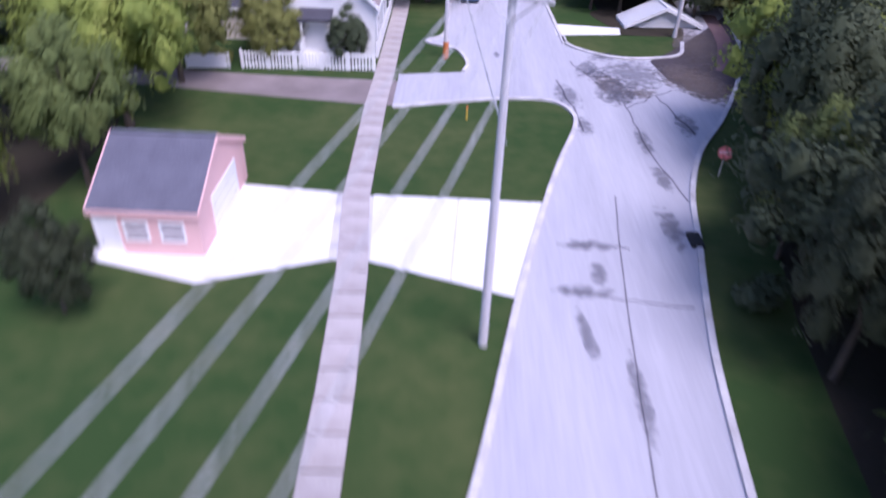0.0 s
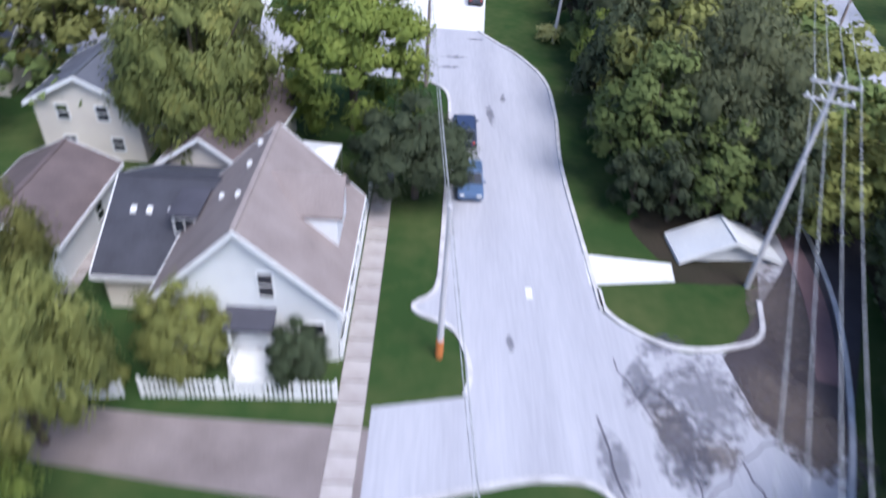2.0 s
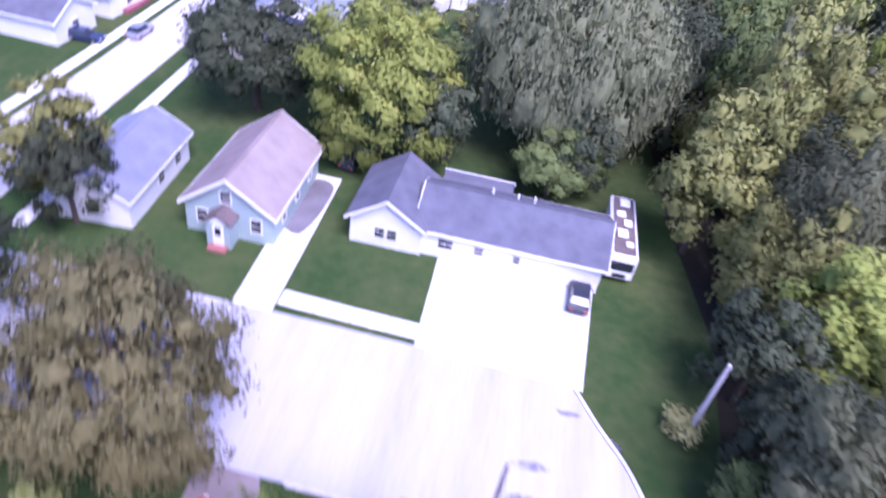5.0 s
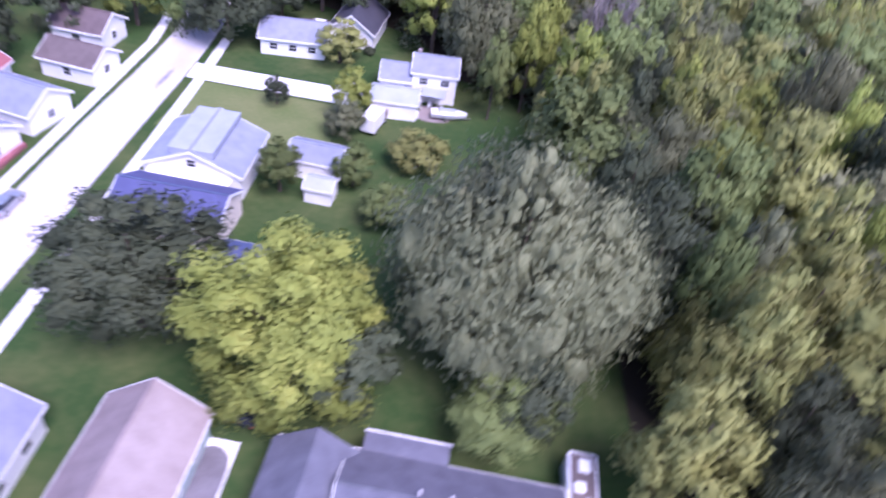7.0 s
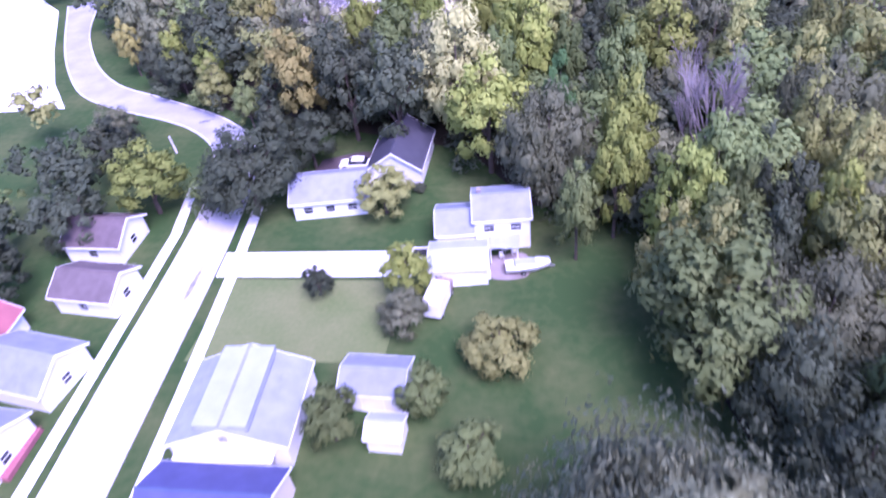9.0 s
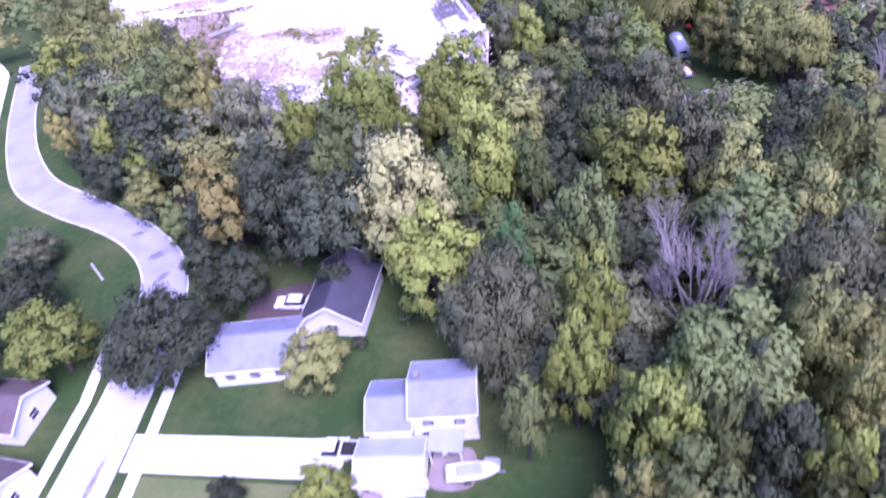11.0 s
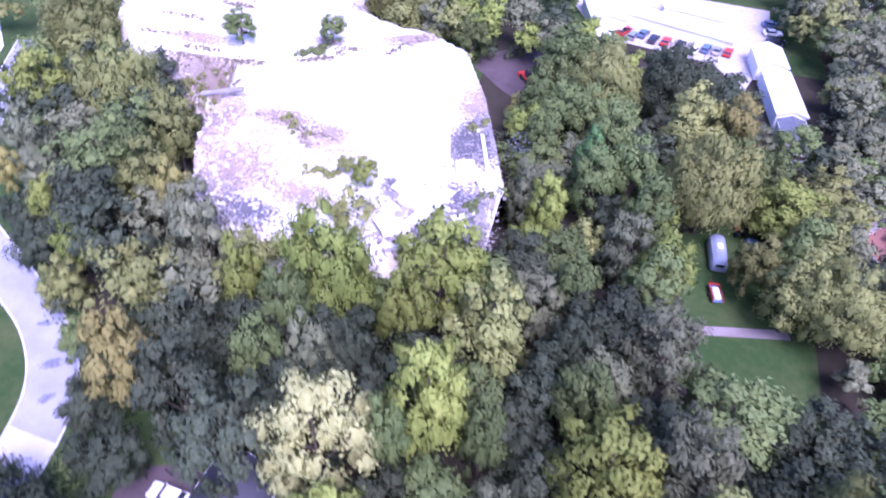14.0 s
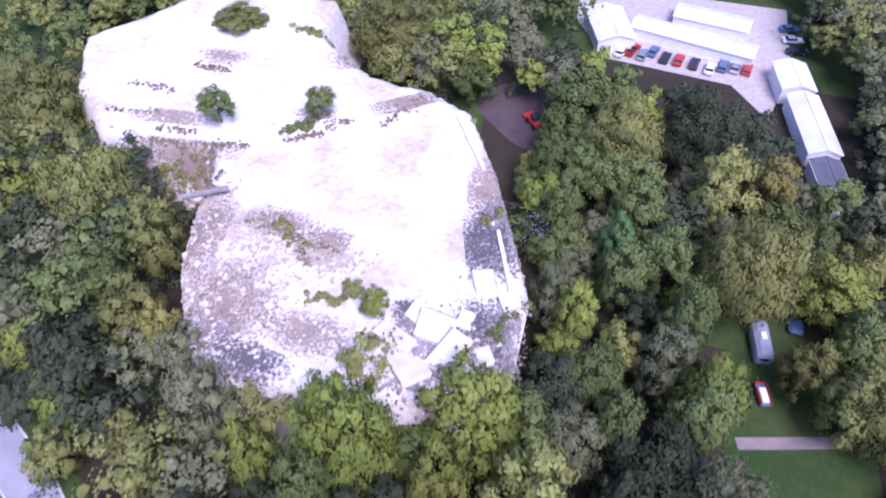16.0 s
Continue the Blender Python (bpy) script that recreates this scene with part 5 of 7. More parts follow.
house("house", "white house with a pale blue-grey roof behind a lawn", -39.3, 193.2, 98, 7.0, 10.0, 2.9, 4.7, WHITE, PALESLATE, [("W", -3, 1.0, 1.2, 1.0), ("W", 0, 1.0, 1.2, 1.0), ("W", 3, 1.0, 1.2, 1.0)])
house("house", "white-gabled house with a dark shingle roof", -31.0, 202.0, -2, 7.4, 10.0, 2.9, 5.4, WHITE, SHEETROOF, [("S", 0, 1.0, 1.4, 1.1)])
house("house", "house with a deep blue roof and cream gable", -38.0, 146.0, 90, 7.2, 11.6, 3.2, 5.0, CREAM, BLUEROOF, [("W", -3, 1.0, 1.2, 1.1), ("W", 3, 1.0, 1.2, 1.1)], over=0.3)
house("shed", "low shed with a deep blue roof", -27.8, 140.6, 90, 3.4, 6.2, 2.2, 2.9, WHITE, BLUEROOF, over=0.2)
big = house("house", "large white house with pale and blue roof planes", -38.9, 156.6, 2, 11.4, 9.6, 3.2, 5.6, WHITE, PALESLATE, [("S", -3.6, 1.0, 1.2, 1.2), ("S", 0, 1.0, 1.2, 1.2), ("S", 3.6, 1.0, 1.2, 1.2), ("S", 0, 3.6, 1.0, 0.9)], over=0.3)
part("flat_roof", box(-2.6, 2.6, -4.6, 4.9, 4.9, 5.75, 0.04), STEEL, big)
part("porch_roof", box(-5.0, 4.6, -6.2, -4.8, 2.4, 2.6, 0.03), TRIM, big)
for px in (-4.6, -1.6, 1.4, 4.2):
    part("porch_post", box(px - 0.07, px + 0.07, -6.1, -5.96, -0.02, 2.4), TRIM, big)
house("garage", "white garage with a pale roof in a back garden", -26.6, 160.8, 88, 4.8, 6.4, 2.5, 3.6, WHITE, PALESLATE, [("W", 0, 0.05, 2.2, 2.0)], over=0.2)
house("shed", "small white shed with a pale roof", -24.6, 155.2, 88, 2.8, 3.2, 2.1, 2.8, WHITE, STEEL, over=0.2)
house("house", "small white house with a brown roof", -64.3, 173.6, 84, 6.0, 8.0, 2.9, 4.6, WHITE, BROWN, [("W", 0, 1.0, 1.2, 1.1), ("S", 0, 1.0, 1.2, 1.1)])
house("house", "white house with a grey-brown hipped roof", -68.6, 183.6, 88, 6.6, 8.0, 2.9, 4.8, WHITE, BROWN, [("W", 0, 1.0, 1.2, 1.1), ("S", 0, 1.0, 1.2, 1.1)])
house("house", "white house with a red-brown roof", -73.6, 162.8, 4, 5.6, 11.0, 2.9, 4.8, WHITE, REDROOF, [("E", 0, 1.0, 1.2, 1.1)])
house("house", "white house with a pale purple-grey roof", -65.0, 160.8, 80, 7.0, 9.0, 3.0, 5.0, WHITE, PALESLATE, [("S", 0, 1.0, 1.2, 1.1)])
house("house", "white house with a grey roof near a street", -66.0, 150.6, 86, 8.0, 9.4, 3.0, 5.2, WHITE, PALESLATE, [("S", 0, 1.0, 1.2, 1.1)])
house("house", "white house with a grey roof on a corner", -66.4, 139.6, 88, 7.6, 8.6, 3.0, 5.0, WHITE, SLATE, [("S", 0, 1.0, 1.2, 1.1)])
tagged(part("red_ramp", box(-61.8, -60.6, 148.6, 154.4, -0.02, 0.6, 0.03), REDROOF), "red painted timber ramp before a house", "ramp")
vn = empty("box_truck", pose(-22.0, 173.3, 0, 0, 0, 80))
part("cargo_box", box(-2.7, 1.2, -1.05, 1.05, 0.6, 2.7, 0.05), WHITEP, vn)
part("cab", box(1.25, 2.7, -0.95, 0.95, 0.5, 1.9, 0.15), TAN, vn, "tan painted cab")
part("windscreen", box(2.55, 2.72, -0.8, 0.8, 1.2, 1.75, 0.02), GLASS, vn)
for sx in (-1.7, 1.8):
    for sy in (-1, 1):
        wheel(vn, sx, sy * 0.9, 0.4, 0.25)
tagged(vn, "small white box truck parked on grass", "truck")
bt = empty("boat", pose(-12.2, 179.2, 0, 0, 0, 10))
hull = bmesh.new()
sec = [(-2.6, 0.9, 0.5), (-1.0, 1.0, 0.45), (0.8, 0.95, 0.45), (1.9, 0.6, 0.55), (2.7, 0.05, 0.75)]
rings = [[hull.verts.new(v) for v in ((x, -w, 1.15), (x, -w * 0.7, z), (x, w * 0.7, z), (x, w, 1.15))] for x, w, z in sec]
for r, s in zip(rings, rings[1:]):
    for j in range(4):
        hull.faces.new((r[j], r[(j + 1) % 4], s[(j + 1) % 4], s[j]))
hull.faces.new(rings[0])
hull.faces.new(rings[-1][::-1])
part("hull", hull, WHITEP, bt)
part("cover", box(-1.6, 1.0, -0.7, 0.7, 1.16, 1.5, 0.15), STEEL, bt, "grey cover")
part("trailer", box(-2.2, 3.2, -0.08, 0.08, 0.3, 0.42), CHROME, bt)
for sy in (-1, 1):
    wheel(bt, -0.6, sy * 0.85, 0.3, 0.18)
tagged(bt, "white boat with a grey cover on a trailer", "boat")

# ---- camper, carts and the back lawn ----
CAMPER = material("blue_grey_camper_skin", (0.34, 0.38, 0.47), 0.45, (0.28, 0.31, 0.39), 0.8, 12, 0.05, spec=0.5)
cp = empty("camper", pose(16.3, 263.8, 0, 0, 0, 8))
bm = bmesh.new()
prof = [(-1.25, 0.4), (1.25, 0.4), (1.3, 1.4), (1.1, 2.1), (0.6, 2.5), (0, 2.6), (-0.6, 2.5), (-1.1, 2.1), (-1.3, 1.4)]
ends = [(-3.3, 0.72), (-3.0, 0.93), (-2.5, 1.0), (2.5, 1.0), (3.0, 0.93), (3.3, 0.72)]
rings = [[bm.verts.new((px * k, y, 0.4 + (pz - 0.4) * k)) for px, pz in prof] for y, k in ends]
for r, s in zip(rings, rings[1:]):
    for j in range(9):
        bm.faces.new((r[j], r[(j + 1) % 9], s[(j + 1) % 9], s[j]))
bm.faces.new(rings[0])
bm.faces.new(rings[-1][::-1])
part("shell", bm, CAMPER, cp)
part("rear_window", box(-0.6, 0.6, -3.34, -3.2, 1.3, 1.8, 0.03), GLASS, cp)
part("roof_unit", box(-0.4, 0.4, -0.5, 0.6, 2.55, 2.8, 0.05), TRIM, cp)
for sy in (-1, 1):
    part("wheel", tube([(sy * 1.0, 0, 0.35), (sy * 1.25, 0, 0.35)], [0.35, 0.35], 12), BLACK, cp)
tagged(cp, "rounded pale metal camper trailer on a lawn", "camper")
ct = empty("utility_trailer", pose(16.6, 255.8, 0, 0, 0, 14))
part("bed", box(-0.75, 0.75, -2.0, 1.4, 0.5, 0.62, 0.02), BLUEP, ct)
for sx in (-1, 1):
    part("side_board", box(sx * 0.75 - 0.04, sx * 0.75 + 0.04, -2.0, 1.4, 0.62, 1.0), RED, ct)
part("front_board", box(-0.75, 0.75, 1.32, 1.4, 0.62, 1.0), RED, ct)
part("load", box(-0.5, 0.5, -1.7, 0.6, 0.63, 1.1, 0.1), WHITEP, ct)
part("drawbar", tube([(0, 1.4, 0.5), (0, 2.6, 0.45)], [0.05, 0.05], 6), RED, ct)
for sx in (-1, 1):
    part("wheel", tube([(sx * 0.8, -0.4, 0.3), (sx * 0.98, -0.4, 0.3)], [0.3, 0.3], 12), BLACK, ct)
tagged(ct, "red-sided utility trailer with a pale load", "trailer")
tc = empty("garden_tractor", pose(19.4, 271.0, 0, 0, 0, 25))
part("bonnet", box(-0.4, 0.4, 0.2, 1.5, 0.5, 1.1, 0.08), RED, tc)
part("seat", box(-0.3, 0.3, -0.7, -0.1, 0.7, 1.2, 0.08), BLACK, tc)
for sx in (-1, 1):
    part("rear_wheel", tube([(sx * 0.5, -0.5, 0.55), (sx * 0.8, -0.5, 0.55)], [0.55, 0.55], 14), BLACK, tc)
    part("front_wheel", tube([(sx * 0.45, 1.2, 0.3), (sx * 0.65, 1.2, 0.3)], [0.3, 0.3], 12), BLACK, tc)
tagged(tc, "red garden tractor parked under trees", "tractor")
tagged(part("tarp_heap", box(20.4, 22.6, 267.0, 269.8, -0.02, 1.1, 0.4), BLUEP), "blue-grey tarpaulin over stacked goods", "tarpaulin")

# ---- storage rows and metal sheds ----
WHITEMETAL = material("white_metal_roof", (0.68, 0.69, 0.71), 0.5, (0.54, 0.55, 0.58), 0.3, 6, 0.1, spec=0.4)
house("storage_building", "long white storage building with a pale metal roof", 3.4, 340.2, 77, 5.4, 26.0, 2.6, 3.3, WHITE, WHITEMETAL, [("W", -10 + k * 2.9, 0.05, 2.2, 2.0) for k in range(8)], over=0.15)
house("storage_building", "second long white storage building", 7.2, 349.2, 80, 6.0, 16.0, 2.6, 3.4, WHITE, WHITEMETAL, [("W", -6 + k * 2.9, 0.05, 2.2, 2.0) for k in range(5)], over=0.15)
house("storage_building", "broad pale metal shed beside storage rows", -14.4, 339.4, 20, 8.0, 13.0, 3.2, 4.4, WHITE, WHITEMETAL, over=0.15)
house("metal_shed", "long narrow shed with a pale ribbed metal roof", 25.8, 314.8, 10, 5.6, 17.0, 3.2, 4.2, WHITE, WHITEMETAL, over=0.2)
house("metal_shed", "pale metal shed at the end of a row", 23.0, 329.2, 10, 6.2, 9.0, 3.4, 4.4, WHITE, WHITEMETAL, over=0.2)
house("metal_shed", "low shed with a blue-grey metal roof", 27.8, 301.4, 10, 5.0, 7.4, 2.8, 3.6, WHITE, SLATE, over=0.2)
for x, y, turn, w, l, wall, roof, lab in ((42.0, 270.6, 35, 6.5, 9, WHITE, REDROOF, "white house with a red roof among trees"), (50.0, 280, 20, 7, 9, WHITE, BROWN, "white house with a brown roof among trees"),
                                          (54, 252, 60, 7, 9, CREAM, SLATE, "cream house with a grey roof among trees"), (47.5, 234.5, 40, 4.5, 6, WHITE, STEEL, "small white shed with a pale roof"),
                                          (44, 338, 30, 7, 10, WHITE, SLATE, "white house with a grey roof beyond the sheds"), (60, 320, 15, 8, 11, WHITE, PALESLATE, "white house with a pale roof far off"),
                                          (70, 285, 50, 8, 10, WHITE, BROWN, "white house with a brown roof far off"), (84, 330, 10, 12, 26, WHITE, STEEL, "large pale metal warehouse far off"),
                                          (72, 365, 20, 8, 12, CREAM, REDROOF, "cream house with a red roof far off"), (100, 270, 40, 8, 11, WHITE, SLATE, "white house with a dark roof far off"), (48, 146, 25, 7, 10, WHITE, BROWN, "white house with a brown roof across the woods"),
                                          (66, 130, 25, 7, 10, WHITE, SLATE, "white house with a grey roof across the woods"), (60, 172, 25, 8, 11, CREAM, REDROOF, "cream house with a red roof across the woods"),
                                          (-82, 120, 0, 8, 11, WHITE, SLATE, "white house with a grey roof on a far street"), (-84, 142, 0, 8, 11, CREAM, BROWN, "cream house with a brown roof on a far street"),
                                          (-110, 170, 20, 10, 20, WHITE, STEEL, "pale metal building on a paved yard"), (-40, 64, 0, 7, 9, WHITE, BROWN, "white house with a brown roof behind trees"), (-42, 82, 90, 7, 9, CREAM, SLATE, "cream house with a grey roof behind trees")):
    house("house", lab, x, y, turn, w, l, 3.0, 4.9, wall, roof, [("S", 0, 1.0, 1.2, 1.1), ("E", -2, 1.0, 1.2, 1.1), ("E", 2, 1.0, 1.2, 1.1), ("W", 0, 1.0, 1.2, 1.1)])
house("garage", "low garage with a mossy cream roof under trees", 18.4, 62.6, 4, 6.2, 2.2, 0.3, 1.7, WHITE, WHITEMETAL)
STRIPRED = material("purple_brown_gravel", (0.20, 0.13, 0.135), 0.95, (0.13, 0.085, 0.09), 0.4, 9, 0.5)
setting("gravel_strip", strip(rounded([(23.8, 66), (22.9, 58), (20.8, 51)]), 1.3, -0.1, 0.05), STRIPRED, "dark purple-brown gravel strip along a lane", "strip")
setting("pale_field", prism([(46, 384), (60, 368), (70, 347), (100, 330), (190, 400), (150, 470), (60, 450)], -0.2, 0.02), LOTDIRT, "bright bare field beyond the far houses", "field")
setting("far_street", strip(rounded([(46, 352), (52, 332), (56, 314), (66, 300), (84, 286)]), 5.0, -0.1, 0.024), PALEROAD, "pale street between far houses", "road")
setting("dirt_court", prism([(34, 280), (39, 276), (48, 283), (47, 290), (38, 288)], -0.2, 0.025), LOTDIRT, "pinkish dirt court beside sheds", "lot")
house("house", "small white house beside a far street", 50.6, 343.0, 25, 5, 7, 2.8, 4.2, WHITE, STEEL)
house("house", "low white building before a bare field", 44.0, 371.0, 30, 6, 10, 2.8, 4.0, WHITE, STEEL)
setting("road_east", prism([(41, 90), (46.5, 90), (56, 128), (69.5, 175), (91, 240), (86, 240), (64, 175), (50.5, 128)], -0.2, 0.02), ASPHALT, "pale street beyond the woods", "road")

# ---- rubble yard ----
MOUND = [(-60, 236), (-50, 232.5), (-40, 233), (-28, 236), (-15, 243), (-12.5, 257), (-18.5, 270), (-24, 283), (-32, 297), (-42, 302), (-53, 303), (-66, 312), (-67, 325), (-98, 327), (-108, 309), (-118, 298), (-110, 282), (-98, 272), (-84, 270), (-76, 272), (-73.5, 262), (-68, 248)]


# the yard's plan is drawn larger; it stands a little nearer and on a higher bank
YARD_M = Matrix.Translation((-0.24, 11.04, 0)) @ Matrix.Diagonal((0.94, 0.94, 1, 1))
MOUND_SITE = [(x * 0.94 - 0.24, y * 0.94 + 11.04) for x, y in MOUND]


def edge_gap(x, y, poly):
    best = 1e9
    for (x0, y0), (x1, y1) in zip(poly, poly[1:] + poly[:1]):
        dx, dy = x1 - x0, y1 - y0
        t = max(0, min(1, ((x - x0) * dx + (y - y0) * dy) / (dx * dx + dy * dy)))
        best = min(best, math.hypot(x - x0 - t * dx, y - y0 - t * dy))
    return best


def mound_height(x, y):
    """Height of the rubble yard: a plateau with soft banks, ledges and small heaps."""
    if not inside(x, y, MOUND):
        return -0.3
    d = edge_gap(x, y, MOUND)
    s = min(1, d / 3.8)
    s = s * s * (3 - 2 * s)
    n1 = noise.noise(Vector((x * 0.05, y * 0.05, 0)))
    n2 = noise.noise(Vector((x * 0.35, y * 0.35, 3)))
    rough = 0.28 + 0.9 * max(0, 1 - math.hypot(x + 58, y - 246) / 22) + 0.7 * max(0, 1 - math.hypot(x + 22, y - 252) / 16)
    west = max(0, min(1, (-66 - x) / 5))
    step = (y + 0.12 * x + 5 * n1 - 262) / 7.5
    k = math.floor(step)
    terrace = max(-1.5, min(4.5, k + max(0, min(1, (step - k) * 5))))
    mid = 0.9 * max(0, min(1, (y + 0.22 * x + 3 * n1 - 271) / 1.6)) * (1 - west)
    return s * (12.4 + 0.9 * n1 + mid + west * (terrace * 0.75 - 1.2)) + s * rough * n2 * 1.1


nx, ny, st = 94, 82, 1.2
gx0, gy0 = -128, 231
verts = [(gx0 + i * st, gy0 + j * st, mound_height(gx0 + i * st, gy0 + j * st)) for j in range(ny) for i in range(nx)]
faces = [(j * nx + i, j * nx + i + 1, (j + 1) * nx + i + 1, (j + 1) * nx + i) for j in range(ny - 1) for i in range(nx - 1) if any(verts[k][2] > -0.2 for k in (j * nx + i, j * nx + i + 1, (j + 1) * nx + i + 1, (j + 1) * nx + i))]
yard = mesh_object("rubble_yard", verts, faces, RUBBLE, smooth=True)
yard.matrix_basis = YARD_M
tagged(yard, "bright pale yard of crushed concrete and rubble", "rubble", kind="structure")


def chunk_mesh(rng, pos, size, flat, verts, faces):
    q = Euler((rng.uniform(-0.25, 0.25), rng.uniform(-0.25, 0.25), rng.uniform(0, 6.3))).to_matrix()
    a, b, c = size * rng.uniform(0.6, 1.3), size * rng.uniform(0.5, 1.0), size * flat * rng.uniform(0.7, 1.2)
    i = len(verts)
    for sx, sy, sz in ((-1, -1, -1), (1, -1, -1), (1, 1, -1), (-1, 1, -1), (-1, -1, 1), (1, -1, 1), (1, 1, 1), (-1, 1, 1)):
        verts.append(tuple(Vector(pos) + q @ Vector((sx * a * rng.uniform(0.75, 1), sy * b * rng.uniform(0.75, 1), sz * c * rng.uniform(0.8, 1)))))
    faces += [tuple(i + k for k in f) for f in ((3, 2, 1, 0), (4, 5, 6, 7), (0, 1, 5, 4), (1, 2, 6, 5), (2, 3, 7, 6), (3, 0, 4, 7))]


PALE_STONE = material("broken_concrete", (0.66, 0.63, 0.60), 0.9, (0.50, 0.46, 0.42), 0.5, 5, 0.4)
GREY_STONE = material("grey_rubble", (0.34, 0.31, 0.31), 0.95, (0.15, 0.135, 0.13), 0.5, 5, 0.4)
BROWN_STONE = material("brown_rubble", (0.50, 0.43, 0.37), 0.95, (0.32, 0.26, 0.21), 0.5, 5, 0.4)
crng = random.Random(9)
for mat, centres, n, sizes, label in ((PALE_STONE, [(-60, 246, 11, 9), (-52, 240, 12, 6), (-30, 244, 11, 7), (-64, 256, 8, 9), (-80, 285, 25, 14), (-40, 262, 18, 14)], 1500, (0.1, 0.15, 0.2, 0.25, 0.4), "pale broken concrete lumps scattered over a yard"),
                                      (GREY_STONE, [(-23.5, 269, 3.2, 8), (-22.5, 265, 3.5, 6), (-24.5, 272, 3, 4), (-20, 252, 3, 5), (-18.5, 249, 3, 5), (-30, 249, 4, 2), (-28, 246, 6, 5), (-24, 248, 5, 5), (-28, 242, 6, 4), (-60, 239.5, 7, 2.5), (-56, 242, 6, 2.5)], 9000, (0.07, 0.1, 0.13, 0.18, 0.28), "grey rubble and scrap along a yard's edge"),
                                      (BROWN_STONE, [(-52, 258, 9, 4), (-46, 257, 5, 3), (-58, 261, 5, 2), (-66, 252, 5, 8), (-62, 245, 8, 7), (-68, 262, 3, 6), (-55, 245, 9, 5), (-58, 250, 9, 6)], 6500, (0.07, 0.1, 0.14, 0.2, 0.3), "brown gravelly rubble on a pale yard")):
    verts, faces = [], []
    for _ in range(n):
        cx, cy, rx, ry = crng.choice(centres)
        x, y = crng.gauss(cx, rx * 0.5), crng.gauss(cy, ry * 0.5)
        h = mound_height(x, y)
        if h > 1.0:
            chunk_mesh(crng, (x, y, h), crng.choice(sizes), crng.uniform(0.3, 0.7), verts, faces)
    heap = mesh_object("rubble", verts, faces, mat)
    heap.matrix_basis = YARD_M
    tagged(heap, label, "rubble", kind="stuff")
for x, y, s in ((-29, 243, 2.0), (-25, 246, 2.4), (-32, 246.5, 1.8), (-27.5, 249.5, 2.6), (-22.5, 243.5, 1.7), (-33, 242, 1.5), (-30.5, 251.5, 1.7), (-24.0, 252.0, 1.8), (-36, 244.5, 1.4), (-20.5, 247.0, 1.6), (-26.5, 240.5, 1.5), (-19.0, 256.5, 1.4), (-23, 258.5, 1.6), (-34.5, 239.8, 1.3)):
    verts, faces = [], []
    chunk_mesh(crng, (x, y, mound_height(x, y) + 0.25), s * 1.25, 0.13, verts, faces)
    slab = mesh_object("concrete_slab", verts, faces, PALE_STONE)
    slab.matrix_basis = YARD_M
    tagged(slab, "large broken pale concrete slab lying on rubble", "slab", group="broken slabs")
for (x0, y0), (x1, y1) in (((-18.6, 256.5), (-23.6, 269.0)), ((-28.6, 280.6), (-36.6, 293.0))):
    n = math.dist((x0, y0), (x1, y1))
    root = empty("barrier", YARD_M @ pose(x0, y0, 0, 0, 0, math.degrees(math.atan2(y1 - y0, x1 - x0))))
    k = int(n / 2.9)
    for i in range(k):
        z = mound_height(x0 + (x1 - x0) * (i + 0.5) / k, y0 + (y1 - y0) * (i + 0.5) / k)
        part("barrier_block", box(n * i / k + 0.03, n * (i + 1) / k - 0.03, -0.28, 0.28, z - 0.5, z + 0.6, 0.08), CONC, root)
    tagged(root, "row of pale concrete barrier blocks at a yard's edge", "barrier")


def yard_patch(label, x, y, a, b, turn, mat):
    """Dirt lying on the yard's surface, with a fading edge."""
    c, d, m = math.cos(radians(turn)), math.sin(radians(turn)), 15
    vs = []
    for j in range(m):
        for i in range(m):
            u, v = a * (2 * i / (m - 1) - 1), b * (2 * j / (m - 1) - 1)
            p, q = x + u * c - v * d, y + u * d + v * c
            vs.append((p, q, mound_height(p, q) + 0.14))
    ob = mesh_object("dirt_patch", vs, [(j * m + i, j * m + i + 1, (j + 1) * m + i + 1, (j + 1) * m + i) for j in range(m - 1) for i in range(m - 1)], mat, smooth=True)
    ob.matrix_basis = YARD_M
    tagged(ob, label, "dirt", kind="structure")


GREYDIRT = soft_stain("grey_silt", (0.13, 0.12, 0.13), 0.85)
TANDIRT = soft_stain("tan_dirt", (0.34, 0.25, 0.19), 0.62)
for x, y, a, b, turn in ((-24.7, 266.8, 3.4, 7.5, 18), (-22.0, 251.9, 4.5, 4.0, 0), (-18.6, 247.0, 3.5, 2.5, 0), (-48.9, 238.3, 6, 2.6, -10), (-31.3, 251.6, 3, 1.6, 10)):
    yard_patch("dark grey silt on a pale yard", x, y, a, b, turn, GREYDIRT)
for x, y, a, b, turn in ((-55.9, 245.5, 7.5, 8, 0), (-65.9, 255.6, 4, 9, 10), (-55.4, 262.2, 6, 3, -5), (-47.2, 260.4, 4.5, 3, 0), (-43.7, 244.2, 7, 4, 0), (-79.4, 273.8, 11, 2.2, 8), (-85.3, 280.1, 9, 1.5, 8), (-57.6, 305.2, 9, 3, 25), (-46.0, 293.8, 8, 2, 40), (-60.2, 286.4, 4, 2, 30), (-83.7, 297.7, 6, 2, 5), (-27.6, 277.8, 3, 6, 15)):
    yard_patch("brownish dirt on a pale yard", x, y, a, b, turn, TANDIRT)
tagged(part("old_pipe", tube([(-68.4, 257.8, 12.6), (-62.3, 260.6, 13.4)], [0.45, 0.45], 10), GREY_STONE), "grey pipe lying on rubble", "pipe")


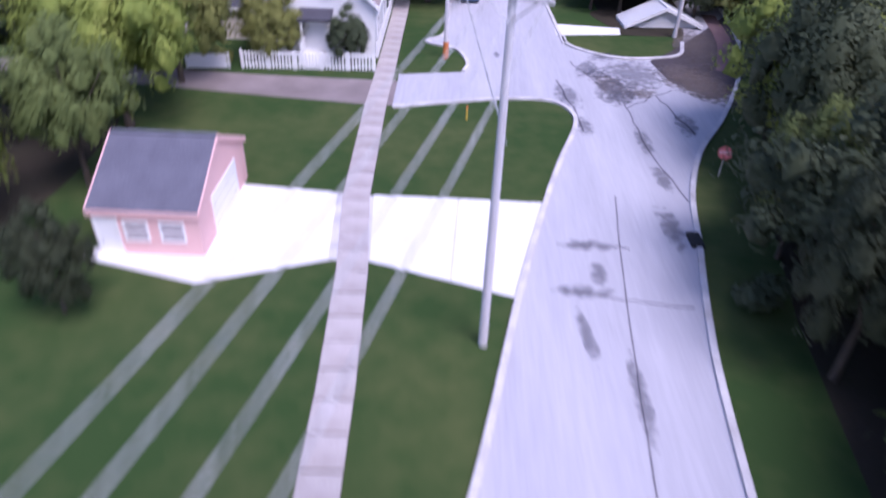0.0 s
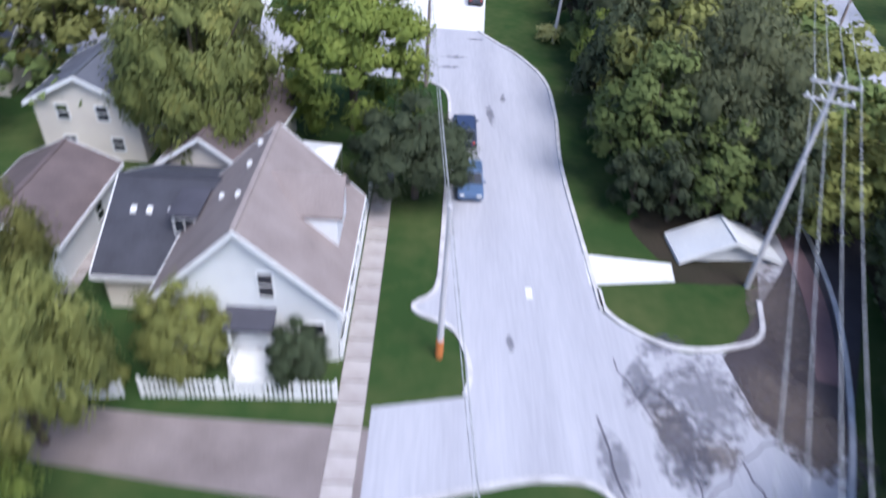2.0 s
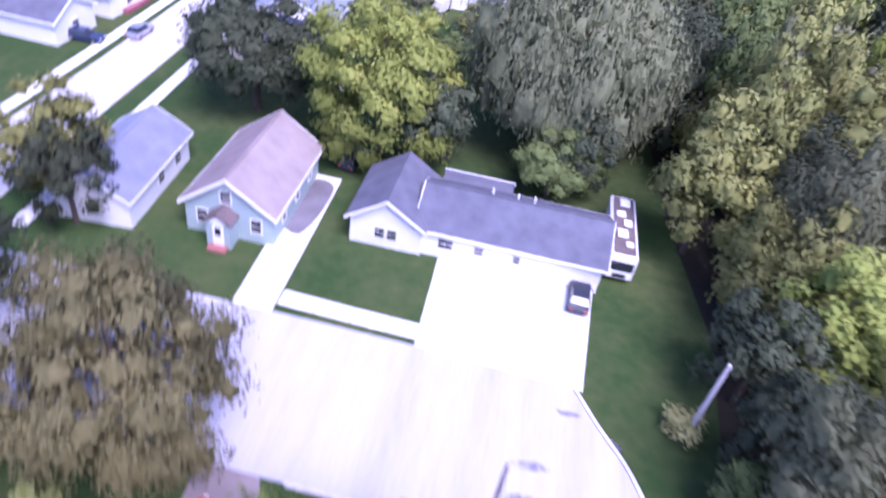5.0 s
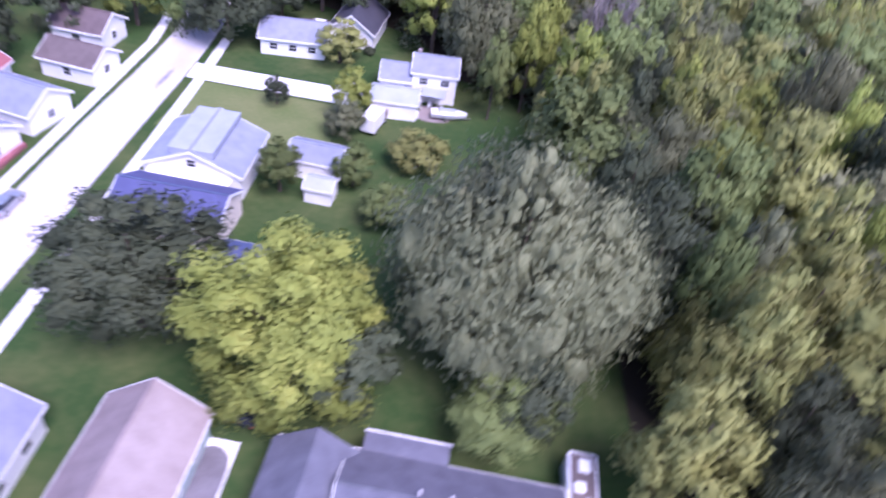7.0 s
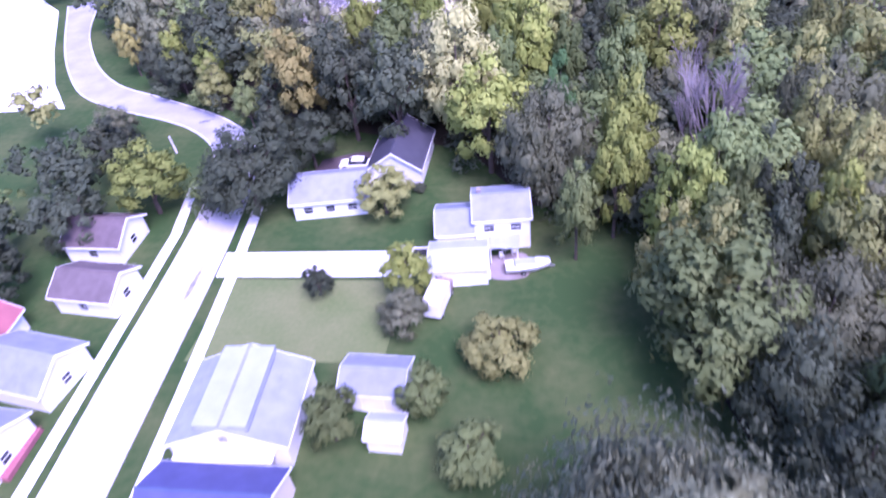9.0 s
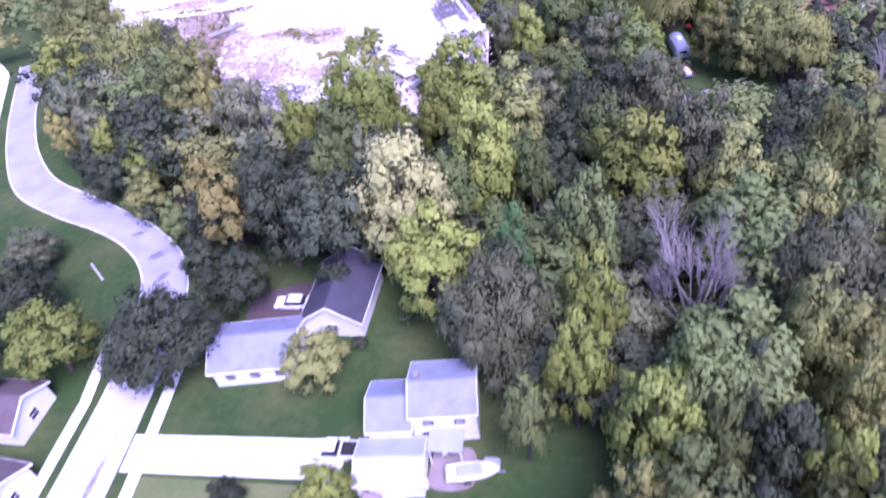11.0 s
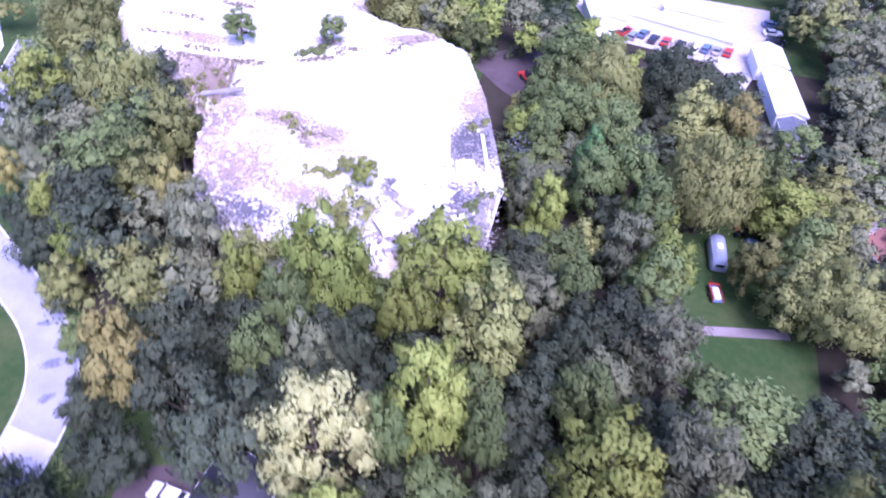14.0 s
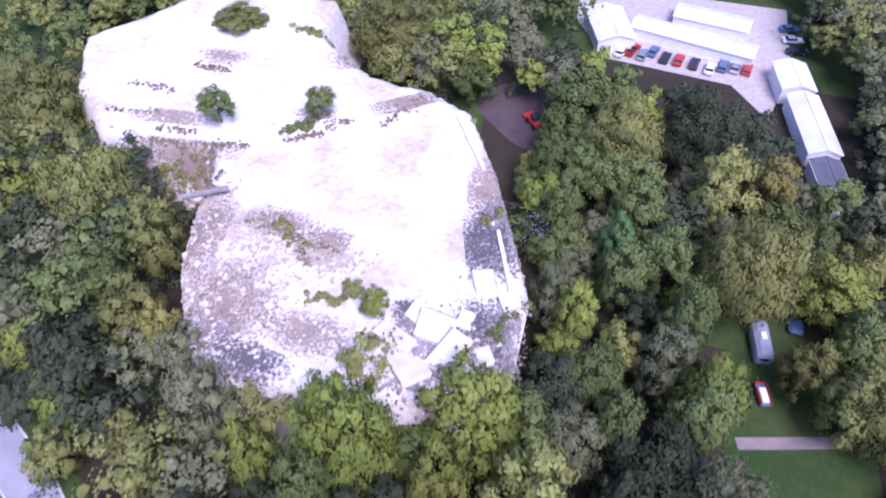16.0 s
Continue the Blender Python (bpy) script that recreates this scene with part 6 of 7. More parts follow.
# ---- yard clutter behind the garage ----
def bin_(label, x, y, mat, turn):
    root = empty("wheeled_bin", pose(x, y, 0.0, 0, 0, turn))
    part("body", prism([(-0.26, -0.3), (0.26, -0.3), (0.28, 0.3), (-0.28, 0.3)], 0.06, 0.95), mat, root)
    part("lid", box(-0.3, 0.3, -0.36, 0.34, 0.95, 1.03, 0.02), mat, root)
    for s in (-1, 1):
        part("wheel", tube([(s * 0.2, 0.3, 0.12), (s * 0.28, 0.3, 0.12)], [0.12, 0.12], 10), BLACK, root)
    return tagged(root, label, "bin")


bin_("pale wheeled bin beside a garage wall", -20.1, 177.6, WHITEP, 10)
bin_("blue wheeled bin beside a garage wall", -18.1, 177.6, BLUEP, -6)
bin_("pale wheeled bin with its lid shut", -16.8, 177.8, WHITEP, 20)
gt = empty("garden_table", pose(-15.1, 182.6, 0, 0, 0, 15))
part("tabletop", tube([(0, 0, 0.70), (0, 0, 0.74)], [0.55, 0.55], 16), WHITEP, gt)
for k in range(4):
    part("leg", tube([(0.38 * math.cos(k * 1.571), 0.38 * math.sin(k * 1.571), 0), (0.3 * math.cos(k * 1.571), 0.3 * math.sin(k * 1.571), 0.7)], [0.03, 0.03], 6), WHITEP, gt)
tagged(gt, "round white garden table on worn dirt", "table")
for x, y, turn in ((-14.0, 182.3, 200), (-15.4, 181.4, 20)):
    ch = empty("garden_chair", pose(x, y, 0, 0, 0, turn))
    part("seat", box(-0.25, 0.25, -0.25, 0.25, 0.4, 0.45, 0.01), WHITEP, ch)
    part("backrest", box(-0.25, 0.25, 0.21, 0.26, 0.45, 0.92, 0.01), WHITEP, ch)
    for sx in (-0.21, 0.21):
        for sy in (-0.21, 0.21):
            part("leg", box(sx - 0.025, sx + 0.025, sy - 0.025, sy + 0.025, 0, 0.4), WHITEP, ch)
    tagged(ch, "white plastic garden chair beside a table", "chair", group="garden chairs")
tagged(part("scrap_heap", box(-11.4, -9.6, 179.6, 181.2, -0.02, 0.7, 0.25), STEEL), "heap of pale metal scrap beside a boat", "scrap")

mc = empty("loader", pose(-24.0, 304.5, 0.03, 0, 0, 40))
part("chassis", box(-0.9, 0.9, -1.8, 1.8, 0.5, 1.2, 0.06), RED, mc)
part("cab", box(-0.7, 0.7, -0.8, 0.6, 1.2, 2.5, 0.08), DARKP, mc)
part("bucket", box(-1.1, 1.1, 2.2, 3.0, 0.1, 0.9, 0.05), RED, mc)
for sx in (-1, 1):
    part("arm", tube([(sx * 0.7, 0.6, 1.2), (sx * 0.7, 2.4, 0.6)], [0.1, 0.08], 6), RED, mc)
    for y in (-1.1, 1.1):
        part("wheel", tube([(sx * 0.75, y, 0.55), (sx * 1.1, y, 0.55)], [0.55, 0.55], 14), BLACK, mc)
tagged(mc, "small red loader on dark bare earth", "loader")

# ---- trees that stand apart ----
# street corner and alley
for kind, x, y, h, r in (
    ("limenear", -19.4, 37.6, 13.2, 4.6), ("greennear", -18.6, 30.4, 9.3, 2.7), ("olivenear", -18.7, 44.8, 12.6, 4.0), ("darknear", -15.2, 20.6, 5.5, 1.6), ("dark", -26.5, 35.5, 13.4, 4.6), ("limenear", -22.8, 25.5, 11.0, 3.6),
    ("darknear", 19.0, 33.0, 13.4, 4.2), ("greennear", 15.6, 26.4, 8.5, 2.1), ("darknear", 14.8, 18.6, 11.0, 2.7), ("darknear", 21.5, 24.0, 14.6, 4.6), ("darknear", 17.4, 12.0, 12.2, 3.4), ("greennear", 19.6, 40.2, 9.8, 2.2),
    ("darknear", 24.5, 40.5, 15.2, 4.4), ("darknear", 14.6, 9.0, 9.8, 2.4), ("darknear", 23.0, 14.0, 14.6, 4.4), ("darknear", -7.6, 49.0, 4.8, 1.7), ("olivenear", -22.0, 49.0, 12.6, 3.6),
):
    tree(kind, x, y, h, r)
# first block west
for kind, x, y, h, r in (
    ("olivenear", -13.4, 50.0, 6.0, 2.6), ("olive", -24.2, 77.4, 10.6, 3.6), ("limeroad", -8.2, 76.6, 14.6, 6.3), ("darknear", -2.7, 66.8, 8.3, 4.7), ("strawnear", -18.6, 70.8, 15.6, 6.0), ("umbernear", -24.6, 87.6, 15.4, 7.4),
    ("olive", -34.0, 82.0, 13.4, 5.5), ("dark", -41.0, 94.0, 12.2, 4.8),
):
    tree(kind, x, y, h, r)
# second street
for kind, x, y, h, r in (
    ("dark", -36.4, 174.6, 4.6, 1.9), ("dark", -40.5, 106.0, 10.2, 3.8), ("darknear", -35.0, 131.2, 15.6, 8.2), ("olive", -43.8, 109.0, 12.0, 5.2), ("dark", -50.0, 191.6, 13.9, 7.2), ("lime", -64.8, 191.0, 11.7, 5.2),
    ("grey", -80.4, 209.7, 8, 4.2), ("dark", -77.2, 172.0, 10.4, 4.6), ("dark", -72.4, 183.0, 11.0, 4.8), ("dark", -74.0, 199.5, 11.0, 4.4), ("dark", -71.0, 160.8, 9.3, 2.8), ("olive", -31.4, 190.6, 7.8, 4.2), ("dark", -44.5, 202.0, 10.0, 4.2),
    ("lime", -25.6, 174.6, 8.1, 2.9), ("olive", -55.5, 315.5, 15.5, 9.6), ("green", -37.2, 306.5, 12.1, 3.8),
):
    tree(kind, x, y, h, r)
# first block east
# low dark trees near x = 13 are added for the edge's shade
for kind, x, y, h, r in (
    ("green", 13.9, 70.2, 11.8, 4.2), ("grey", 19.8, 71.6, 14.6, 6.4), ("olive", 16.6, 78.4, 14.6, 5.0), ("dark", 12.9, 75.2, 6.5, 2.6), ("dark", 12.8, 66.4, 5.6, 2.2), ("dark", 13.4, 84.0, 6.0, 2.6),
    ("green", 13.4, 91.6, 6.6, 2.6), ("dark", 13.2, 81.0, 11.0, 3.2), ("lime", 13.6, 88.0, 7.6, 2.4), ("grey", 23.0, 83.0, 14.0, 5.0), ("lime", 24.0, 99.6, 14.0, 6.2), ("dark", 15.0, 95.5, 11.0, 3.6),
    ("dark", 14.8, 103.0, 11.6, 4.0), ("darknear", 25.5, 50.5, 13.4, 3.6), ("dark", 28.6, 58.0, 9.0, 3.6), ("dark", 15.4, 65.8, 7.0, 2.8), ("green", 18.6, 66.4, 8.5, 3.6), ("dark", 22.0, 64.6, 7.0, 2.6),
    ("dark", 21.2, 65.6, 10.0, 3.0),
):
    tree(kind, x, y, h, r)
# first block east
for kind, x, y, h, r in (
    ("olive", 24.4, 71.0, 11.0, 3.8),
):
    tree(kind, x, y, h, r)
# behind the ranch house
for kind, x, y, h, r in (
    ("olive", 18.8, 112.4, 14.0, 6.4), ("dark", 0.8, 127.5, 11.0, 4.2), ("dark", -14.5, 127.0, 11.6, 4.6), ("greennear", -1.4, 126.2, 8.6, 5.0), ("limeroad", -19.6, 127.2, 18.0, 8.2), ("greyhuge", -1.5, 137.0, 24.0, 12.0),
    ("olive", 16.8, 133.0, 17.5, 6.6), ("olive", 12.6, 121.5, 17.5, 5.0), ("grey", -25.4, 169.4, 5.9, 3.0), ("green", -29.6, 155.0, 7.6, 3.0), ("green", -21.5, 158.6, 6.2, 2.6), ("olive", -14.5, 165.5, 5.5, 4.2),
    ("green", -16.4, 152.5, 5.5, 3.4),
):
    tree(kind, x, y, h, r)
# woods north of the houses
for kind, x, y, h, r in (
    ("lime", -17.9, 199.9, 18, 5.6), ("bright", -8.6, 200.1, 18.5, 2.6), ("grey", -9.9, 193.0, 17.5, 6.8), ("pale", -23.0, 208.6, 22.5, 6.2), ("gold", -47.6, 210.6, 19, 4.3), ("dark", -31.5, 206.0, 19.5, 5.6),
    ("dark", -39.5, 209.5, 19, 5.2), ("bare", 10.0, 195.5, 20.0, 6.0), ("green", -17.3, 212.3, 17, 3.1), ("green", -0.4, 202.5, 21, 3.8), ("lime", -0.4, 192.7, 19, 3.3), ("olive", 16.2, 212.3, 19, 4.7),
    ("olive", 21.6, 204.7, 19, 4.0), ("green", 26.5, 204.4, 18, 3.7), ("olive", 47.7, 209.8, 20, 7.7), ("green", 34.7, 201.1, 20, 6.3),
):
    tree(kind, x, y, h, r)
# woods south of the yard
for kind, x, y, h, r in (
    ("lime", -31.6, 230.2, 23.5, 6.8), ("lime", -13.6, 216.6, 22, 4.6), ("grey", 13.6, 218.5, 20.5, 5.4), ("grey", 8.6, 234.5, 17.5, 5.4), ("lime", -19.2, 237.0, 20, 5.8), ("lime", -20.7, 227.9, 20, 3.7),
    ("olive", -10.9, 229.4, 20, 5.8), ("lime", -40.7, 224.4, 20, 3.0), ("green", -35.0, 223.5, 18, 3.8), ("green", -34.2, 217.0, 17, 3.4), ("grey", -29.3, 219.4, 17, 3.4), ("green", -2.5, 242.3, 14, 3.7),
    ("green", 2.2, 223.8, 17, 3.8), ("dark", -0.8, 232.8, 15, 3.3), ("green", -7.4, 216.1, 17, 3.1), ("dark", -24.8, 221.3, 16, 2.5), ("lime", 5.6, 216.2, 19, 5.5), ("olive", -31.8, 239.0, 19, 5.4),
    ("olive", 29.8, 217.5, 19, 6.0),
):
    tree(kind, x, y, h, r)
# woods south of the yard
for kind, x, y, h, r in (
    ("bare", 39.3, 227.5, 19, 5.9),
):
    tree(kind, x, y, h, r)
# beyond the back lawn
for kind, x, y, h, r in (
    ("olive", 31.0, 251.5, 16, 6.4), ("olive", 12.6, 268.5, 20, 7.6), ("lime", -9.7, 256.4, 15, 3.0), ("grey", -13.5, 259.0, 15, 3.8), ("grey", 2.9, 252.3, 15, 4.5), ("lime", 7.8, 248.4, 16, 4.2),
    ("green", -4.6, 264.2, 16.0, 3.9), ("green", -3.7, 277.0, 16.0, 4.2), ("green", -13.5, 284.2, 14.0, 3.8), ("green", -18.4, 286.4, 14.0, 3.7), ("green", 1.1, 267.9, 17.0, 3.9), ("green", -8.6, 283.1, 15.0, 3.7),
    ("green", -14.7, 275.2, 15.0, 3.8), ("bright", -5.7, 270.3, 15.0, 2.7), ("green", 4.3, 257.8, 18.0, 3.9), ("gold", 15.4, 286.7, 17, 3.9), ("olive", 9.0, 285.3, 18, 5.7), ("olive", -7.3, 294.7, 18, 7.0),
    ("dark", 15.3, 297.4, 12.5, 5.4),
):
    tree(kind, x, y, h, r)
# beyond the back lawn
for kind, x, y, h, r in (
    ("green", 7.1, 245.0, 16, 4.2), ("olive", 25.5, 251.9, 16, 4.6), ("green", 26.6, 261.1, 14, 4.0), ("olive", 20.3, 257.1, 13, 3.5), ("olive", 28.4, 262.9, 15, 4.6), ("olive", 30.4, 279.0, 11.5, 4.6), ("grey", 63.0, 247.5, 18, 8.5),
):
    tree(kind, x, y, h, r)
# woods along the bend
for kind, x, y, h, r in (
    ("grey", -49.3, 228.7, 20, 5.0), ("olive", -58.6, 224.4, 12.5, 3.2), ("dark", -70.0, 230.8, 18, 5.6), ("olive", -86.2, 258.6, 20, 7.9), ("olive", -106.0, 273.3, 20, 9.2), ("lime", -97.1, 252.9, 18, 5.4),
    ("grey", -88.5, 240.9, 17, 4.6), ("lime", -77.6, 232.0, 12.5, 3.2), ("olive", -69.9, 251.3, 18, 4.2), ("green", -72.1, 243.5, 17, 3.5), ("dark", -43.2, 216.0, 18, 4.3), ("gold", -60.3, 237.8, 16, 2.8),
    ("olive", -50.4, 218.6, 14, 3.2), ("lime", -69.0, 226.4, 12.5, 3.2), ("grey", -54.7, 234.5, 17, 5.0), ("olive", -66.9, 239.6, 17, 4.8), ("grey", -83.0, 235.8, 13, 4.0), ("gold", -90.0, 236.0, 12, 2.2),
):
    tree(kind, x, y, h, r)
# beside the bend
for kind, x, y, h, r in (
    ("olive", -66.8, 220.7, 10, 3.4), ("dark", -75.2, 225.7, 10, 3.4), ("dark", -51.7, 206.9, 9, 3.2), ("dark", -81.1, 229.7, 10, 3.4), ("green", -58.4, 213.9, 9, 2.8),
):
    tree(kind, x, y, h, r)
# north edge
for kind, x, y, h, r in (
    ("dark", 4.1, 300.7, 17, 7.1), ("green", -16.3, 304.0, 15, 6.5),
):
    tree(kind, x, y, h, r)
# woods beside the back gardens
for kind, x, y, h, r in (
    ("lime", -2.0, 185.3, 18, 3.3), ("green", -6.6, 181.2, 14.5, 2.8), ("lime", 4.6, 179.4, 18, 4.1), ("olive", 2.3, 172.2, 16, 3.4), ("olive", 6.1, 168.9, 18, 3.6), ("dark", 10.6, 171.1, 17, 2.8),
    ("lime", 17.5, 175.1, 18, 2.8), ("olive", 19.1, 188.7, 20, 3.9), ("olive", 21.1, 181.8, 19, 2.9), ("dark", 13.7, 177.3, 18, 3.5), ("green", 9.6, 177.6, 17, 2.6), ("dark", 12.2, 182.8, 18, 2.5),
    ("olive", 18.5, 170.5, 22, 5.2), ("green", 8.2, 183.1, 19, 4.7), ("grey", 35.3, 177.2, 22, 6.3), ("green", 17.6, 152.1, 21, 4.9), ("olive", 25.7, 155.0, 22, 5.9), ("lime", 35.9, 169.3, 21, 3.1),
    ("green", 15.6, 138.7, 20, 3.7),
):
    tree(kind, x, y, h, r)
# woods beside the back gardens
for kind, x, y, h, r in (
    ("grey", 20.4, 143.2, 19, 3.1), ("olive", 26.8, 145.2, 21, 4.8), ("olive", 18.0, 130.7, 21, 4.3), ("lime", 34.1, 146.6, 21, 4.3), ("dark", 40.2, 164.6, 21, 5.3), 
):
    tree(kind, x, y, h, r)
for kind, x, y, h, r in (("lime", -35.8, 249.6, 5.2, 1.9), ("green", -59.0, 286.2, 6.0, 2.6), ("green", -75.6, 281.0, 7.4, 3.0), ("olive", -84.6, 307.6, 3.6, 5.0), ("olive", -40.0, 252.0, 3.0, 1.6), ("olive", -84.0, 268.5, 5.0, 3.4), ("green", -36.0, 299.0, 5.5, 2.6)):
    tree(kind, x * 0.94 - 0.24, y * 0.94 + 11.04, h, r, mound_height(x, y) - 0.2)


# ---- weeds on the yard's ledges and patches ----
drng = np.random.default_rng(55)
for k, lab, lines in (("weed", "dry brown weeds along a yard's ledges", [((-91, 272.9), (-78.6, 274.7), 26), ((-78.6, 274.7), (-69, 276.9), 30), ((-88, 294.5), (-80.4, 294.3), 22), ((-63, 279), (-53.8, 286.4), 26), ((-48, 286.3), (-43.8, 296), 16), ((-98, 279), (-88, 281), 10), ((-86, 277), (-79, 278), 12), ((-60, 261), (-45, 258), 34), ((-56, 263), (-48, 255), 24), ((-70, 271), (-72, 261), 26), ((-97, 287), (-88, 287), 10)]),
                      ("olive", "low olive scrub on a rubble yard", [((-90, 306), (-79, 307.5), 60), ((-88, 309), (-81, 310), 34), ((-75, 308.6), (-66, 309), 26), ((-66, 309), (-53, 301), 40), ((-53, 301), (-44, 301), 26), ((-88, 271), (-76, 274), 50), ((-76, 266), (-74, 274), 40), ((-34, 296), (-31, 292), 12), ((-24, 274), (-26, 270), 8), ((-56, 262), (-50, 258), 12), ((-46, 249), (-40, 251), 14)]),
                      ("green", "low green scrub at a yard's edge", [((-64, 281), (-60, 285), 26), ((-85, 268), (-75, 270), 40), ((-67, 310), (-58, 306), 26), ((-58, 305), (-44, 303), 30), ((-20, 250), (-17, 258), 14)])):
    verts, faces = [], []
    for (x0, y0), (x1, y1), n in lines:
        for _ in range(n * (3 if k == "weed" else 1)):
            t = drng.uniform()
            x, y, r = x0 + (x1 - x0) * t + drng.normal(0, 0.6), y0 + (y1 - y0) * t + drng.normal(0, 0.5), drng.uniform(0.2, 0.5) * (0.55 if k == "weed" else 1.5)
            v, f = leaf_cloud(drng, [(x, y, max(mound_height(x, y), 0) + r * 0.2, r)], 14 if k == "weed" else 60, 0.18)
            c = len(verts)
            verts += v
            faces += [tuple(i + c for i in q) for q in f]
    weeds = mesh_object("weeds", verts, faces, LEAF[k])
    weeds.matrix_basis = YARD_M
    tagged(weeds, lab, "weeds", kind="stuff")


def bush(label, x, y, r, h, mat, seed, z=0.0):
    rng = np.random.default_rng(seed)
    lumps = [(0, 0, r * 0.35, r * 0.5)] + [(rng.uniform(-r, r) * 0.55, rng.uniform(-r, r) * 0.55, h * rng.uniform(0.15, 0.62), r * rng.uniform(0.3, 0.5)) for _ in range(9)]
    v, f = leaf_cloud(rng, lumps, 700, 0.17)
    ob = mesh_object("bush", v, f, mat)
    ob.location = (x, y, z)
    return tagged(ob, label, "bush")


bush("pale variegated bush around a pole's foot", 10.3, 98.8, 2.0, 2.2, LEAF["pale"], 1)
bush("round dark garden bush beside a gable", -27.6, 195.4, 1.1, 1.6, LEAF["dark"], 3)
bush("grey-green bush at a house corner", -47.0, 140.6, 1.8, 2.0, LEAF["dark"], 4)
bush("silver-leaved bushes at the yard's edge", -17.4, 271.5, 3.8, 11.5, LEAF["silver"], 5)
bush("low hedge bush along an alley", -17.0, 48.6, 0.9, 1.2, LEAF["olive"], 6)
bush("low dark bush under trees", 13.4, 22.6, 1.2, 1.6, LEAF["dark"], 7)

# ---- woods between ----
WESTROAD = [*WEST_L, *[(x + 5.0, y + 5.5) for x, y in WEST_R[::-1]]]
MIX = ["olive", "green", "green", "dark", "grey", "lime", "olive", "lime", "grey", "dark"]
LAWN = [(9.5, 231), (28, 231), (30, 236), (33, 262), (20, 276), (8.5, 275), (8, 250)]
CLEAR = [(7, 193), (19, 193), (19, 203), (7, 203)]
SHEDS = [(19, 292), (35, 290), (33, 337), (16, 337)]
EAST = [(40, 92), (51, 92), (62, 128), (78, 175), (98, 242), (84, 242), (62, 175), (48, 128)]
YARD = [(-22, 132), (-12, 128), (4, 168), (3.5, 184), (-8, 178), (-26, 166)]
BACK = [(-29, 178), (-6, 176), (-3, 183), (-9, 189), (-14, 192), (-20, 200), (-26, 196), (-36, 211), (-48, 206), (-48, 186), (-29, 186)]
plant([(14.5, 64), (24, 62), (25, 95), (33, 125), (40, 158), (8, 158), (11, 150), (11, 126), (13.5, 110)], 4.0, ["olive", "dark", "olive", "grey", "gold", "lime", "dark", "grey"], (EAST,), 13, 18.5)
plant([(25, 62), (35, 60), (35, 90), (42, 120), (51, 158), (40, 158), (33, 125), (26, 95)], 3.4, ["olive", "lime", "olive", "green"], (EAST,), 6.5, 9.5)
plant([(8, 158), (24, 158), (24, 212), (12, 200), (3.5, 186), (4, 168)], 4.2, ["green", "dark", "olive", "green", "lime", "grey"], (EAST, CLEAR), 14, 19)
plant([(24, 158), (58, 158), (72, 215), (40, 232), (24, 214)], 4.2, ["olive", "lime", "green", "olive", "green", "lime", "grey"], (EAST,), 14, 19)
plant([(16, 2), (34, -4), (42, 20), (42, 60), (28, 60), (22, 40), (17, 24)], 1.2, ["darknear", "darknear", "darknear", "limenear"], (), 8, 12)
plant([(-46, 206), (-36, 211), (-28, 208), (-28, 234), (-48, 231)], 3.8, ["dark", "green", "dark", "olive", "grey"], (BACK, WESTROAD), 13, 17)
# next two fills: low, mostly dark kinds whose leaf colour paints shade between crowns
plant([(-28, 208), (-24, 205), (-8, 190), (4, 184), (4, 240), (-8, 250), (-14, 241), (-28, 234)], 3.8, ["dark", "green", "dark", "grey", "dark"], (BACK,), 10, 13.5)
plant([(4, 184), (13, 200), (36, 230), (28, 230), (13, 245), (4, 246)], 3.8, ["dark", "green", "dark", "grey", "dark"], (BACK, LAWN, CLEAR), 10, 14)
plant([(-58, 215), (-47, 207), (-48, 231), (-62, 236), (-74, 252), (-86, 262), (-104, 268), (-114, 278), (-106, 252), (-84, 231), (-70, 222)], 3.6, ["dark", "dark", "green", "dark", "grey", "olive"], (WESTROAD,), 12, 16)
plant([(33, 236), (52, 240), (58, 300), (36, 330), (33, 300)], 5.0, ["olive", "green", "grey", "dark"], (LAWN, SHEDS), 6, 9)
plant([(31, 262), (33, 296), (22, 296), (14, 307), (-20, 318), (-34, 318), (-18, 302), (-22, 288), (-14, 268), (-10, 252), (12, 248), (12, 268), (30, 266)], 4.4, MIX, (LAWN, SHEDS), 8, 12)
plant([(-24, 318), (-34, 330), (-70, 332), (-100, 320), (-66, 318), (-44, 310)], 5.0, MIX)
plant([(-76, 108), (-72, 200), (-86, 198), (-92, 108)], 8.0, ["dark", "olive", "green"], (), 7, 10)

plant([(-80, 244), (-66, 240), (-72, 250), (-75.5, 262), (-78, 271), (-98, 271), (-110, 280), (-118, 292), (-128, 288), (-120, 268), (-100, 256)], 2.2, ["dark", "green", "olive", "dark", "green"], (WESTROAD,), 11, 15)
plant([(-12, 246), (-8, 246), (-10, 262), (-17, 274), (-21, 284), (-24, 290), (-20, 292), (-14, 276)], 1.6, ["green", "green", "olive", "lime"], (), 7, 10)
plant([(-70, 328), (-66, 314), (-50, 306), (-40, 306), (-40, 330)], 2.2, ["olive", "dark", "grey"], (), 9, 13)
plant([(-96, 331), (-112, 316), (-122, 300), (-140, 306), (-130, 345), (-90, 350)], 2.0, ["olive", "green", "dark"], (), 8, 12)
plant([(28, 340), (34, 344), (34, 372), (28, 376)], 1.6, ["green", "dark", "olive", "grey"], (), 9, 13)
plant([(37, 292), (46, 292), (52, 330), (46, 362), (30, 369), (32, 345), (36, 330)], 2.0, ["green", "dark", "olive", "grey"], (), 9, 13)
wild.sort(key=lambda w: abs(w[1] + 5) + (40 if w[2] > 300 else 0))
room = 298 - sum(1 for _ in placed) + len(wild)
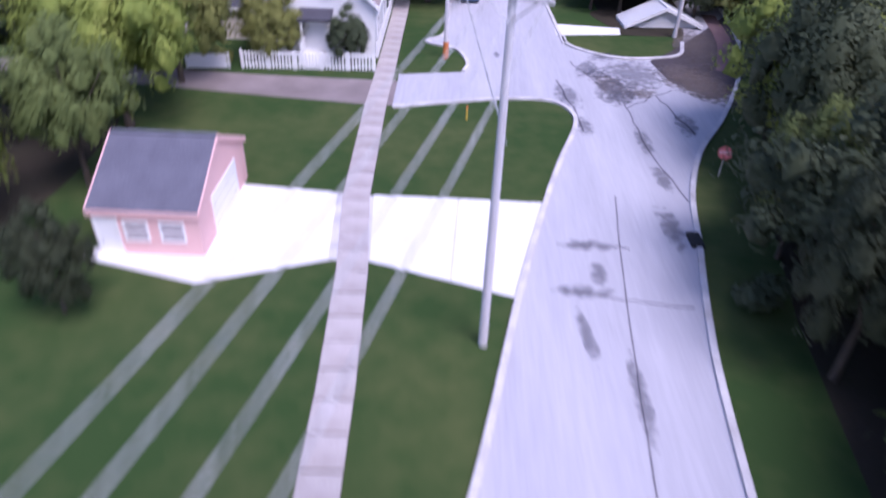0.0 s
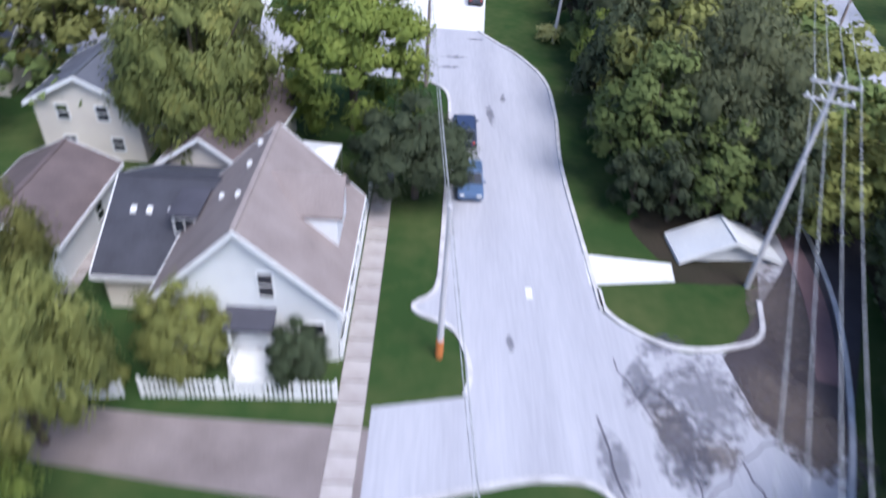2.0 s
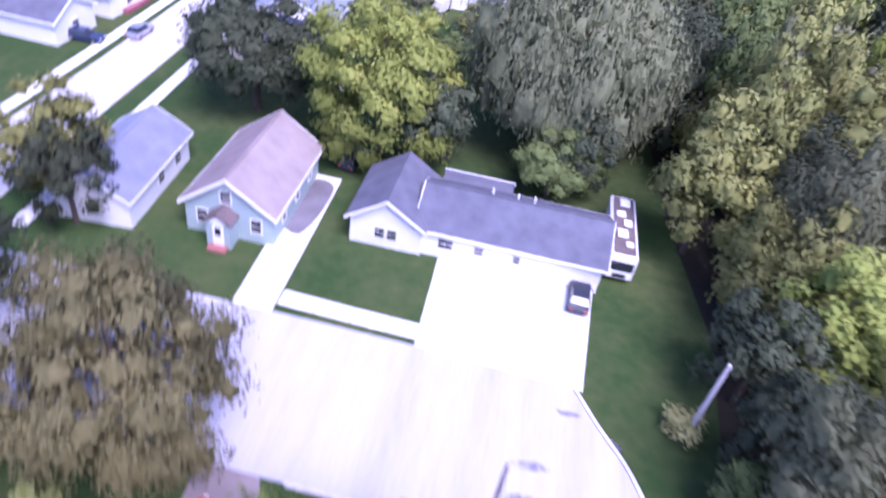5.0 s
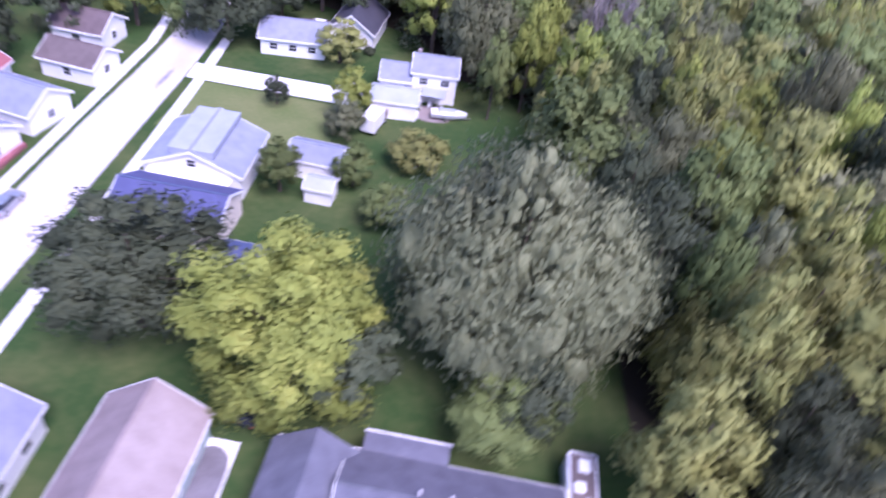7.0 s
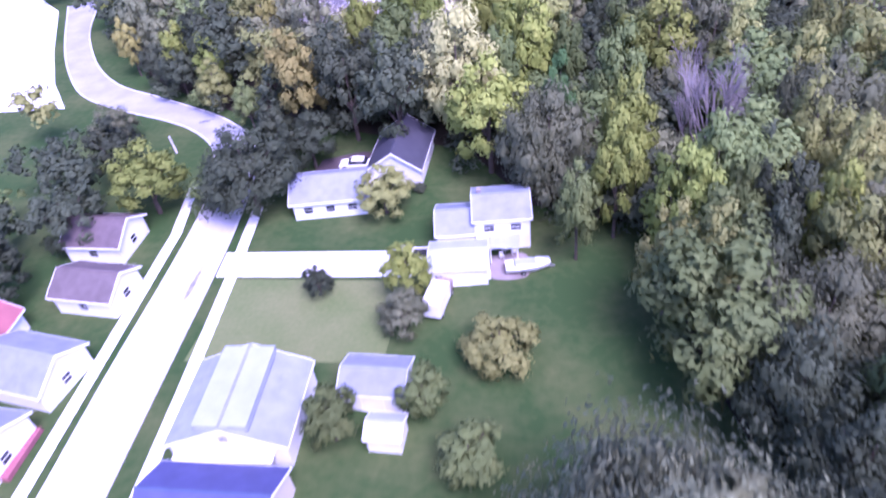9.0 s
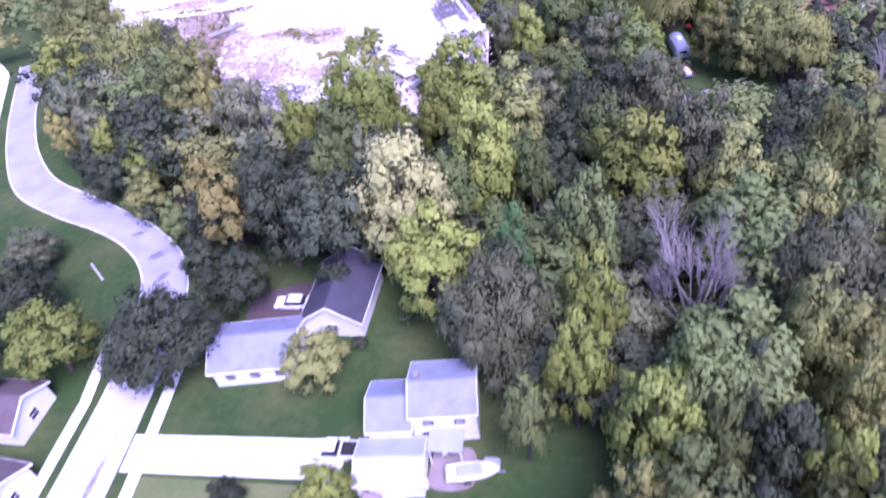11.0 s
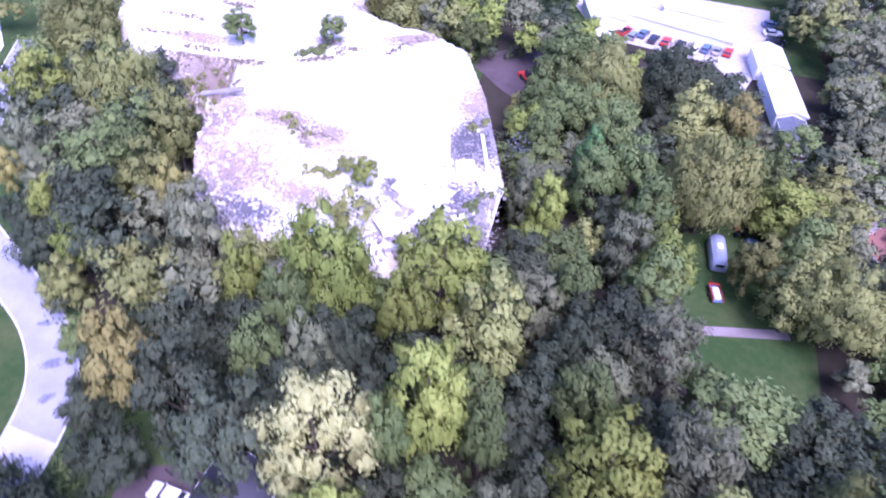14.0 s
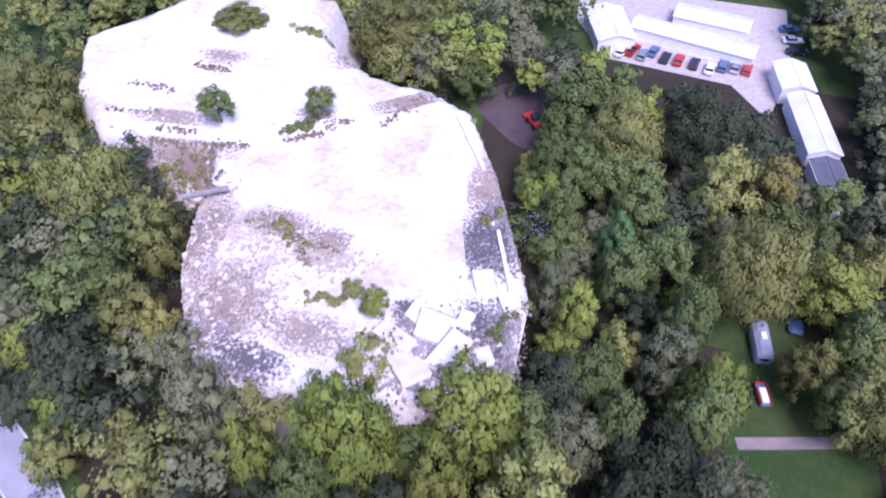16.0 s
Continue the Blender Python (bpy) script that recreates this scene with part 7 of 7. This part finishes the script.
for k, x, y, h, r in wild[:room]:
    placed.remove((x, y, r))
    tree(k, x, y, h, r)
rest = {}
for k, x, y, h, r in wild[room:]:
    rest.setdefault(k if k in LEAF else "green", []).append((x, y, h, r))
wrng = np.random.default_rng(31)
for k, some in rest.items():
    verts, faces = [], []
    for x, y, h, r in some:
        lumps = [(x + wrng.normal(0, r * 0.42), y + wrng.normal(0, r * 0.42), h * wrng.uniform(0.35, 0.92), r * wrng.uniform(0.17, 0.30)) for _ in range(30)]
        v, f = leaf_cloud(wrng, lumps, 1250, 0.30, heart=(x, y, h * 0.4))
        n = len(verts)
        verts += v
        faces += [tuple(i + n for i in q) for q in f]
    tagged(mesh_object("woods", verts, faces, LEAF[k]), "deeper woods of " + WORDS[k].split(" tree")[0] + " trees", "woods", kind="stuff")
# woods floor: soil and litter coloured dark, so they also carry tree shade
for outline, label in (([(14.2, 0), (13.6, 12), (14.8, 22), (17.5, 34), (20.5, 42), (25, 50), (28, 62), (42, 62), (42, 0)], "leaf litter under roadside trees, coloured dark for their shade"),
                       ([(13.5, 66), (13.0, 90), (14.0, 110), (11.5, 126), (10, 150), (4, 170), (4, 186), (-4, 190), (-12, 192), (-22, 206), (-40, 212), (-58, 216), (-84, 232), (-104, 252), (-112, 276), (-60, 262), (12, 262), (12, 238), (34, 232), (80, 232), (62, 170), (46, 120), (40, 66)], "soil under the woods, coloured dark for shade"),
                       ([(31, 236), (30, 264), (18, 274), (11, 268), (8, 262), (-30, 262), (-36, 330), (36, 330), (90, 340), (90, 236)], "soil under the far woods, coloured dark for shade"),
                       ([(90, 236), (90, 340), (36, 330), (30, 445), (200, 445), (200, 236)], "soil between far town trees, coloured dark for shade"),
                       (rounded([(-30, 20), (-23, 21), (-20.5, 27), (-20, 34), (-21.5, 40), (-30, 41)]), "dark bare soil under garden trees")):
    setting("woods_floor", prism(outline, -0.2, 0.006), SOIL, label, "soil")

# ---- undergrowth ----
urng = np.random.default_rng(41)
# mainly dark leaves, so their colour keeps the gaps between crowns in shade
for k, n in (("dark", 280), ("green", 60)):
    verts, faces = [], []
    for _ in range(n):
        for _try in range(40):
            x, y = urng.uniform(-80, 46), urng.uniform(2, 318)
            near = sum((x - p) ** 2 + (y - q) ** 2 < (r + 3.0) ** 2 for p, q, r in placed)
            if near >= 2 and not inside(x, y, LAWN) and not inside(x, y, BACK) and not inside(x, y, YARD) and not inside(x, y, MOUND_SITE) and (x > 15.5 or y > 186) and not (x > 15 and 38 < y < 62):
                break
        else:
            continue
        r = urng.uniform(1.2, 2.4)
        lumps = [(x + urng.normal(0, r * 0.5), y + urng.normal(0, r * 0.5), urng.uniform(0.6, 3.2), r * urng.uniform(0.5, 0.8)) for _ in range(5)]
        v, f = leaf_cloud(urng, lumps, 330, 0.25)
        c = len(verts)
        verts += v
        faces += [tuple(i + c for i in q) for q in f]
    tagged(mesh_object("undergrowth", verts, faces, LEAF[k]), k + " leafy undergrowth between the trees of the woods", "undergrowth", kind="stuff")

# ---- far woods and town trees ----
frng = np.random.default_rng(77)
for label, mat, region, n in (("distant mixed woods of olive trees", LEAF["olive"], (50, 170, 90, 420), 330), ("distant grey-green woods", LEAF["grey"], (50, 180, 90, 430), 330), ("distant green woods beyond the yard", LEAF["green"], (-170, 180, 326, 470), 420), ("far town trees around white houses", LEAF["green"], (28, 120, 262, 440), 420), ("distant roadside trees", LEAF["olive"], (-190, -90, 60, 330), 150), ("distant trees behind the alley", LEAF["green"], (-80, -30, 20, 96), 40)):
    verts, faces = [], []
    done = 0
    while done < n:
        x, y = frng.uniform(region[0], region[1]), frng.uniform(region[2], region[3])
        done += 1
        if any(inside(x, y, p) for p in (EAST, SHEDS, [(46, 384), (60, 368), (70, 347), (100, 330), (190, 400), (150, 470), (60, 450)], [(43, 352), (49, 332), (53, 312), (64, 296), (86, 282), (86, 290), (66, 306), (58, 316), (54, 334), (48, 354)], [(34, 280), (39, 276), (48, 283), (47, 290), (38, 288)], [(-16, 326), (28, 320), (30, 366), (-28, 366)], [(-160, 219), (-98, 221), (-88, 221), (-80, 226), (-100, 240), (-112, 258), (-124, 282), (-134, 276), (-160, 302)], [(-62, 88), (-20, 88), (-20, 102), (-62, 102)], [(-36, 40), (-20, 40), (-20, 48), (-36, 48)])) or inside(x, y, MOUND_SITE) or any((x - p) ** 2 + (y - q) ** 2 < (r + 1) ** 2 for p, q, r in placed):
            continue
        if -70 < x < -44 and 88 < y < 215 or any((x - o.location.x) ** 2 + (y - o.location.y) ** 2 < 60 for o in HOUSES):
            continue
        h, r = frng.uniform(8, 13), frng.uniform(3.2, 5.5)
        lumps = [(x + frng.normal(0, r * 0.42), y + frng.normal(0, r * 0.42), h * frng.uniform(0.4, 0.88), r * frng.uniform(0.3, 0.5)) for _ in range(12)]
        v, f = leaf_cloud(frng, lumps, 230, 0.50, heart=(x, y, h * 0.4))
        k = len(verts)
        verts += v
        faces += [tuple(i + k for i in q) for q in f]
    tagged(mesh_object("far_woods", verts, faces, mat), label, "woods", kind="stuff")
